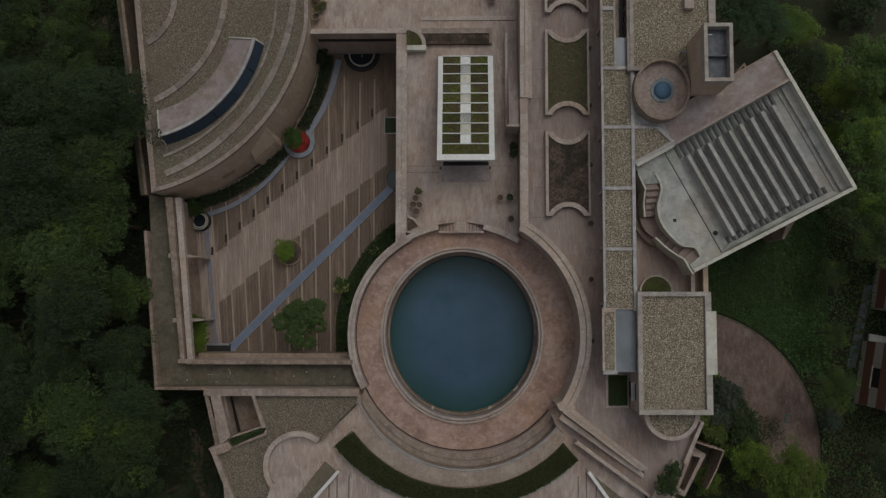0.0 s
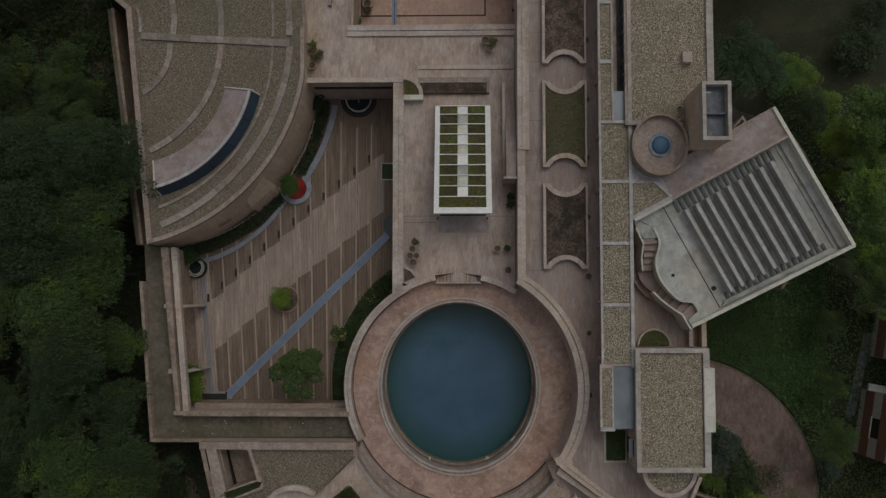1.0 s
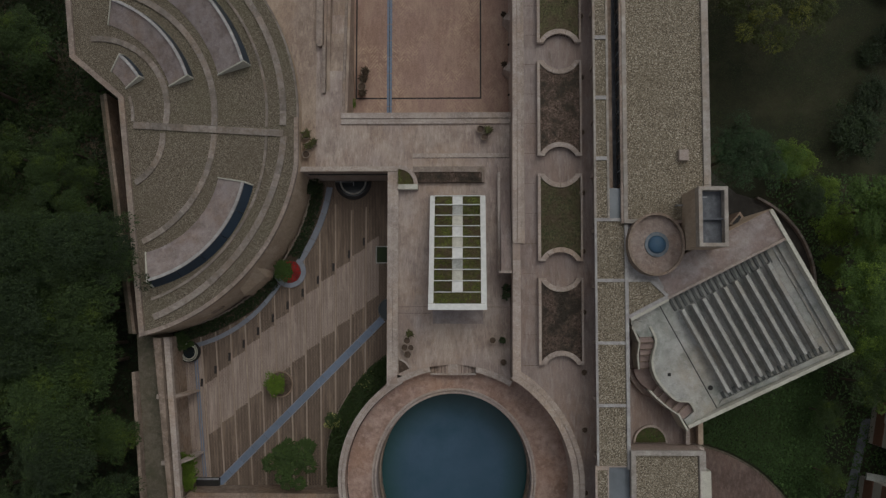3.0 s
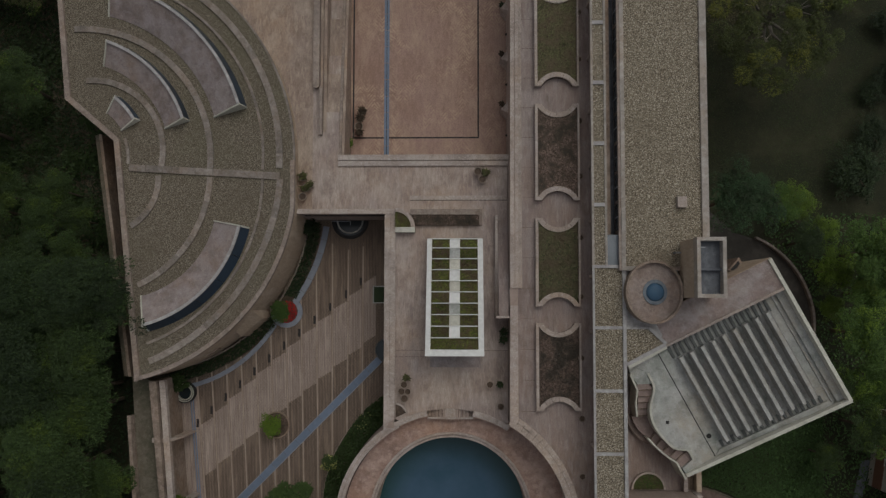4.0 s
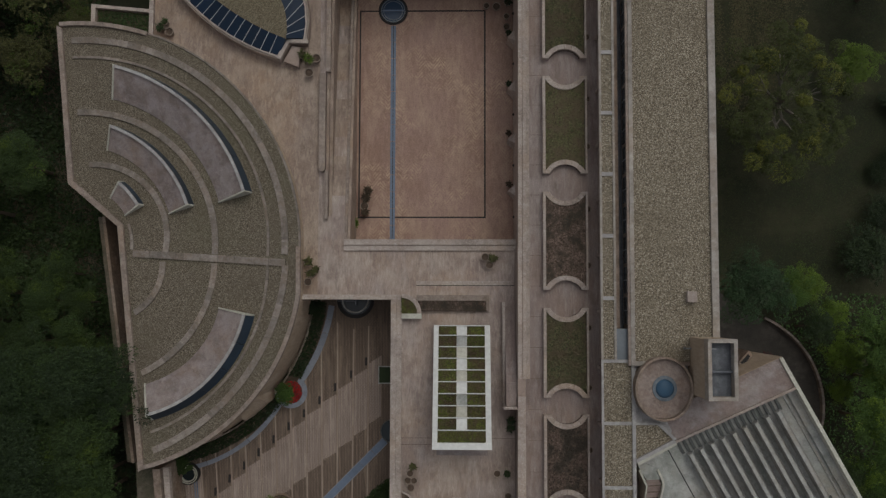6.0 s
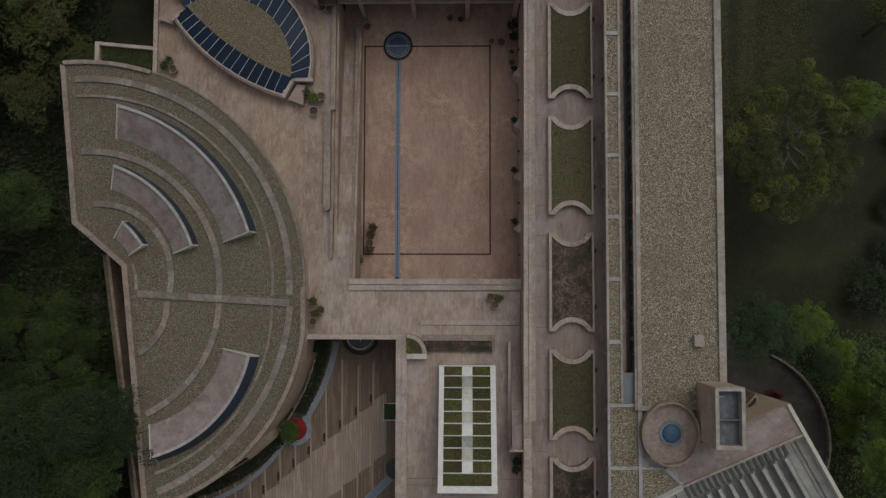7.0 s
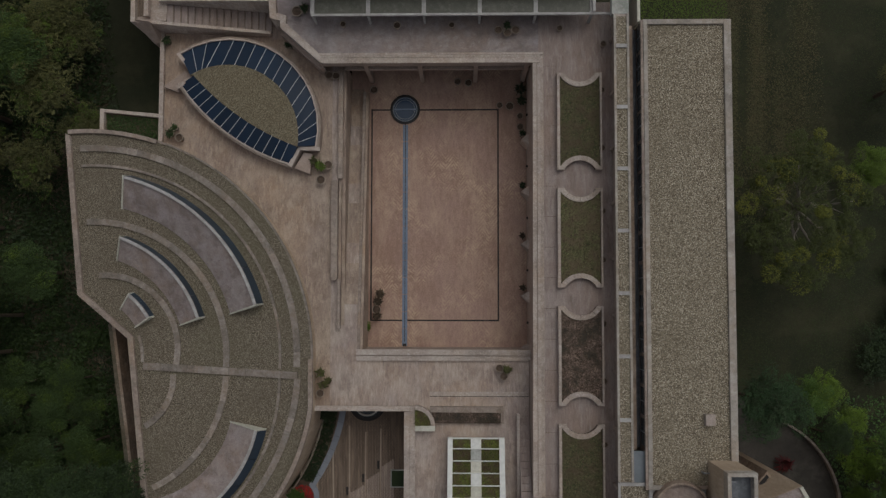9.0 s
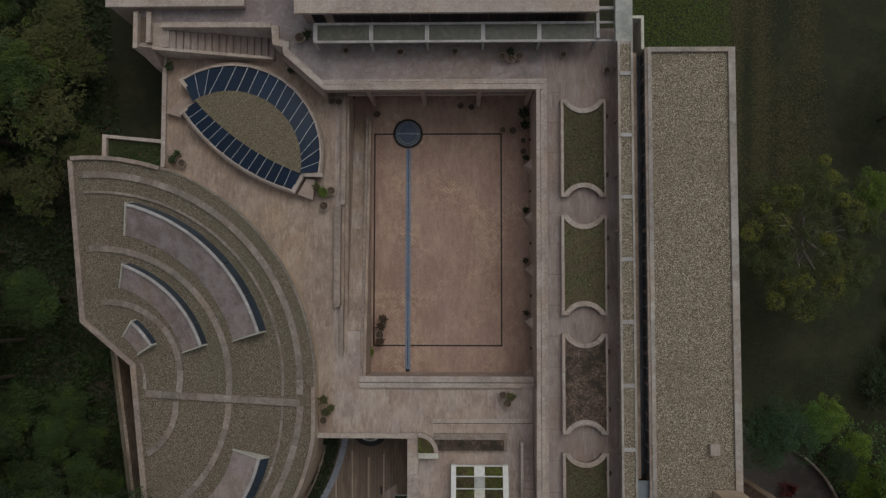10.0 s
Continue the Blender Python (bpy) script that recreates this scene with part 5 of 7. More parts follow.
for (gc, pc, inner, outer) in ((GN, PN, N_IN, N_OUT), (GS, PS, S_IN, S_OUT)):
    for i in range(len(inner) - 1):
        o0, o1 = arc(pc[0], pc[1], pc[2] - 0.24, outer[i], outer[i + 1], 1)
        q0, q1 = arc(*gc, inner[i], inner[i + 1], 1)
        glass = part("pane", Geo().prism([q0, o0, o1, q1], 1.0, [1.72, 1.2, 1.2, 1.72]), GLASS, pav, "blue glass")
        if i:
            d = Vector((o0[0] - q0[0], o0[1] - q0[1])).normalized() * 0.01
            part("glazing_bar", Geo().prism([(q0[0] - d.y, q0[1] + d.x), (q0[0] + d.y, q0[1] - d.x), (o0[0] + d.y, o0[1] - d.x), (o0[0] - d.y, o0[1] + d.x)], 1.1, [1.76, 1.76, 1.26, 1.26]), WHITE, glass)

# ---- planted canopy over the deck stair ----
can = thing("planted_canopy", "white sloping canopy frame with trays of green sedum", "canopy", at=(0.2, 13.75, DZ))


def can_z(y):
    """Height of the canopy top over the deck, rising to the south."""
    return 0.62 + (3.93 - y) * 0.375


for x0, x1 in ((-1.93, -1.6), (1.57, 1.93)):
    part("side_beam", Geo().prism([(x0, -3.59), (x1, -3.59), (x1, 3.93), (x0, 3.93)], [can_z(-3.59) - 0.5] * 2 + [0.0] * 2, [can_z(-3.59)] * 2 + [can_z(3.93)] * 2), WHITE, can)
part("end_beam", Geo().prism([(-1.94, -4.02), (1.94, -4.02), (1.94, -3.6), (-1.94, -3.6)], [can_z(-4) - 0.55] * 4, [can_z(-4.02), can_z(-4.02), can_z(-3.6), can_z(-3.6)]), WHITE, can)
for k in range(10):
    y0 = -3.58 + 0.762 * k
    y1 = min(y0 + 0.715, 3.88)
    part("cross_bar", Geo().prism([(-1.6, y1), (1.57, y1), (1.57, y1 + 0.06), (-1.6, y1 + 0.06)], [can_z(y1) - 0.3] * 4, [can_z(y1) + 0.03] * 4), WHITE, can)
    for xa, xb in ((-1.58, -0.38), (0.36, 1.55)) if k else ((-1.58, 1.55),):
        tray = part("tray", Geo().prism([(xa, y0), (xb, y0), (xb, y1), (xa, y1)], [can_z(y0) - 0.3, can_z(y0) - 0.3, can_z(y1) - 0.3, can_z(y1) - 0.3], [can_z(y0) - 0.14, can_z(y0) - 0.14, can_z(y1) - 0.14, can_z(y1) - 0.14]), SOIL, can)
        rng = random.Random(100 + k)
        g = Geo()
        for _ in range(int(420 * (xb - xa))):
            x, y = rng.uniform(xa, xb), rng.uniform(y0, y1)
            g.leaf((x, y, can_z(y) - 0.12 + rng.uniform(0, 0.1)), 0.05 * rng.uniform(0.7, 1.4), rng, 0.8)
        tagged(part("sedum", g, SEDUM, tray), kind="stuff")
    if k:
        part("middle_panel", Geo().prism([(-0.36, y0), (0.34, y0), (0.34, y1), (-0.36, y1)], [can_z(y0) - 0.3, can_z(y0) - 0.3, can_z(y1) - 0.3, can_z(y1) - 0.3], [can_z(y0) - 0.05, can_z(y0) - 0.05, can_z(y1) - 0.05, can_z(y1) - 0.05]), (PALE, WHITE, PALE, GREYCON, WHITE)[k % 5], can)
for x0, x1 in ((-1.85, -1.65), (1.65, 1.85)):
    part("side_wall", Geo().prism([(x0, -3.0), (x1, -3.0), (x1, 3.8), (x0, 3.8)], 0.0, [can_z(-3.0) - 0.4, can_z(-3.0) - 0.4, 0.2, 0.2]), WALL, can)
# near-black plates paint the darkness inside the doorway and the stair opening
part("doorway", Geo().box(-1.6, 1.6, -3.0, -2.9, 0.0, 2.2), DARK, can)
part("stair_opening_shade", Geo().box(-1.62, 1.62, -3.8, -3.0, 0.0, 0.012), DARK, can)
# the shade before the canopy, laid on the deck as a violet-grey slab
part("canopy_shade_patch", Geo().box(-1.75, 1.75, -5.0, -3.8, 0.0, 0.02), TERRACEN, can, "thin violet-grey slab painting the canopy's shade on the deck")
for x in (-1.84, 1.66):
    part("door_post", Geo().box(x, x + 0.1, -4.06, -3.96, 0.0, 0.5), DARK, can)
t = thing("quarter_planter", "quarter-round raised stone bed of grass", "planter", at=(-3.96, 18.18, DZ))
part("soil", Geo().prism([(0.0, 0.3), (1.08, 0.3), *arc(0, 0.3, 1.08, 0, 90, 10)], 0, 0.45), SOIL, t)
part("kerb", Geo().band(arc(0, 0.3, 1.36, 0, 90, 12), arc(0, 0.3, 1.08, 0, 90, 12), 0, 0.6), COPING, t)
part("front_kerb", Geo().box(0.0, 1.36, -0.05, 0.3, 0, 0.6), PALE, t)
scatter("grass", lambda x, y: math.hypot(x, y - 0.3) < 1.06, (0, 1.08, 0.3, 1.4), 0.45, 900, 0.06, SEDUM, "", "", t, 0.12, 0.8, 61)
t = thing("long_planter", "long narrow stone bed of dark withered plants", "planter", at=(-0.45, 19.0, DZ))
part("soil", Geo().box(-2.4, 2.34, -0.36, 0.38, 0, 0.3), SOIL, t)
part("kerb", Geo().box(-2.5, 2.53, 0.38, 0.76, 0, 0.42), FANCOP, t)
part("end_kerb", Geo().box(2.34, 2.53, -0.36, 0.38, 0, 0.41), FANCOP, t)
scatter("planting", lambda x, y: True, (-2.38, 2.3, -0.34, 0.36), 0.3, 1500, 0.06, DRYPLANT, "", "", t, 0.12, 0.8, 62)
t = thing("stair_to_terrace", "straight stone stair rising to the terrace beside its wall", "stair", "structure")
part("side_wall", Geo().box(2.98, 3.16, 12.35, 19.3, DZ, 1.0), COPING, t)
for k in range(12):
    part("step", Geo().box(3.16, 3.86, 19.0 - 0.46 * (k + 1), 19.0 - 0.46 * k, DZ - 0.1, DZ + 0.172 * (k + 1)), TERRACE, t)
part("landing", Geo().box(3.16, 3.86, 12.35, 13.48, DZ, TZ), TERRACE, t)
part("end_wall", Geo().box(2.98, 3.87, 12.2, 12.35, DZ, 2.85), COPING, t)
part("landing_paving", Geo().box(3.86, 4.44, 13.05, 14.2, DZ, TZ + 0.004), TERRACE, t)
t = thing("deck_step", "shallow step crossing the plaza paving", "step", "structure")
part("step", Geo().box(-3.0, 3.85, 20.45, 20.75, DZ, DZ + 0.05), COPING, t)
# thin dark strip painted as the step's shadow line; no gap is cut
part("shadow_gap", Geo().box(-3.0, 3.85, 20.41, 20.45, DZ, DZ + 0.008), LINE, t)
t = thing("quarter_planter", "small dark triangular bed beside the pool kerb", "planter", at=(-3.9, 5.3, DZ))
part("soil", Geo().prism([(0, 0), (0.75, 0.35), (0.45, 0.75), (0, 0.95)], 0, 0.12), SOIL, t)
part("kerb", Geo().band([(0, 1.05), (0.5, 0.85), (0.85, 0.35)], [(0, 0.93), (0.42, 0.75), (0.73, 0.33)], 0, 0.25), COPING, t)

# ---- east range: roofed walk and long building ----
walkr = thing("roofed_walk", "covered walk with a pebble roof in stone-framed bays", "covered walk")
part("wall", Geo().box(9.35, 10.0, 15.6, 45.6, TZ, 4.8), WALL, walkr)
part("roof_slab", Geo().box(9.06, 10.0, 15.6, 45.6, 4.8, 5.0), COPING, walkr)
part("wall", Geo().box(9.5, 11.14, -0.2, 15.5, TZ, 4.8), WALL, walkr)
part("roof_slab", Geo().box(9.06, 11.14, -0.2, 15.5, 4.8, 5.0), COPING, walkr)
for k in range(13):
    part("column", Geo().box(9.2, 9.34, 0.1 + 3.7 * k, 0.3 + 3.7 * k, TZ, 4.8), WALL, walkr)
part("roof_slab", Geo().box(8.95, 9.8, -4.2, -0.2, 4.8, 5.0), COPING, walkr)
ys = [15.55 + 3.99 * k for k in range(8)] + [45.55]
for y0, y1 in zip(ys[:-1], ys[1:]):
    part("pebble_bay", Geo().box(9.18, 9.88, y0 + 0.12, y1 - 0.12, 5.0, 5.05), GRAVEL_C, walkr)
    if y0 > 16:
        part("cross_kerb", Geo().box(9.18, 9.88, y0 - 0.12, y0 + 0.12, 5.0, 5.16), SHEETRIM, walkr)
for x0, x1 in ((9.04, 9.18), (9.88, 10.02)):
    copings(walkr, [(x0, 15.67), (x0, 45.6)], [(x1, 15.67), (x1, 45.6)], 5.0, 5.15, 4.0, "side_kerb", CAP)
ys = [-0.2, 3.69, 7.64, 11.64, 15.55]
for k, (y0, y1) in enumerate(zip(ys[:-1], ys[1:])):
    part("pebble_bay", Geo().box(9.2, 10.94, y0 + 0.1, y1 - 0.1, 5.0, 5.05), GRAVEL_C, walkr)
    part("cross_kerb", Geo().box(9.2, 10.94, y1 - 0.1, y1 + 0.1, 5.0, 5.16), SHEETRIM, walkr)
    part("side_kerb", Geo().box(9.04, 9.18, y0 + 0.1, y1 + 0.1, 5.0, 5.15), SHEETRIM, walkr)
    part("side_kerb", Geo().box(10.94, 11.16, y0 + 0.1 if k else -0.3, y1 + 0.1, 5.0, 5.2), SHEETRIM, walkr)
part("pebble_bay", Geo().box(9.05, 9.7, -4.1, -0.35, 5.0, 5.05), GRAVEL_C, walkr)
part("side_kerb", Geo().box(8.92, 9.05, -4.2, -0.1, 5.0, 5.15).box(9.05, 9.8, -0.35, -0.2, 5.0, 5.15), COPING, walkr)
part("end_kerb", Geo().box(8.92, 9.85, -4.32, -4.1, 5.0, 5.15), SHEETRIM, walkr)
part("canopy_sheet", Geo().box(9.72, 11.12, -4.2, -0.15, 4.7, 4.85), PALEGLASS, walkr, "milky blue-grey canopy sheet")
part("canopy_sheet", Geo().box(10.05, 10.75, 15.6, 17.6, 4.9, 5.02), PALEGLASS, walkr, "milky blue-grey canopy sheet")
part("pebble_corner", Geo().prism([(11.2, 9.4), (11.2, 11.55), (12.55, 11.55), (13.6, 10.55)], TZ, 5.05), GRAVEL_C, walkr)
copings(walkr, [(11.16, 9.2), (13.7, 10.5)], [(11.16, 9.42), (13.55, 10.68)], 4.0, 5.23, 3, "side_kerb", SHEETRIM)
copings(walkr, [(12.5, 11.6), (13.55, 10.6)], [(12.7, 11.68), (13.75, 10.68)], 4.0, 5.17, 3, "side_kerb", SHEETRIM)
copings(walkr, [(11.16, 11.55), (12.6, 11.55)], [(11.16, 11.7), (12.6, 11.7)], 4.0, 5.1, 3, "side_kerb", SHEETRIM)
part("flat_roof", Geo().prism([(11.16, 11.7), (12.6, 11.7), (13.4, 11.0), (14.55, 13.5), (14.55, 15.3), (11.16, 15.3)], TZ, 4.95), SHEETRIM, walkr)

longb = thing("long_building", "long flat-roofed building covered with pale pebbles", "building")
part("wall", Geo().box(10.76, 16.36, 15.3, 45.05, GROUND_Z, 5.2), WALL, longb)
part("roof", Geo().box(11.02, 16.0, 15.55, 44.8, 5.2, 5.3), GRAVEL_C, longb, "pale pebble roof")
copings(longb, [(10.7, 15.28), (10.7, 45.08)], [(10.86, 15.28), (10.86, 45.08)], 5.2, 5.46, 2.5, "parapet_stone", FANCOP)
copings(longb, [(10.87, 15.28), (10.87, 45.08)], [(11.12, 15.28), (11.12, 45.08)], 5.2, 5.52, 2.5, "parapet_stone", CAP)
copings(longb, [(16.0, 15.28), (16.0, 45.08)], [(16.44, 15.28), (16.44, 45.08)], 5.2, 5.5, 2.5, "parapet_stone", CAP)
copings(longb, [(11.13, 44.78), (15.99, 44.78)], [(11.13, 45.08), (15.99, 45.08)], 5.2, 5.5, 2.5, "parapet_stone", CAP)
copings(longb, [(11.13, 15.28), (13.6, 15.28)], [(11.13, 15.56), (13.6, 15.56)], 5.2, 5.5, 2.5, "parapet_stone", CAP)
part("roof_box", Geo().box(14.4, 14.98, 19.3, 19.98, 5.25, 5.75), COPING, longb, "small pale roof box")
part("vent_pipe", Geo().lathe(14.2, 16.4, [(0.06, 5.25), (0.06, 5.8)], 8).box(14.14, 14.55, 16.36, 16.44, 5.72, 5.8), METAL, longb)
for k in range(14):
    band = part("window_band", Geo().box(10.72, 10.75, 17.9 + 1.95 * k, 19.6 + 1.95 * k, 4.02, 5.1), WINDOW, longb)
    part("mullion", Geo().box(10.69, 10.72, 18.72 + 1.95 * k, 18.78 + 1.95 * k, 4.02, 5.1), METAL, band)

part("gap_ledge", Geo().box(10.03, 10.36, 17.6, 45.0, GROUND_Z, 4.5), GRIMY, longb)
part("gap_floor", Geo().box(10.36, 10.76, 17.6, 45.0, GROUND_Z, 3.6), TANKM, longb)

drum = thing("drum_skylight", "round rendered drum with a blue glass dome inside", "skylight", at=(12.78, 13.9, 4.9))
part("drum_wall", Geo().band(arc(0, 0, 1.8, 0, 360, 48, 2.0), arc(0, 0, 1.66, 0, 360, 48, 1.86), -2, 1.2), GRIMY, drum)
part("drum_floor", Geo().prism(arc(0, 0, 1.67, 0, 352, 44, 1.87), -2, 0.75), GRIMYPINK, drum)
part("collar", Geo().band(arc(0.1, 0, 0.76, 0, 360, 36, 0.8), arc(0.1, 0, 0.55, 0, 360, 36, 0.58), 0.75, 0.83), plain("pale_blue_collar", (0.19, 0.225, 0.255), 0.6, vary=0.7, scale=2.5), drum)
part("dome", Geo().lathe(0.1, 0, [(0.58, 0.75), (0.57, 0.87), (0.44, 0.98), (0.24, 1.03), (0.04, 1.05)], 32), glassy("dome_glass", (0.060, 0.125, 0.20), 0.4, 0.3, 0.2), drum, "blue glass dome", smooth=True)
tank = thing("tank_tower", "tall rendered tower with an open two-celled water tank", "water tank")
part("tower", Geo().box(14.6, 16.3, 13.55, 17.1, GROUND_Z, 8.6), TANWALL, tank)
part("lining", Geo().box(14.8, 16.1, 13.75, 16.9, 8.6, 8.62), TANKM, tank)
for x0, x1, y0, y1 in ((14.58, 14.8, 13.53, 17.12), (16.1, 16.32, 13.53, 17.12), (14.8, 16.1, 13.53, 13.75), (14.8, 16.1, 16.9, 17.12)):
    part("tank_wall", Geo().box(x0, x1, y0, y1, 8.5, 9.3), CAP, tank)
part("divider", Geo().box(14.8, 16.1, 15.15, 15.27, 8.6, 9.0), TANKM, tank)
part("pipe", Geo().box(14.85, 14.92, 15.3, 16.7, 8.8, 8.87).box(14.9, 15.2, 16.5, 16.56, 8.8, 8.87), METAL, tank)
hatch = part("hatch", Geo().prism([(18.06, 15.4), (18.49, 15.15), (18.98, 15.85), (18.76, 16.2)], GROUND_Z, 3.9), GRIMY, tank)
part("hatch_opening", Geo().prism([(18.2, 15.4), (18.46, 15.27), (18.82, 15.82), (18.7, 15.98)], 3.9, 3.92), DARK, hatch)

# ---- auditorium turned against the rest ----
AO, AU, AV = Vector((13.69, 10.44)), Vector((0.879, 0.477)), Vector((0.477, -0.879))


def aud(u, v):
    p = AO + AU * u + AV * v
    return (p.x, p.y)


def aud_z(u):
    """The roof rises to the north-east."""
    return 5.15 + 2.27 * max(0.0, u) / 7.8


WAVY = smooth_line([(15.49, 3.29), (15.17, 3.85), (14.25, 4.04), (13.15, 5.25), (12.8, 6.47), (13.06, 7.78), (12.69, 8.72)], 5)
audi = thing("auditorium", "turned concrete hall with a rising ribbed roof", "building")
part("wall", Geo().prism([aud(0, -2.02), aud(7.8, -2.02), aud(7.8, 7.75), aud(-2.75, 7.75), *WAVY, aud(-2.5, 0)], GROUND_Z, [aud_z(0) - 1.8, aud_z(7.8) - 1.8, aud_z(7.8) - 1.8] + [3.2] * (len(WAVY) + 2)), TANWALL, audi)
part("lower_roof", Geo().prism([aud(0, -2.05), aud(7.85, -2.05), aud(7.85, -0.05), aud(0, -0.05)], 3.6, [aud_z(0) - 0.25, aud_z(7.85) - 0.1, aud_z(7.85) - 0.1, aud_z(0) - 0.25]), PINK, audi, "faded pink rendered roof strip")
part("north_cladding", Geo().prism([aud(0, -2.09), aud(7.84, -2.09), aud(7.84, -2.055), aud(0, -2.055)], GROUND_Z, [aud_z(0) - 0.3, aud_z(7.85) - 0.15, aud_z(7.85) - 0.15, aud_z(0) - 0.3]), TANWALL, audi)
part("roof", Geo().prism([aud(0.0, 0.0), aud(7.7, 0.0), aud(7.7, 7.6), aud(0.0, 7.6)], 3.8, [aud_z(0) - 0.75, aud_z(7.7) - 0.75, aud_z(7.7) - 0.75, aud_z(0) - 0.75]), GREYCON, audi, "stained grey concrete roof")
part("platform_corner", Geo().prism([(11.25, 9.3), (12.69, 8.72), (12.86, 8.05), (11.97, 8.0), (11.55, 8.6)], TZ, 4.44), GREYCON, audi)
part("west_platform", Geo().prism([aud(0.3, 0.0), aud(0.3, 7.6), *WAVY, aud(-2.5, 0.0)], 3.0, 4.45), GREYCON, audi, "pale stained platform with a wavy edge")
part("platform_end", Geo().prism([aud(0.3, 7.65), aud(-2.75, 7.65), (14.74, 2.7), (15.43, 3.3), aud(0.3, 7.4)], 3.0, 4.44), GREYCON, audi)
part("platform_lip", Geo().band(WAVY, [(x - 0.13, y - 0.06) for x, y in WAVY], 2.6, 4.56), PALE, audi)
part("gutter_line", Geo().prism([aud(-0.6, 0.1), aud(-0.54, 0.1), aud(-0.54, 7.6), aud(-0.6, 7.6)], 4.1, 4.465), DARK, audi)
part("roof_drain", Geo().box(13.72, 13.92, 5.5, 5.7, 4.15, 4.5), DARK, audi)
part("roof_drain", Geo().lathe(*aud(-0.3, 6.3), [(0.16, 4.15), (0.16, 4.5)], 12), DARK, audi)
for (ua, va, ub, vb, za, zb, mt) in (
    (-2.75, 0.0, 0.0, 0.0, 5.15, 5.15, PALE), (7.74, -2.05, 7.74, 7.75, 7.42, 7.42, PALE), (-2.8, 7.75, 7.8, 7.75, 4.75, 7.42, PALE)):
    d = Vector(aud(ub, vb)) - Vector(aud(ua, va))
    n2 = Vector((-d.y, d.x)).normalized() * 0.11
    a, b = Vector(aud(ua, va)), Vector(aud(ub, vb))
    part("parapet", Geo().prism([tuple(a - n2), tuple(b - n2), tuple(b + n2), tuple(a + n2)], 3.6, [za, zb, zb, za]), mt, audi)
part("edge_gutter", Geo().prism([aud(6.95, 0.05), aud(7.06, 0.05), aud(7.06, 7.6), aud(6.95, 7.6)], 3.8, [aud_z(7) - 0.68] * 4), BEAMC, audi)
part("edge_gutter", Geo().prism([aud(7.2, 0.05), aud(7.62, 0.05), aud(7.62, 7.6), aud(7.2, 7.6)], 3.8, [aud_z(7.2) - 0.55, aud_z(7.62) - 0.5, aud_z(7.62) - 0.5, aud_z(7.2) - 0.55]), GREYCON, audi, "dark gutter strip stained with moss")
part("inner_kerb", Geo().prism([aud(-0.5, 7.58), aud(-0.1, 7.3), aud(6.75, 7.3), aud(7.0, 7.62)], 3.8, [4.5, 4.68, 6.65, 6.75]), GREYCON, audi)
part("ridge_kerb", Geo().prism([aud(0, -0.14), aud(7.6, -0.14), aud(7.6, 0.02), aud(0, 0.02)], 3.6, [5.12, 7.4, 7.4, 5.12]), COPING, audi)
for k in range(9):
    u = 0.34 + 0.71 * k
    v0, v1 = 1.0 - 0.02 * k, 6.95 - 0.02 * k
    z = aud_z(u)
    part("roof_beam", Geo().prism([aud(u, v0), aud(u + 0.22, v0), aud(u + 0.22, v1), aud(u, v1)], z - 0.9, z), BEAMC, audi)
    part("clerestory", Geo().prism([aud(u + 0.2, v0), aud(u + 0.42, v0), aud(u + 0.42, v1), aud(u + 0.2, v1)], z - 0.8, [z - 0.2, z - 0.45, z - 0.45, z - 0.2]), TROUGH, audi)
for k in range(18):
    u = 0.1 + 0.37 * k
    for v0, v1 in ((0.12, 0.95), (6.85, 7.28)):
        part("rafter", Geo().prism([aud(u, v0), aud(u + 0.18, v0), aud(u + 0.18, v1), aud(u, v1)], aud_z(u) - 0.8, aud_z(u) - 0.62), RAFTER, audi)
part("side_buttress", Geo().prism([(22.6, 5.9), (22.85, 4.9), (23.05, 4.8), (23.5, 5.5), (23.2, 6.1)], GROUND_Z, [0.6, -1.2, -1.4, -1.4, 0.6]), GRIMY, audi)

t = thing("curved_stair", "curved double stair of reddish steps between pale walls", "stair", "structure")
FLIGHTS = (
    (4.35, -0.15, [[(11.93, 8.02), (12.69, 8.09)], [(12.02, 7.57), (12.97, 7.65)], [(12.05, 7.16), (13.0, 7.2)], [(12.04, 6.74), (12.95, 6.82)], [(12.06, 6.33), (13.0, 6.4)], [(12.12, 5.87), (13.2, 5.99)]]),
    (3.6, 0.15, [[(12.87, 4.42), (13.47, 5.15)], [(13.2, 4.05), (13.86, 4.78)], [(13.59, 3.68), (14.29, 4.37)], [(13.99, 3.39), (14.72, 4.07)], [(14.38, 3.16), (15.11, 3.81)], [(14.74, 2.72), (15.43, 3.3)]]))
for z, rise, flight in FLIGHTS:
    for k, ((o0, i0), (o1, i1)) in enumerate(zip(flight[:-1], flight[1:])):
        tread = part("step", Geo().prism([i0, o0, o1, i1], TZ - 0.2, z), STEPS, t)
        if rise < 0:
            o0, i0 = o1, i1
        d = (Vector((o1[0], o1[1])) - Vector(flight[k][0])).normalized() * (0.07 if rise > 0 else -0.07)
        part("nosing", Geo().prism([o0, i0, (i0[0] + d.x, i0[1] + d.y), (o0[0] + d.x, o0[1] + d.y)], z, z + 0.015), BRICKD, tread)
        z += rise
LANDING = [(12.12, 5.85), (11.75, 5.85), (11.89, 5.38), (12.18, 4.94), (12.54, 4.65), (12.9, 4.4)]
part("landing", Geo().prism([*LANDING, (13.5, 5.1), (13.2, 6.0)], TZ - 0.2, 3.45), STEPS, t)
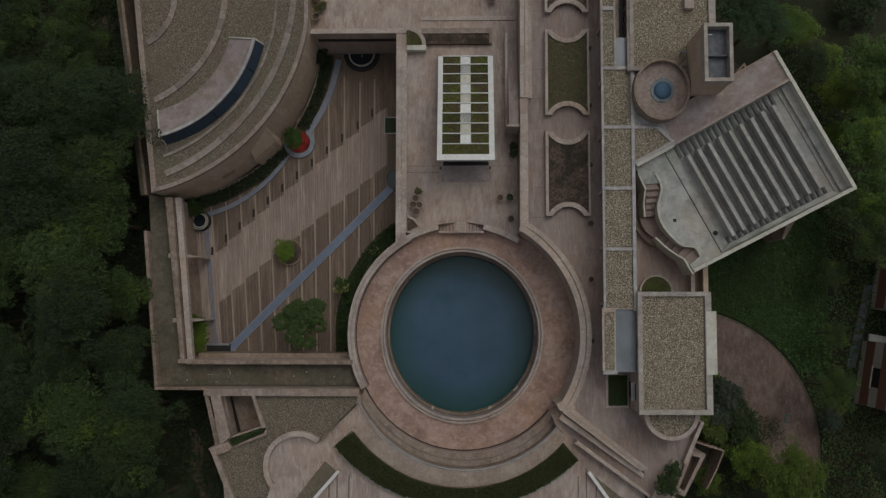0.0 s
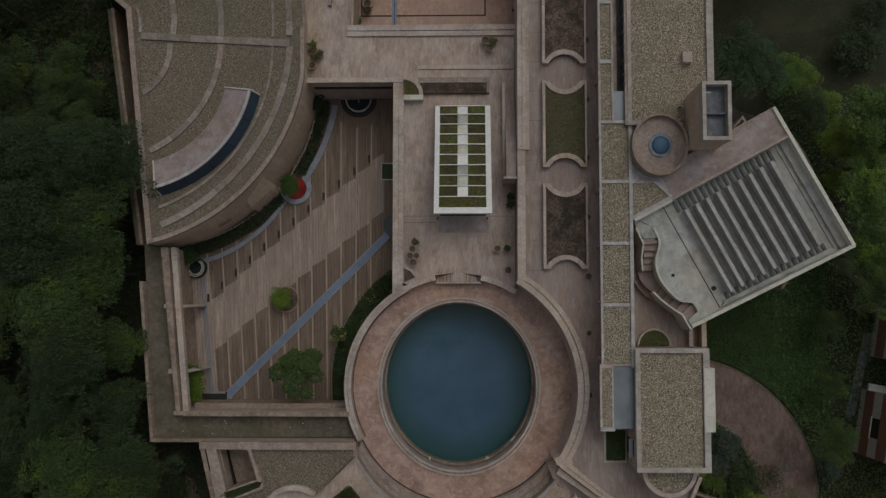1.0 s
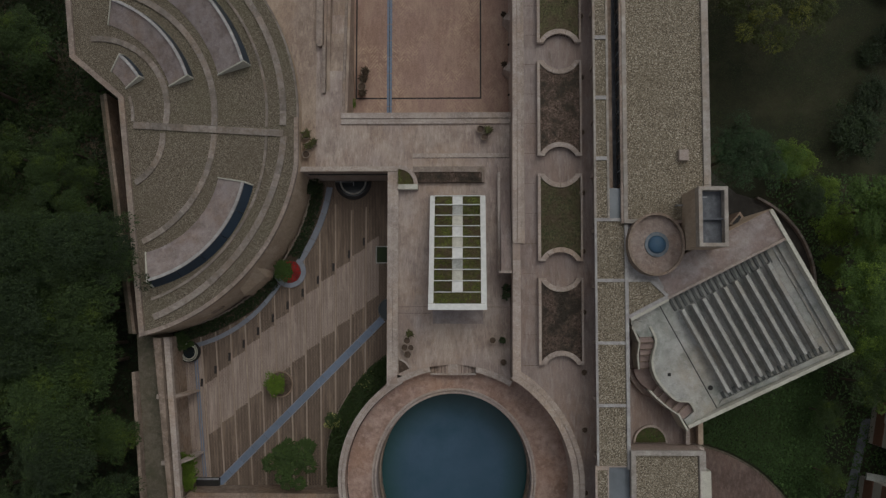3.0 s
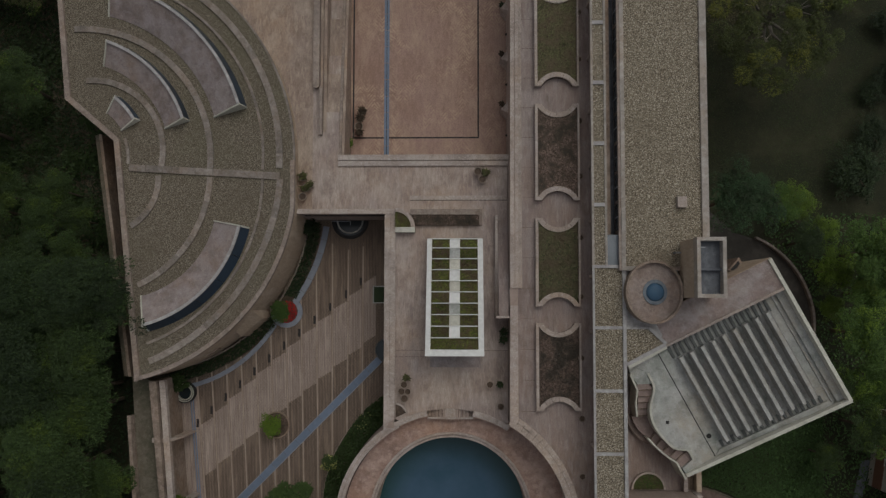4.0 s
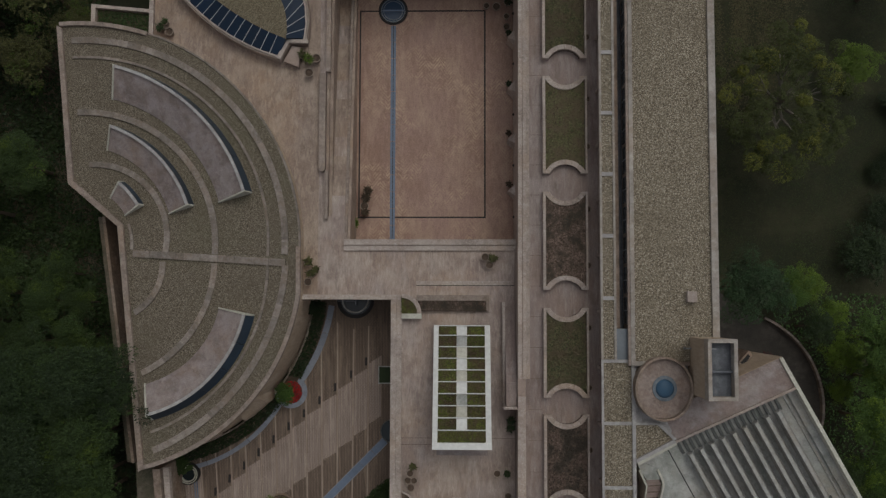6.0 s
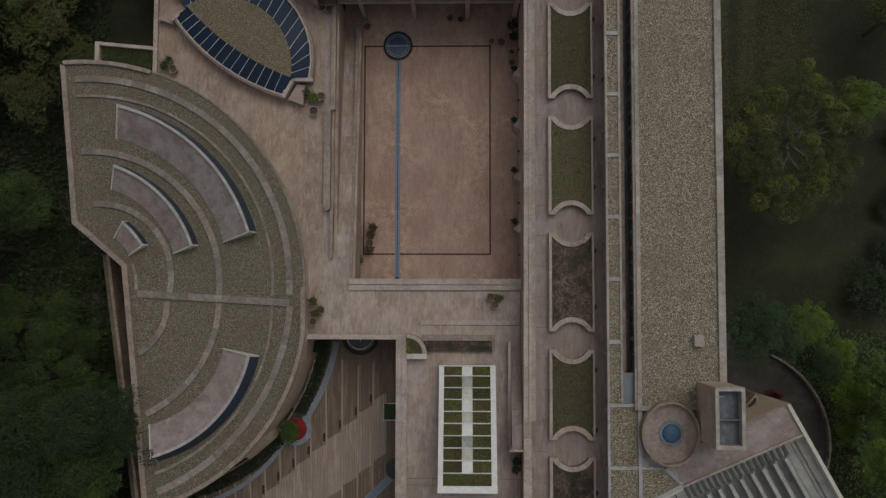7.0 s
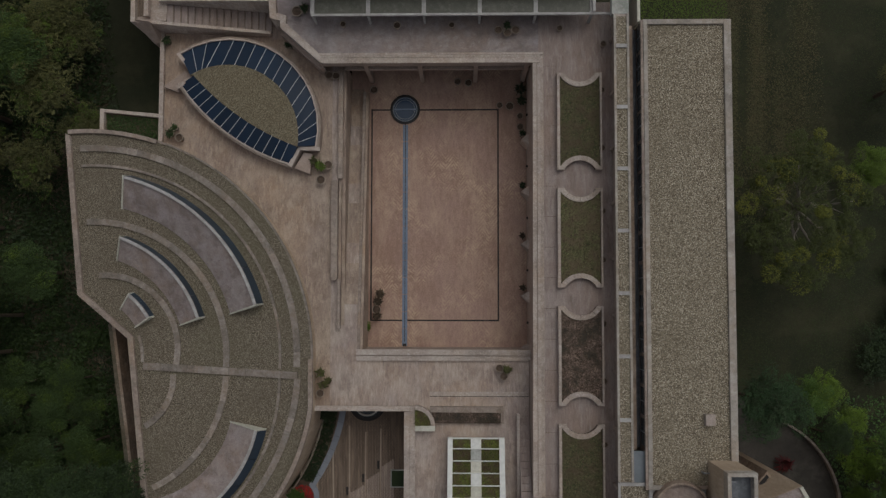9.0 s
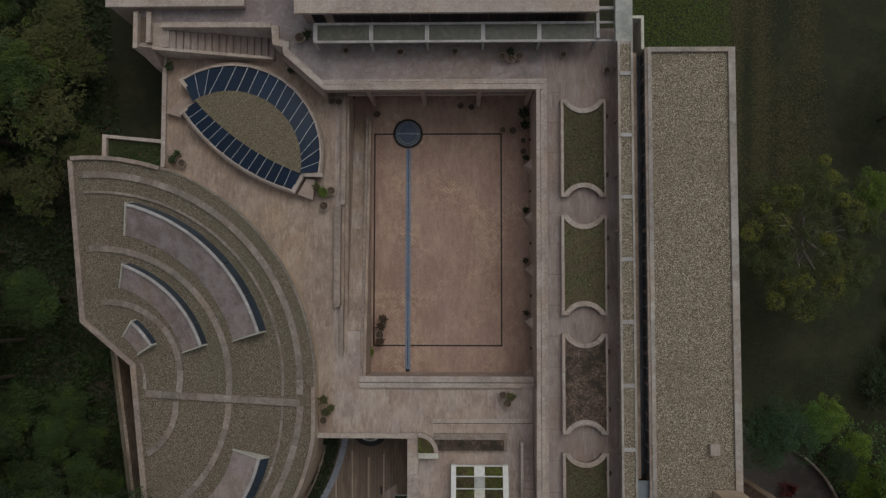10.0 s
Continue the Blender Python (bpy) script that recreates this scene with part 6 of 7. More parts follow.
part("foot_step", Geo().prism([(12.0, 5.85), (11.55, 5.8), (11.66, 5.12), (11.95, 4.68), (12.38, 4.21), (12.9, 3.95), (13.0, 4.3)], TZ - 0.2, 2.85), TERRACE, t)
part("foot_joint", Geo().band([(11.55, 5.8), (11.66, 5.12), (11.95, 4.68), (12.38, 4.21), (12.9, 3.95)], [(11.6, 5.8), (11.71, 5.14), (11.99, 4.72), (12.41, 4.26), (12.92, 4.01)], 2.8, 2.862), BRICKD, t)
UPPER_RAIL = [(11.5, 8.7, 4.75), (11.97, 7.69, 4.65), (11.92, 6.82, 4.3), (12.05, 5.92, 3.95)]
LOWER_RAIL = [(12.72, 4.55, 3.95), (13.11, 4.12, 4.15), (13.5, 3.75, 4.3), (13.99, 3.36, 4.5), (14.42, 3.1, 4.6), (14.67, 2.58, 4.7), (14.94, 2.1, 4.75)]
for rail in (UPPER_RAIL, LOWER_RAIL):
    for (ax, ay, az), (bx, by, bz) in zip(rail[:-1], rail[1:]):
        part("outer_wall", Geo().prism([(ax, ay), (ax - 0.1, ay - 0.06), (bx - 0.1, by - 0.06), (bx, by)], TZ - 0.3, [az, az, bz, bz]), PALE, t)
t = thing("half_round_bed", "half-round grass bed against the gatehouse", "bed", at=(12.95, 1.0, TZ))
part("soil", Geo().prism(arc(0, 0, 1.0, 0, 180, 16), 0, 0.2), SOIL, t)
part("kerb", Geo().band(arc(0, 0, 1.12, 0, 180, 16), arc(0, 0, 1.0, 0, 180, 16), 0, 0.3), COPING, t)
scatter("grass", lambda x, y: math.hypot(x, y) < 0.98 and y > 0, (-1, 1, 0, 1), 0.2, 800, 0.06, GRASS, "", "", t, 0.1, 0.8, 71)

# ---- gatehouse ----
gate = thing("gatehouse", "square gatehouse with a pebble roof and half-round porch", "building")
part("wall", Geo().box(11.15, 15.7, -6.77, 0.88, GROUND_Z, 5.3), WALL, gate)
part("roof", Geo().box(11.4, 15.3, -6.5, 0.65, 5.3, 5.4), GRAVEL_C, gate, "pale pebble roof")
copings(gate, [(11.1, 0.64), (15.75, 0.64)], [(11.1, 0.93), (15.75, 0.93)], 5.25, 5.6, 1.5, "parapet_stone", CAP)
copings(gate, [(11.1, -6.82), (15.75, -6.82)], [(11.1, -6.5), (15.75, -6.5)], 5.25, 5.6, 1.5, "parapet_stone", CAP)
copings(gate, [(11.1, -6.5), (11.1, 0.64)], [(11.4, -6.5), (11.4, 0.64)], 5.25, 5.6, 1.5, "parapet_stone", CAP)
copings(gate, [(15.35, -6.5), (15.35, 0.64)], [(15.75, -6.5), (15.75, 0.64)], 5.25, 5.6, 1.5, "parapet_stone", CAP)
copings(gate, [(15.4, -4.3), (15.4, -0.3)], [(16.05, -4.3), (16.05, -0.3)], 4.2, 5.62, 1.0, "gate_slab", PALE)
part("side_wall", Geo().box(15.75, 16.1, -6.2, 0.9, GROUND_Z, 4.0), COPING, gate)
part("slot_wall", Geo().box(15.16, 15.42, 0.94, 2.5, TZ, 3.1), COPING, gate)
part("slot_floor", Geo().box(15.42, 15.98, 0.94, 3.4, TZ, TZ + 0.02), BRICKD, gate)
part("slot_wall", Geo().box(15.98, 16.3, 0.94, 4.0, GROUND_Z, 3.1), TANWALL, gate)
part("porch", Geo().prism(arc(13.4, -6.77, 1.72, 180, 360, 28), TZ, 4.35), WALL, gate)
part("porch_roof", Geo().prism(arc(13.4, -6.8, 1.48, 180, 360, 28), 4.35, 4.42), GRAVEL_C, gate)
part("porch_kerb", Geo().band(arc(13.4, -6.82, 1.77, 180, 360, 28), arc(13.4, -6.82, 1.5, 180, 360, 28), 4.3, 4.55), COPING, gate)
part("door", Geo().box(11.1, 11.14, -6.0, -5.0, TZ, 4.5), DARK, gate)
part("awning", Geo().box(10.85, 11.15, -6.1, -4.9, 4.3, 4.36), METAL, gate)
t = thing("grass_bed", "rectangular clipped grass bed beside the gatehouse", "bed", at=(10.3, -5.6, TZ))
part("kerb", Geo().box(-0.75, 0.75, -1.15, 1.1, 0, 0.12), COPING, t)
part("soil", Geo().box(-0.6, 0.62, -0.98, 1.0, 0.1, 0.2), SOIL, t)
scatter("grass", lambda x, y: True, (-0.6, 0.62, -0.98, 1.0), 0.2, 2600, 0.06, LEAF["mid"], "", "", t, 0.08, 0.8, 72)
w = thing("wall_terrace_edge", "stone edge wall of the gate terrace", "wall", "structure")
copings(w, [(15.9, -7.6), (14.75, -10.3)], [(15.65, -7.6), (14.45, -10.3)], GROUND_Z, 3.0, 1.2)
copings(w, [(14.0, -10.2), (12.5, -12.8)], [(13.8, -10.1), (12.3, -12.7)], TZ - 0.5, 2.9, 1.2)
t = thing("corner_planter", "narrow stone planter with dry red soil", "planter")
copings(t, [(14.96, -9.59), (16.07, -9.77), (14.62, -12.53), (13.98, -12.26), (14.96, -9.59)], [(15.14, -9.87), (15.7, -9.98), (14.6, -12.15), (14.26, -11.95), (15.14, -9.87)], GROUND_Z, 2.6, 3.0, "kerb", FANCOP)
part("soil", Geo().prism([(15.1, -9.8), (15.75, -9.95), (14.6, -12.2), (14.2, -12.0)], GROUND_Z, 1.7), BRICKD, t)
w = thing("wall_low_court", "thin low wall round a damp yard below the terrace", "wall", "structure")
copings(w, [(16.3, -9.5), (18.55, -10.2), (17.99, -11.55), (17.27, -12.9)], [(16.3, -9.6), (18.42, -10.26), (17.89, -11.52), (17.17, -12.87)], GROUND_Z, -1.5, 1.5, material=GRIMY)
part("yard_floor", Geo().prism([(16.0, -9.6), (18.35, -10.3), (17.1, -12.9), (15.0, -12.9)], GROUND_Z, -3.8), MOSSY, w)

# ---- north range ----
nr = thing("north_range", "long building with a windowed front behind a glazed pergola", "building")
part("wall", Geo().box(-11.6, 7.5, 47.8, 56, GROUND_Z, 5.3), WALL, nr)
part("roof_edge", Geo().box(-11.86, 7.8, 47.4, 56, 5.3, 5.6), COPING, nr)
part("wall", Geo().box(-25.0, -15.8, 48.8, 56, GROUND_Z, 3.1), WALL, nr)
part("roof_edge", Geo().box(-25.15, -15.7, 48.7, 56, 3.1, 3.35), COPING, nr)
part("door", Geo().box(-11.0, -10.2, 47.76, 47.8, TZ, 4.6), DARK, nr)
for k in range(13):
    x = -9.6 + 1.3 * k
    win = part("window", Geo().box(x, x + 1.24, 47.74, 47.8, 2.6, 5.1), DIMWIN, nr)
    part("mullion", Geo().box(x + 0.6, x + 0.64, 47.71, 47.74, 2.6, 5.1), FORE, win)
per = thing("pergola", "long pale pergola with grey glass panels before the front", "pergola")
for y0, y1 in ((45.85, 46.0), (47.05, 47.2)):
    part("rail", Geo().box(-10.8, 9.1, y0, y1, 4.08, 4.25), SHEETRIM, per)
for k in range(6):
    x = -10.7 + 3.7 * k
    part("cross_beam", Geo().box(x - 0.13, x + 0.13, 46.0, 47.05, 4.06, 4.23), SHEETRIM, per)
    part("post", Geo().box(x - 0.08, x + 0.08, 45.85, 46.0, TZ, 4.08), SHEETRIM, per)
    if k < 5:
        part("glass_panel", Geo().box(x + 0.14, x + 3.56, 46.02, 47.03, 4.1, 4.14), MOSSGLASS, per, "mossy grey glass panel")
part("corner_frame", Geo().box(7.8, 8.0, 46.0, 48.2, 4.3, 4.5).box(8.0, 9.0, 47.9, 48.1, 4.3, 4.5), SHEETRIM, per)
part("corner_panel", Geo().box(8.95, 10.05, 45.62, 48.5, 4.4, 5.0), GREYCON, per, "blue-grey corner panel")
w = thing("frame_post", "pale concrete frame beside the covered walk", "frame", "structure")
part("frame", Geo().box(10.6, 10.78, 45.1, 47.3, 2.0, 5.0).box(10.06, 10.6, 47.12, 47.3, 2.0, 5.0), PALE, w)

# north stair and its stepped parapet
w = thing("wall_north_parapet", "stepped stone parapet bending round the stair head", "wall", "structure")
copings(w, [(-10.3, 43.04), (-13.1, 45.5), (-13.15, 46.0), (-13.85, 46.2), (-13.95, 47.5)], [(-10.5, 43.76), (-12.75, 45.85), (-12.72, 46.35), (-13.4, 46.55), (-13.45, 47.5)], DZ, 2.9, 3.0)
copings(w, [(-13.95, 47.35), (-21.5, 47.4)], [(-13.95, 47.7), (-21.5, 47.75)], DZ, 2.95, 1.2)
part("lower_course", Geo().band([(-10.5, 42.9), (-13.3, 45.35)], [(-10.3, 43.1), (-13.1, 45.55)], DZ, 1.9), WALL, w)
t = thing("north_stair", "flight of stone steps between parapet walls", "stair", "structure")
for k in range(15):
    x = -21.1 + 0.46 * k
    part("step", Geo().box(x, x + 0.45, 46.14 - 0.018 * k, 47.36, DZ - 0.2, TZ - 0.13 * (k + 1)), TERRACE, t)
    part("nosing", Geo().box(x + 0.4, x + 0.46, 46.15 - 0.018 * k, 47.35, TZ - 0.13 * (k + 1), TZ - 0.13 * (k + 1) + 0.012), BRICKD, t)
part("side_wall", Geo().prism([(-23.3, 46.24), (-23.3, 46.04), (-14.2, 45.68), (-14.2, 45.88)], DZ - 0.5, [2.75, 2.75, 1.0, 1.0]), COPING, t)
part("landing", Geo().box(-23.3, -21.1, 46.2, 47.9, GROUND_Z, TZ + 0.004), COPING, t)
part("stair_foot", Geo().box(-14.3, -13.3, 45.5, 47.4, GROUND_Z, DZ + 0.006), DECK, t)
part("well", Geo().box(-23.1, -22.5, 46.5, 48.3, TZ, TZ + 0.02), BRICKD, t)
part("well_kerb", Geo().box(-23.4, -23.1, 46.0, 48.5, GROUND_Z, 2.9).box(-22.5, -22.2, 46.4, 48.5, TZ, 2.9), COPING, t)
part("corner_wall", Geo().prism([(-23.4, 46.2), (-22.1, 46.0), (-22.1, 45.2), (-22.6, 45.2)], GROUND_Z, [2.85, 2.85, 0.6, 0.6]), WALL, t)

# ---- driveway, forecourt wall and the neighbour ----
solid("road", Geo().band([*arc(16.3, -10.5, 10.2, 92, -20, 30)], [*arc(16.3, -10.5, 5.9, 92, -20, 30)], GROUND_Z, GROUND_Z + 0.06), ROADM, "curving red-brown driveway, scuffed and stained, tree shade in its colour", "driveway")
w = thing("kerb", "worn kerb along the driveway", "kerb", "structure")
part("kerb_line", Geo().band(arc(16.3, -10.5, 10.34, 90, -20, 30), arc(16.3, -10.5, 10.22, 90, -20, 30), GROUND_Z, GROUND_Z + 0.09), MOSSY, w)
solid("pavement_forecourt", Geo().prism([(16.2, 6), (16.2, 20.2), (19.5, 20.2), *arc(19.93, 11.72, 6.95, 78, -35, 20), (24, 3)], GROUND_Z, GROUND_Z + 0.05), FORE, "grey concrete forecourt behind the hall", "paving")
w = thing("wall_forecourt", "low curved stone wall round the forecourt", "wall", "structure")
copings(w, arc(19.93, 11.72, 7.15, 66, -35, 20), arc(19.93, 11.72, 6.98, 66, -35, 20), GROUND_Z, -4.5, 1.5, material=BANDST)
t = thing("manhole_cover", "square green-painted manhole frame in the driveway", "manhole", at=(24.3, -8.4, GROUND_Z + 0.06))
part("frame", Geo().box(-0.3, 0.3, -0.32, 0.32, 0, 0.02), plain("green_paint", (0.06, 0.11, 0.09), 0.6), t)
part("plate", Geo().box(-0.22, 0.22, -0.24, 0.24, 0.02, 0.03), ROADM, t)
house = thing("house", "cream house with orange bands seen beyond the trees", "house", at=(29.22, -7.19, GROUND_Z))
house.rotation_euler = (0, 0, -0.1753)
for y0, y1, x0 in ((0.0, 4.70, 0.0), (7.19, 12.85, 0.19)):
    part("wall", Geo().box(x0, x0 + 9, y0, y1, 0, 6.2), CREAM, house)
    for z0, z1 in ((0.9, 2.2), (3.5, 4.8)):
        part("orange_band", Geo().box(x0 - 0.05, x0, y0 + 0.02, y1 - 0.02, z0, z1), ORANGE, house)
    part("roof", Geo().box(x0 - 0.3, x0 + 9.2, y0 - 0.2, y1 + 0.3, 6.2, 6.45), GREYCON, house)
    ym = y0 + (y1 - y0) * 0.45
    win = part("window", Geo().box(x0 - 0.03, x0, ym - 0.7, ym + 0.7, 2.35, 3.4), DARK, house)
    part("sill", Geo().box(x0 - 0.12, x0 - 0.03, ym - 0.8, ym + 0.8, 2.27, 2.35), PALE, win)
part("canopy_slab", Geo().box(-0.5, 5.0, 4.70, 5.20, 1.9, 2.1), GREYCON, house)
scatter("weeds", lambda x, y: True, (27.2, 34.0, -15.0, -7.2), GROUND_Z, 2600, 0.11, DRYGRASS, "withered weeds on bare ground below the house", "weeds", None, 0.15, 0.7, 90)
solid("pavement_side_path", Geo().prism([(28.75, -4.75), (29.47, -4.54), (30.98, 1.61), (30.34, 1.61)], GROUND_Z, GROUND_Z + 0.05), TANKM, "blue-grey concrete path beside the house", "path")

# ---- pots ----


def spray(g, p, d, length, width, drop):
    """One long leaf spray from p along the flat direction d, arched, with its tip hanging."""
    k = len(g.v)
    x, y, z = p
    sx, sy = -d[1] * width, d[0] * width
    mx, my, mz = x + d[0] * length * 0.5, y + d[1] * length * 0.5, z + length * 0.12
    g.v += [(x, y, z), (mx + sx, my + sy, mz - width * 0.3), (x + d[0] * length, y + d[1] * length, z - drop * length), (mx - sx, my - sy, mz - width * 0.3)]
    g.f += [(k, k + 3, k + 2, k + 1)]


def pot(x, y, z, r, h, label, planted=None, seed=0):
    t = thing("plant_pot", label, "plant pot", group="clay pots", at=(x, y, z))
    vessel = part("pot", Geo().lathe(0, 0, [(r * 0.7, 0), (r * 0.95, h * 0.75), (r * 1.06, h * 0.82), (r * 1.06, h), (r * 0.9, h), (r * 0.88, h * 0.6)], 16), TERRA, t)
    part("rim", Geo().band(arc(0, 0, r * 1.08, 0, 360, 16), arc(0, 0, r * 0.94, 0, 360, 16), h * 0.9, h * 1.04), TERRA, vessel)
    part("soil", Geo().lathe(0, 0, [(r * 0.88, h * 0.6), (r * 0.88, h * 0.78)], 14), SOIL, vessel)
    if planted:
        rng = random.Random(seed)
        g = Geo()
        for _ in range(34):
            a, d = rng.uniform(0, math.tau), rng.random() * r * 0.4
            spray(g, (d * math.cos(a), d * math.sin(a), h + rng.uniform(0.05, r)), (math.cos(a), math.sin(a)), r * rng.uniform(0.6, 1.5), rng.uniform(0.03, 0.055), rng.uniform(-0.2, 0.7))
        part("plant", g, LEAF[planted], t)
    return t


BARE, LEAFY = "round clay pot of dark soil on the paving", "round clay pot with a small leafy plant"
for i, (x, y, r, p) in enumerate(((-10.5, 22.05, 0.3, "olive"), (-10.3, 21.25, 0.28, "olive"), (-9.95, 21.5, 0.22, "olive"), (-10.5, 20.65, 0.26, None), (1.8, 22.4, 0.26, None), (2.35, 22.3, 0.26, "olive"), (2.1, 21.85, 0.26, None),
        (-3.14, 8.06, 0.24, "olive"), (-3.33, 7.58, 0.24, None), (-3.49, 7.11, 0.24, None), (-3.06, 7.1, 0.22, None), (-3.29, 6.63, 0.26, None),
        (2.61, 7.61, 0.24, None), (3.28, 7.65, 0.22, "mid"), (3.35, 6.1, 0.22, None), (3.5, 10.68, 0.26, "deep"), (3.55, 11.24, 0.24, "deep"))):
    pot(x, y, DZ, r, 0.5, LEAFY if p else BARE, p, 200 + i)
for i, (x, y, r, p) in enumerate(((-21.25, 38.7, 0.28, "mid"), (-20.6, 38.4, 0.28, None), (-20.9, 39.1, 0.2, "mid"), (-11.1, 36.7, 0.28, "olive"), (-10.6, 36.35, 0.3, "bright"), (-10.1, 36.45, 0.3, None), (-10.6, 35.4, 0.3, None), (-18.9, 43.6, 0.28, "deep"), (-10.1, 42.8, 0.26, None), (-9.6, 42.75, 0.26, None), (-12.9, 45.0, 0.26, "deep"), (-21.6, 45.3, 0.26, "deep"))):
    pot(x, y, DZ, r, 0.55, LEAFY if p else BARE, p, 230 + i)
for i, (x, y, r, p) in enumerate(((-7.0, 26.35, 0.3, None), (-6.9, 26.95, 0.28, "brown"), (-6.75, 27.5, 0.3, "brown"), (-6.95, 25.9, 0.26, "brown"), (-1.1, 43.2, 0.24, None), (-0.3, 43.1, 0.26, None), (2.0, 41.4, 0.22, None), (2.75, 41.35, 0.3, None), (3.5, 42.6, 0.35, "deep"), (3.6, 41.7, 0.3, "deep"), (3.5, 40.6, 0.22, None), (3.5, 39.8, 0.22, None), (-7.3, 42.6, 0.28, None), (3.66, 39.3, 0.2, "deep"), (3.66, 35.45, 0.2, "deep"), (3.66, 31.75, 0.2, "brown"), (3.66, 27.95, 0.2, "brown"))):
    pot(x, y, UZ, r, 0.5, LEAFY if p else BARE, p, 260 + i)
for i, (x, y, r, p) in enumerate(((-8.85, 45.75, 0.2, None), (-5.17, 45.65, 0.24, None), (-1.47, 45.65, 0.2, None), (1.69, 45.3, 0.26, None), (2.26, 45.55, 0.22, "deep"), (2.3, 45.1, 0.26, None), (2.85, 45.3, 0.26, None), (5.82, 45.4, 0.2, None), (8.75, 44.3, 0.2, None), (-12.0, 46.65, 0.34, None), (-11.5, 46.85, 0.28, "deep"))):
    pot(x, y, TZ, r, 0.5, LEAFY if p else BARE, p, 290 + i)
for i, y in enumerate((41.2, 37.25, 33.0, 29.75, 25.5, 21.73, 17.6, 13.65, 9.57, 5.58, 1.8, -2.3)):
    pot(8.62, y, TZ, 0.2, 0.42, "small dark clay pot beside the covered walk", None, 320 + i)
t = thing("stone_ring", "dark round well kerb with pale double rim", "well kerb", at=(-20.05, 6.5, CZ))
part("outer_ring", Geo().band(arc(0, 0, 0.78, 0, 360, 30), arc(0, 0, 0.7, 0, 360, 30), 0, 0.5), DARK, t)
part("middle_ring", Geo().band(arc(0, 0, 0.7, 0, 360, 30), arc(0, 0, 0.64, 0, 360, 30), 0, 0.52), PALE, t)
part("bed", Geo().lathe(0, 0, [(0.64, 0), (0.64, 0.3)], 24), DARK, t)
part("inner_ring", Geo().band(arc(0, 0, 0.56, 0, 360, 30), arc(0, 0, 0.49, 0, 360, 30), 0, 0.55), PALE, t)
part("dark_water", Geo().lathe(0, 0, [(0.49, 0.3), (0.49, 0.34)], 24), DARKWATER, t)
t = thing("tree_ring", "round stone kerb with bare soil round a bush", "tree pit", at=(-13.2, 4.1, CZ))
part("kerb", Geo().band(arc(0, 0, 1.0, 0, 360, 30), arc(0, 0, 0.9, 0, 360, 30), 0, 0.2), GRIMY, t)
part("soil", Geo().lathe(0, 0, [(0.9, 0), (0.9, 0.12)], 24), SOIL, t)
scatter("weeds", lambda x, y: math.hypot(x, y) < 0.85, (-0.9, 0.9, -0.9, 0.9), 0.12, 420, 0.06, DRYPLANT, "", "", t, 0.12, 0.8, 46)


# ---- trees and shrubs ----
def clump(g, rng, c, cr, per, leaf, tall=0.8):
    """A tuft: sprays set over a small dome, each pointing outwards and down."""
    for _ in range(per):
        a = rng.uniform(0, math.tau)
        e = math.asin(min(1.0, rng.uniform(-0.15, 1.0)))
        q = rng.uniform(0.7, 1.08)
        d = (math.cos(a), math.sin(a))
        p = (c[0] + d[0] * cr * q * math.cos(e), c[1] + d[1] * cr * q * math.cos(e), c[2] + cr * tall * q * math.sin(e))
        b = a + rng.uniform(-0.9, 0.9)
        spray(g, p, (math.cos(b), math.sin(b)), leaf * rng.uniform(0.8, 1.9), leaf * rng.uniform(0.16, 0.32), rng.uniform(-0.25, 0.9))


def crown_mesh(rng, r, h, clumps, per, leaf, gaps=0.0, share=0.0, big=(0.14, 0.27), core=160, even=False):
    """Two meshes of tufts, which together make an uneven dome; share: how many tufts go into the second."""
    out = (Geo(), Geo())
    for c in range(clumps):
        a = rng.uniform(0, math.tau)
        e = math.asin(rng.uniform(0.0, 1.0))
        d = rng.uniform(0.42, 1.08)
        lump = 0.82 + 0.75 * noise.noise(Vector((math.cos(a) * 1.6, math.sin(a) * 1.6, e * 1.5 + r)))
        if rng.random() < gaps:
            continue
        if even:
            q = rng.random() ** 0.5 * r * (0.75 + 0.25 * lump)
            p = (q * math.cos(a), q * math.sin(a), h * (rng.uniform(0.5, 1.0) - 0.45 * q / r))
        else:
            p = (d * lump * r * math.cos(a) * math.cos(e), d * lump * r * math.sin(a) * math.cos(e), d * lump * h * math.sin(e))
        clump(out[int(rng.random() < share)], rng, p, r * rng.uniform(*big), per, leaf, rng.uniform(0.7, 1.7))
    for _ in range(core):
        a, q, z = rng.uniform(0, math.tau), rng.random() ** 0.5 * 0.72 * r, rng.uniform(0, 0.45) * h
        b = rng.uniform(0, math.tau)
        spray(out[0], (q * math.cos(a), q * math.sin(a), z), (math.cos(b), math.sin(b)), leaf * 3.2, leaf * 0.9, rng.uniform(-0.2, 0.5))
    return out


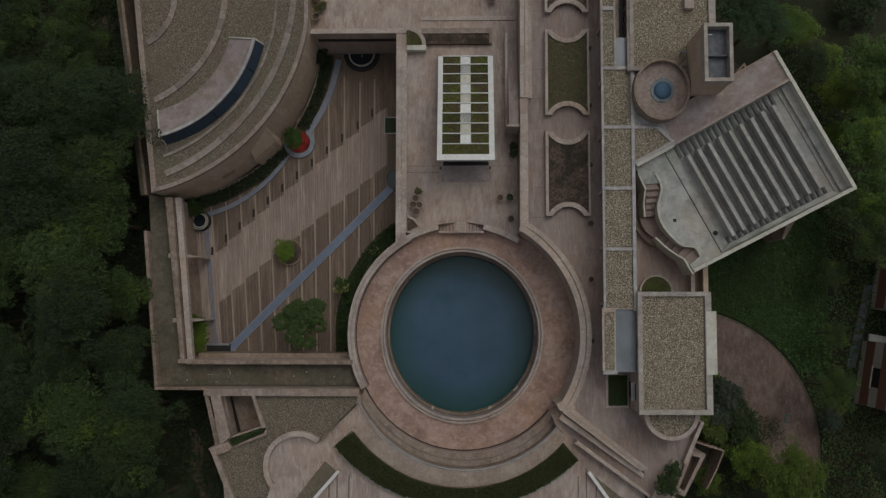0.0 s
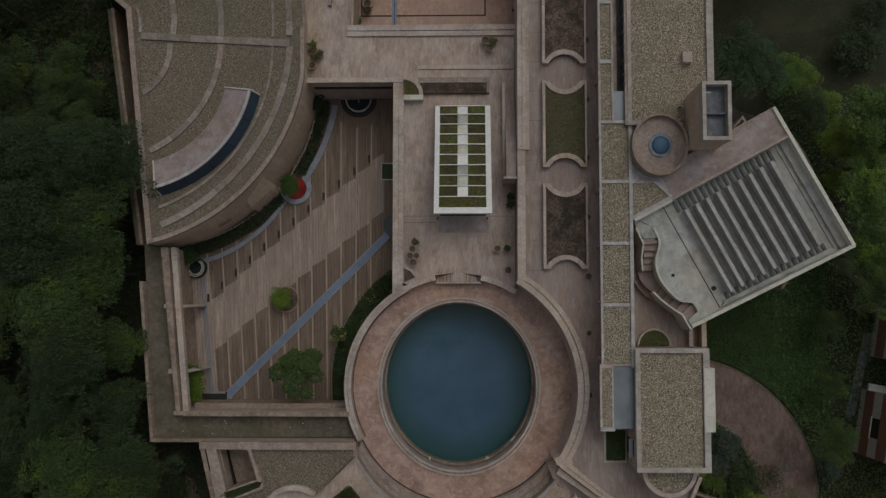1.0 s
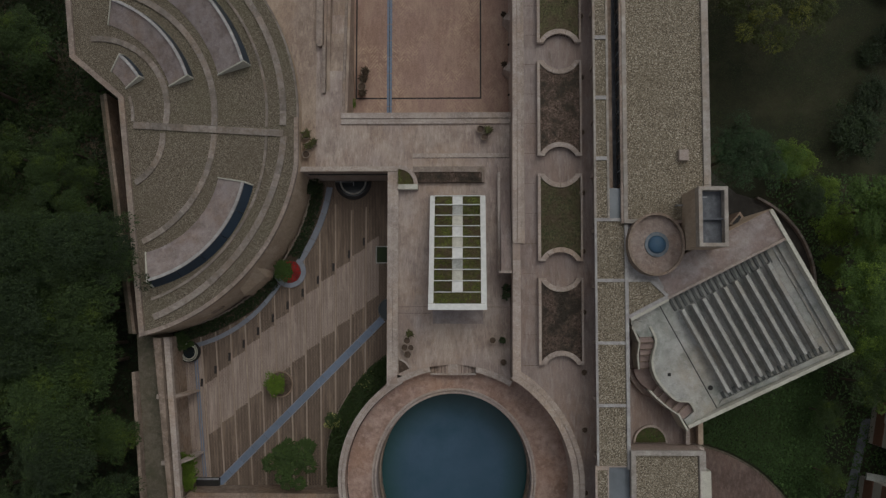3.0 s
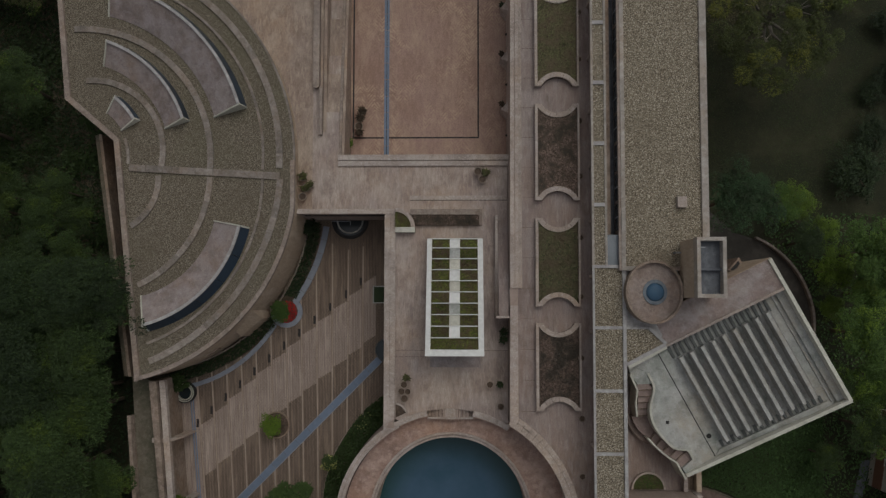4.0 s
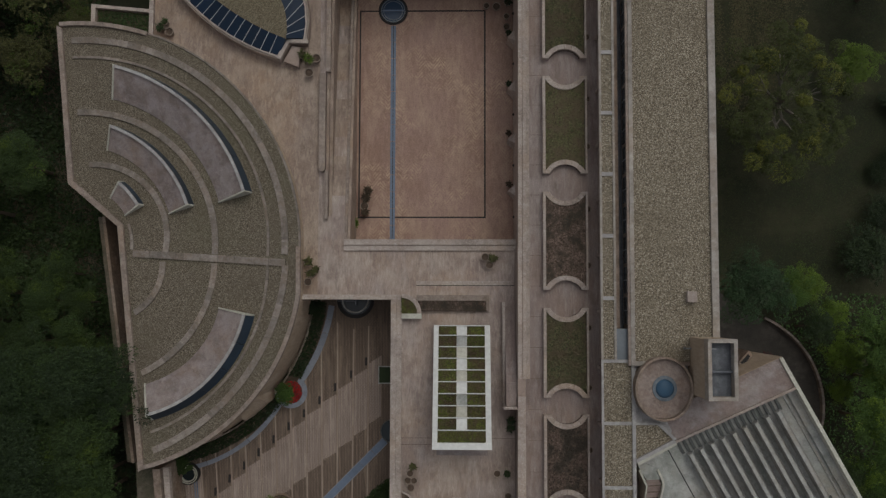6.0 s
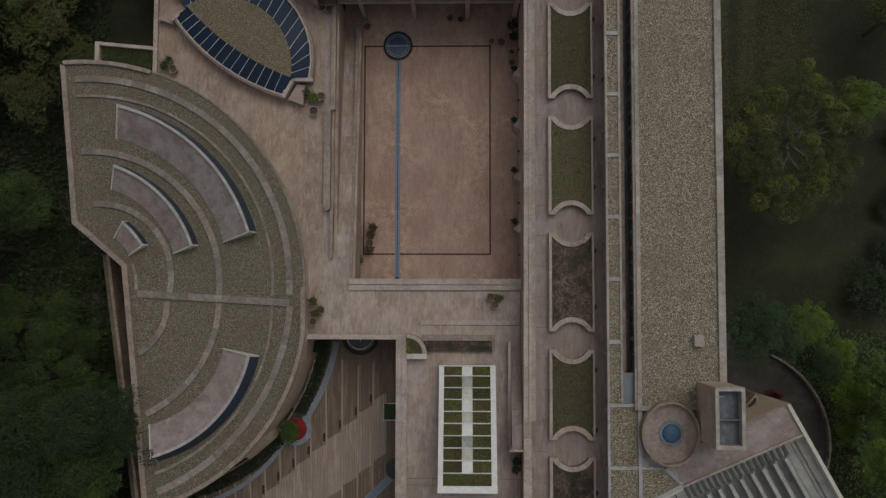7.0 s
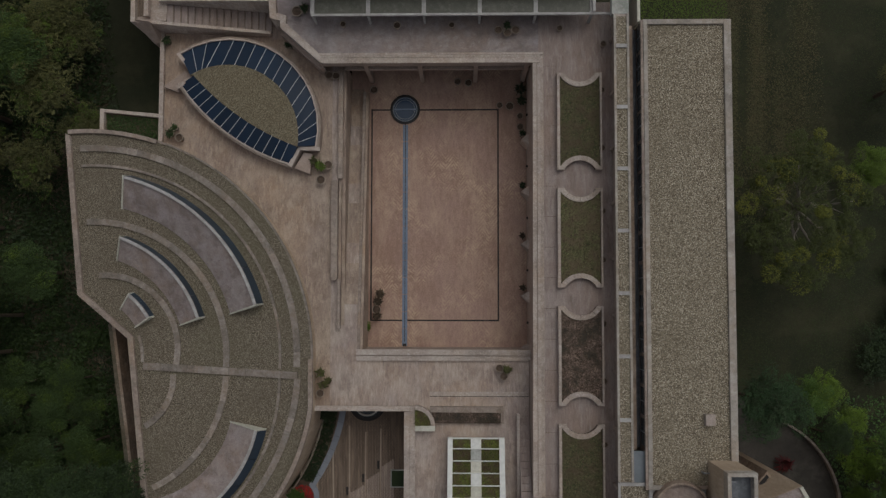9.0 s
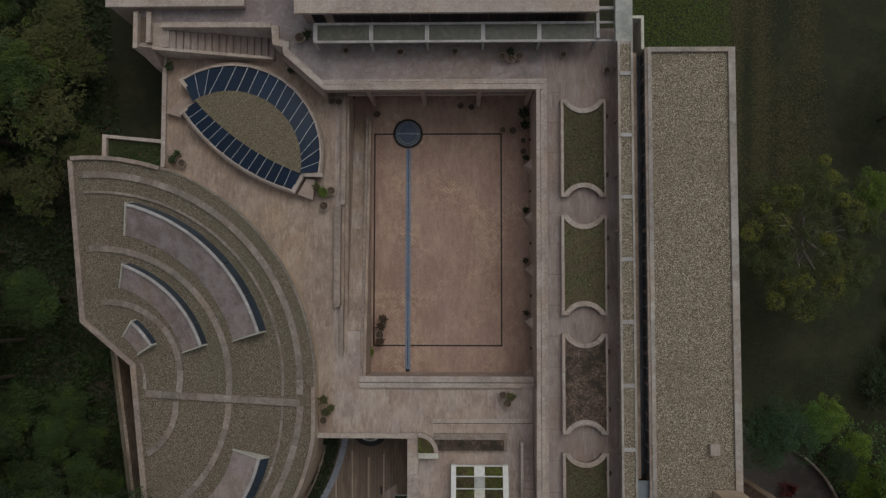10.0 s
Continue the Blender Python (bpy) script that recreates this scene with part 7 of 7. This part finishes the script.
def make_tree(name, label, x, y, base, height, r, tone, seed, clumps=90, per=46, leaf=0.2, gaps=0.0, category="tree", squash=0.75, tone2="", share=0.0, big=(0.14, 0.27), core=160, bark=None, even=False):
    rng = random.Random(seed)
    t = thing(name, label, category, at=(x, y, base))
    top = height - r * squash * 0.8
    g = Geo().tube([(0, 0, -0.1), (0.1, 0.05, top * 0.5), (0.0, 0.1, top + r * 0.3)], max(0.06, r * 0.07), max(0.03, r * 0.025), 7)
    for k in range(9):
        a = k * math.tau / 9 + rng.uniform(-0.3, 0.3)
        l = r * rng.uniform(0.45, 0.75)
        z0 = top * rng.uniform(0.65, 0.98)
        mid = (l * 0.5 * math.cos(a), l * 0.5 * math.sin(a), z0 + r * 0.2)
        g.tube([(0, 0.08, z0), mid, (l * math.cos(a), l * math.sin(a), z0 + r * rng.uniform(0.3, 0.6))], r * 0.03, r * 0.008, 5)
        for turn in (-0.7, 0.6):
            g.tube([mid, (mid[0] + l * 0.45 * math.cos(a + turn), mid[1] + l * 0.45 * math.sin(a + turn), mid[2] + r * rng.uniform(0.05, 0.3))], r * 0.014, r * 0.005, 4)
    part("trunk", g, bark or BARK, t)
    for cg, leafage in zip(crown_mesh(rng, r, r * squash, clumps, per, leaf, gaps, share, big, core, even), (tone, tone2)):
        if cg.f:
            cg.v = [(vx, vy, vz + top) for vx, vy, vz in cg.v]
            part("crown", cg, LEAF[leafage], t)
    return t


KINDS = {}


def grow(kind, x, y, base, turn=0.0, size=1.0):
    """A further tree of a kind that stands already, turned and sized."""
    src = KINDS[kind]
    ob = copy_thing(src, pose(x, y, base, 0, 0, turn))
    ob.scale = (size, size, size * random.Random(int(x * 91 + y * 37)).uniform(0.9, 1.12))
    return ob


KINDS["deep_a"] = make_tree("tree", "dense dark-green woodland tree", -26.0, 14.0, GROUND_Z, 9.5, 2.7, "deep", 401, 90, 125, 0.14, tone2="mid", share=0.2)
KINDS["deep_b"] = make_tree("tree", "tall dark-green woodland tree with an uneven crown", -29.6, 9.4, GROUND_Z, 10.5, 3.0, "deep", 402, 98, 130, 0.16, 0.08, tone2="mid", share=0.15)
KINDS["mid_a"] = make_tree("tree", "leafy green woodland tree", -25.2, 7.2, GROUND_Z, 8.5, 2.3, "mid", 403, 84, 115, 0.14, tone2="fresh", share=0.3)
KINDS["mid_b"] = make_tree("tree", "green woodland tree with open branches", -28.2, 3.6, GROUND_Z, 9.0, 2.6, "mid", 404, 88, 115, 0.15, 0.1, tone2="fresh", share=0.18)
KINDS["olive_a"] = make_tree("tree", "sparse olive-green tree with bare twigs", -30.2, 42.0, GROUND_Z, 7.5, 2.9, "olive", 405, 90, 60, 0.15, 0.12, tone2="fresh", share=0.2, big=(0.1, 0.2))
KINDS["bright_a"] = make_tree("tree", "bright green leafy tree by the driveway", 22.6, -12.0, GROUND_Z, 5.6, 2.6, "bright", 406, 100, 90, 0.12, tone2="fresh", share=0.35, big=(0.12, 0.22))
KINDS["yellow_a"] = make_tree("tree", "large olive-green tree with yellowing tufts and bare twigs", 22.6, 33.4, GROUND_Z, 7.5, 5.2, "drab", 407, 120, 200, 0.13, 0.12, tone2="yellow", share=0.26, squash=0.4, big=(0.05, 0.15), core=0, bark=PALEBARK, even=True)
rng = random.Random(77)
spots = [(-26.0, 14.0), (-29.6, 9.4), (-25.2, 7.2), (-28.2, 3.6), (-30.2, 42.0)]
for gy in range(-22, 62, 3):
    for gx in range(-44, -20, 3):
        x, y = gx + rng.uniform(-1.0, 1.0), gy + rng.uniform(-1.0, 1.0)
        limit = -23.9 if y > -7 else -22.0
        if 15 < y < 25:
            limit = -31.0
        if 25 <= y < 35:
            limit = -33.0
        if y >= 35:
            limit = -31.5
        if y >= 41:
            limit = -28.6
        if x > limit or any(math.hypot(x - a, y - b) < 2.0 for a, b in spots):
            continue
        spots.append((x, y))
        kind = rng.choice(["deep_a", "deep_b", "deep_a", "mid_b"]) if y < 1 else rng.choice(["mid_b", "mid_a", "mid_b", "deep_a"]) if y < 12 else rng.choice(["mid_a", "mid_b", "mid_a", "deep_a"]) if y < 24 else rng.choice(["olive_a", "mid_a", "olive_a", "olive_a"])
        grow(kind, x, y, GROUND_Z, rng.uniform(0, 360), rng.uniform(0.7, 1.1))
KINDS["round_a"] = make_tree("tree", "round dark-green tree beside the long building", 19.0, 20.4, GROUND_Z, 9.0, 2.1, "leek", 408, 60, 130, 0.11, big=(0.16, 0.28), tone2="deep", share=0.3)
KINDS["vivid_a"] = make_tree("tree", "full green tree in a belt behind the hall", 29.2, 16.8, GROUND_Z, 7.5, 2.5, "vivid", 424, 84, 90, 0.13, tone2="bright", share=0.3, big=(0.13, 0.24))
BEHIND_HALL = (("vivid_a", 23.5, 20.3, 0.62, 80), ("bright_a", 25.4, 20.6, 0.56, 200), ("round_a", 21.0, 20.2, 0.85, 60), ("bright_a", 26.9, 18.3, 0.55, 20), ("bright_a", 27.6, 15.6, 0.66, 150), ("vivid_a", 28.4, 11.2, 0.95, 130), ("vivid_a", 29.4, 14.0, 0.8, 177), ("deep_a", 25.2, 17.6, 0.45, 75), ("vivid_a", 29.2, 7.6, 0.8, 222), ("bright_a", 27.6, 12.9, 0.4, 15))
EAST_SLOPE = (("bright_a", 28.9, 36.6, 0.7, 100), ("olive_a", 30.5, 42.5, 0.9, 30), ("deep_a", 33.0, 46.0, 1.0, 90))
BY_DRIVEWAY = (("mid_b", 27.2, 7.4, 0.6, 250), ("mid_a", 28.8, 4.6, 0.7, 10), ("mid_b", 26.4, 2.4, 0.4, 40), ("mid_a", 25.9, -5.7, 0.62, 5), ("mid_a", 26.6, -2.0, 0.4, 50), ("deep_a", 29.5, -11.0, 0.8, 120), ("bright_a", 17.8, -12.6, 0.44, 222), ("bright_a", 20.3, -10.9, 0.62, 10), ("deep_b", 33.5, 0.0, 0.8, 60), ("deep_a", 33.0, 8.0, 1.0, 300), ("deep_b", 30.0, -16.0, 0.9, 10), ("mid_b", 25.0, -17.0, 1.0, 10))
WEST_EDGE = (("olive_a", -27.9, 39.3, 0.7, 200), ("olive_a", -31.5, 37.0, 0.8, 20), ("mid_a", -28.5, 21.3, 0.6, 10), ("mid_a", -27.2, 19.2, 0.55, 110), ("mid_b", -29.7, 19.3, 0.6, 30), ("mid_a", -27.3, 16.8, 0.62, 60), ("mid_b", -30.4, 16.4, 0.75, 260), ("mid_a", -25.9, 15.6, 0.42, 300), ("mid_b", -32.6, 21.0, 0.7, 140), ("mid_b", -31.2, 29.0, 0.8, 60), ("mid_a", -25.3, 9.6, 0.8, 20), ("deep_a", -25.9, 12.2, 0.75, 140), ("mid_b", -25.0, 6.0, 0.9, 220), ("mid_a", -23.9, 1.0, 0.75, 80), ("deep_a", -23.6, -3.2, 0.75, 10), ("mid_b", -23.2, -7.4, 0.8, 310), ("deep_b", -21.6, -13.6, 0.7, 100))
for kind, x, y, s, a in BEHIND_HALL + EAST_SLOPE + BY_DRIVEWAY + WEST_EDGE:
    grow(kind, x, y, GROUND_Z, a, s)
KINDS["slope_bush"] = make_tree("bush", "dense dark-green shrub on the slope", 30.2, 23.0, GROUND_Z, 2.0, 1.9, "deep", 409, 70, 50, 0.16, category="bush", squash=0.6)
for i, (x, y, s) in enumerate(((31.6, 26.0, 0.7), (31.6, 29.2, 0.5), (33.4, 30.5, 0.9), (33.0, 16.0, 1.1), (33.0, 34.5, 0.7))):
    grow("slope_bush", x, y, GROUND_Z, 40 * i, s)
t = thing("spiky_plant", "low maroon plant with long pointed blades", "plant", at=(22.94, 15.06, GROUND_Z))
rng = random.Random(61)
g = Geo()
for k in range(26):
    a, l = k * 2.4 + rng.uniform(-0.2, 0.2), rng.uniform(0.6, 1.0)
    c, s, w2 = math.cos(a), math.sin(a), rng.uniform(0.05, 0.09)
    v = len(g.v)
    g.v += [(-s * 0.02, c * 0.02, 0.2), (c * l * 0.5 - s * w2, s * l * 0.5 + c * w2, 0.75), (c * l, s * l, 0.45), (c * l * 0.5 + s * w2, s * l * 0.5 - c * w2, 0.75)]
    g.f += [(v, v + 3, v + 2, v + 1)]
part("blades", g, LEAF["maroon"], t)
part("stem", Geo().tube([(0, 0, 0), (0, 0, 0.3)], 0.08, 0.05), BARK, t)
make_tree("tree", "small feathery pine-like tree in the court", -11.25, -0.75, CZ, 3.6, 1.85, "pine", 412, 26, 150, 0.2, squash=0.4, big=(0.14, 0.26), core=0)
make_tree("bush", "clipped round green bush in the flower bed", -12.75, 12.62, CZ, 1.9, 0.72, "vivid", 413, 60, 40, 0.11, category="bush", core=60)
make_tree("bush", "round green bush in a stone ring", -13.45, 4.15, CZ, 1.2, 0.78, "bright", 414, 50, 40, 0.1, category="bush", core=60)
make_tree("bush", "dense green shrub in the court corner", -19.5, -1.4, CZ, 2.6, 0.8, "bright", 415, 40, 40, 0.1, category="bush", core=60)
make_tree("bush", "dense green shrub in the court corner", -19.4, -2.6, CZ, 2.6, 0.8, "bright", 416, 40, 40, 0.1, category="bush", core=60)
make_tree("bush", "small fern beside the stone well kerb", -20.3, 7.3, CZ, 1.6, 0.6, "mid", 417, 16, 30, 0.18, category="bush", core=10)
make_tree("bush", "dark shrub in the recess corner", -10.9, 18.9, CZ, 1.6, 0.6, "deep", 418, 30, 40, 0.12, category="bush", core=30)
make_tree("bush", "leafy green shrub in the gate planter", 13.3, -11.6, TZ - 0.4, 1.7, 0.75, "mid", 419, 30, 40, 0.12, category="bush", core=40)
make_tree("bush", "leafy green shrub in the gate planter", 13.9, -10.7, TZ - 0.4, 1.2, 0.5, "mid", 420, 24, 40, 0.11, category="bush", core=30)
make_tree("bush", "loose shrub dotted with yellow flowers", -9.0, 1.55, CZ, 1.5, 0.62, "mid", 421, 26, 36, 0.1, category="bush", core=30, tone2="flower", share=0.35)
make_tree("bush", "small green creeper at the foot of the ramp wall", -7.75, 25.05, UZ, 0.5, 0.32, "bright", 422, 18, 24, 0.1, category="bush", core=10)
for i, (x, y, r, tone) in enumerate(((19.2, -6.5, 1.2, "silver"), (17.9, -5.2, 0.7, "fresh"), (18.2, -9.0, 1.0, "fresh"), (20.2, -8.5, 1.15, "mid"), (18.7, -7.8, 1.0, "silver"), (19.8, -10.2, 1.0, "mid"), (17.2, -8.2, 0.8, "fresh"), (26.8, -8.3, 0.7, "silver"))):
    make_tree("bush", "leafy %s shrub beside the driveway" % ("grey-green" if tone == "silver" else "green"), x, y, GROUND_Z, 1.4 + r, r, tone, 430 + i, 60, 50, 0.17, category="bush")

# ---- ground cover ----
def lawn_area(x, y):
    d = math.hypot(x - 16.3, y + 10.5)
    return d > 10.5 and not (x < 24.5 and (x - 13.69) * 0.477 + (y - 10.44) * -0.879 < 8.0)


scatter("lawn", lawn_area, (16.2, 27.5, -5.0, 9.0), GROUND_Z, 42000, 0.07, LAWN, "lush dark-green ground cover beside the hall", "ground cover", None, 0.3, 0.9, 81)
grain = random.Random(5)
scatter("rough_grass", lambda x, y: noise.noise(Vector((x * 0.2, y * 0.12, 4.0))) > grain.uniform(-0.7, 0.1), (16.6, 40, 20, 66), GROUND_Z, 110000, 0.055, ROUGH, "thin rough grass on the east slope", "grass", None, 0.08, 0.5, 82)
scatter("dry_grass", lambda x, y: noise.noise(Vector((x * 0.9, y * 0.07, 9.0))) > grain.uniform(-0.5, 0.35) and grain.random() < min((27 - x) / 4, (x - 17.5) / 2.5) and grain.random() < (y - 32) / 8, (16.8, 30, 32, 62), GROUND_Z, 40000, 0.07, DRYGRASS, "dry brownish grass in streaks on the slope", "grass", None, 0.12, 0.5, 85)
scatter("lawn", lambda x, y: y > 45.3 + grain.uniform(0, 1.5), (10.8, 19.5, 45.3, 60), GROUND_Z, 26000, 0.06, LEAF["fresh"], "green lawn behind the long building", "lawn", None, 0.12, 0.6, 86)
solid("bare_earth", Geo().prism([(-20.9, -9.2), (-20.2, -9.5), (-19.7, -10.8), (-19.9, -12.6), (-19.0, -14.5), (-19.8, -14.6), (-20.7, -12.4), (-20.6, -10.8)], GROUND_Z, GROUND_Z + 0.02), SOIL, "patch of bare brown earth below the trees", "earth")
scatter("leaf_litter", lambda x, y: x < -23.6 - max(0, y - 8) * 0.13 and noise.noise(Vector((x * 0.25, y * 0.2, 6.0))) > grain.uniform(-0.7, 0.3), (-38, -24, 13, 46), GROUND_Z, 22000, 0.13, LITTER, "fallen brown leaves on the bare woodland floor", "leaf litter", None, 0.04, 0.15, 92)
scatter("undergrowth", lambda x, y: x < -24.9 - (y - 13) * 0.15 and noise.noise(Vector((x * 0.45, y * 0.4, 12.0))) > grain.uniform(-0.05, 0.35), (-36, -25, 13, 30), GROUND_Z, 9000, 0.13, LEAF["mid"], "loose green shrubs below the open woodland", "undergrowth", None, 1.6, 0.8, 93)
scatter("undergrowth", lambda x, y: x < -28.6 or y < 25 and x < -23.4 - max(0, y) * 0.1 or y < -6 and x < -17.6, (-42, -17, -20, 56), GROUND_Z, 30000, 0.16, LEAF["deep"], "dark undergrowth below the woodland trees", "undergrowth", None, 0.5, 0.9, 83)
scatter("undergrowth", lambda x, y: math.hypot(x - 16.3, y + 10.5) < 5.8 + grain.uniform(0, 0.5) and x > 16.4 + (y + 9) * 0.1, (16.2, 22.6, -15, -4.6), GROUND_Z, 5000, 0.1, LEAF["mid"], "green weeds inside the bend of the driveway", "undergrowth", None, 0.4, 0.8, 88)
scatter("weeds", lambda x, y: math.hypot(x - 22.9, y + 9.3) < grain.uniform(0.2, 1.3), (21.4, 24.3, -10.8, -7.8), GROUND_Z + 0.06, 700, 0.07, LEAF["drab"], "thin olive weeds creeping over the driveway", "weeds", None, 0.05, 0.5, 89)
scatter("undergrowth", lambda x, y: (math.hypot(x - 16.3, y + 10.5) > 10.4 or x > 28) and math.hypot(x - 19.93, y - 11.72) > 7.25, (23.5, 36, -20, 20), GROUND_Z, 14000, 0.12, LAWN, "mixed weeds and saplings beside the driveway", "undergrowth", None, 0.5, 0.9, 84)

scatter("undergrowth", lambda x, y: x < -24.6 - max(0, y - 20) * 0.12 and noise.noise(Vector((x * 0.3, y * 0.3, 2.0))) > grain.uniform(-0.6, 0.4), (-38, -24, 16, 58), GROUND_Z, 16000, 0.16, LEAF["mid"], "thin green weeds on the bare woodland edge", "undergrowth", None, 0.4, 0.7, 87)

# pale scraps lying on the mossy walk
rng = random.Random(91)
g = Geo()
for _ in range(16):
    x = rng.uniform(-20.5, -9)
    g.leaf((x, rng.uniform(-5.4, -4.4), -0.235), rng.uniform(0.03, 0.09), rng, 0.05)
tagged(part("litter", g, PALE), "scattered pale scraps on the mossy walk", "litter", "", "stuff")
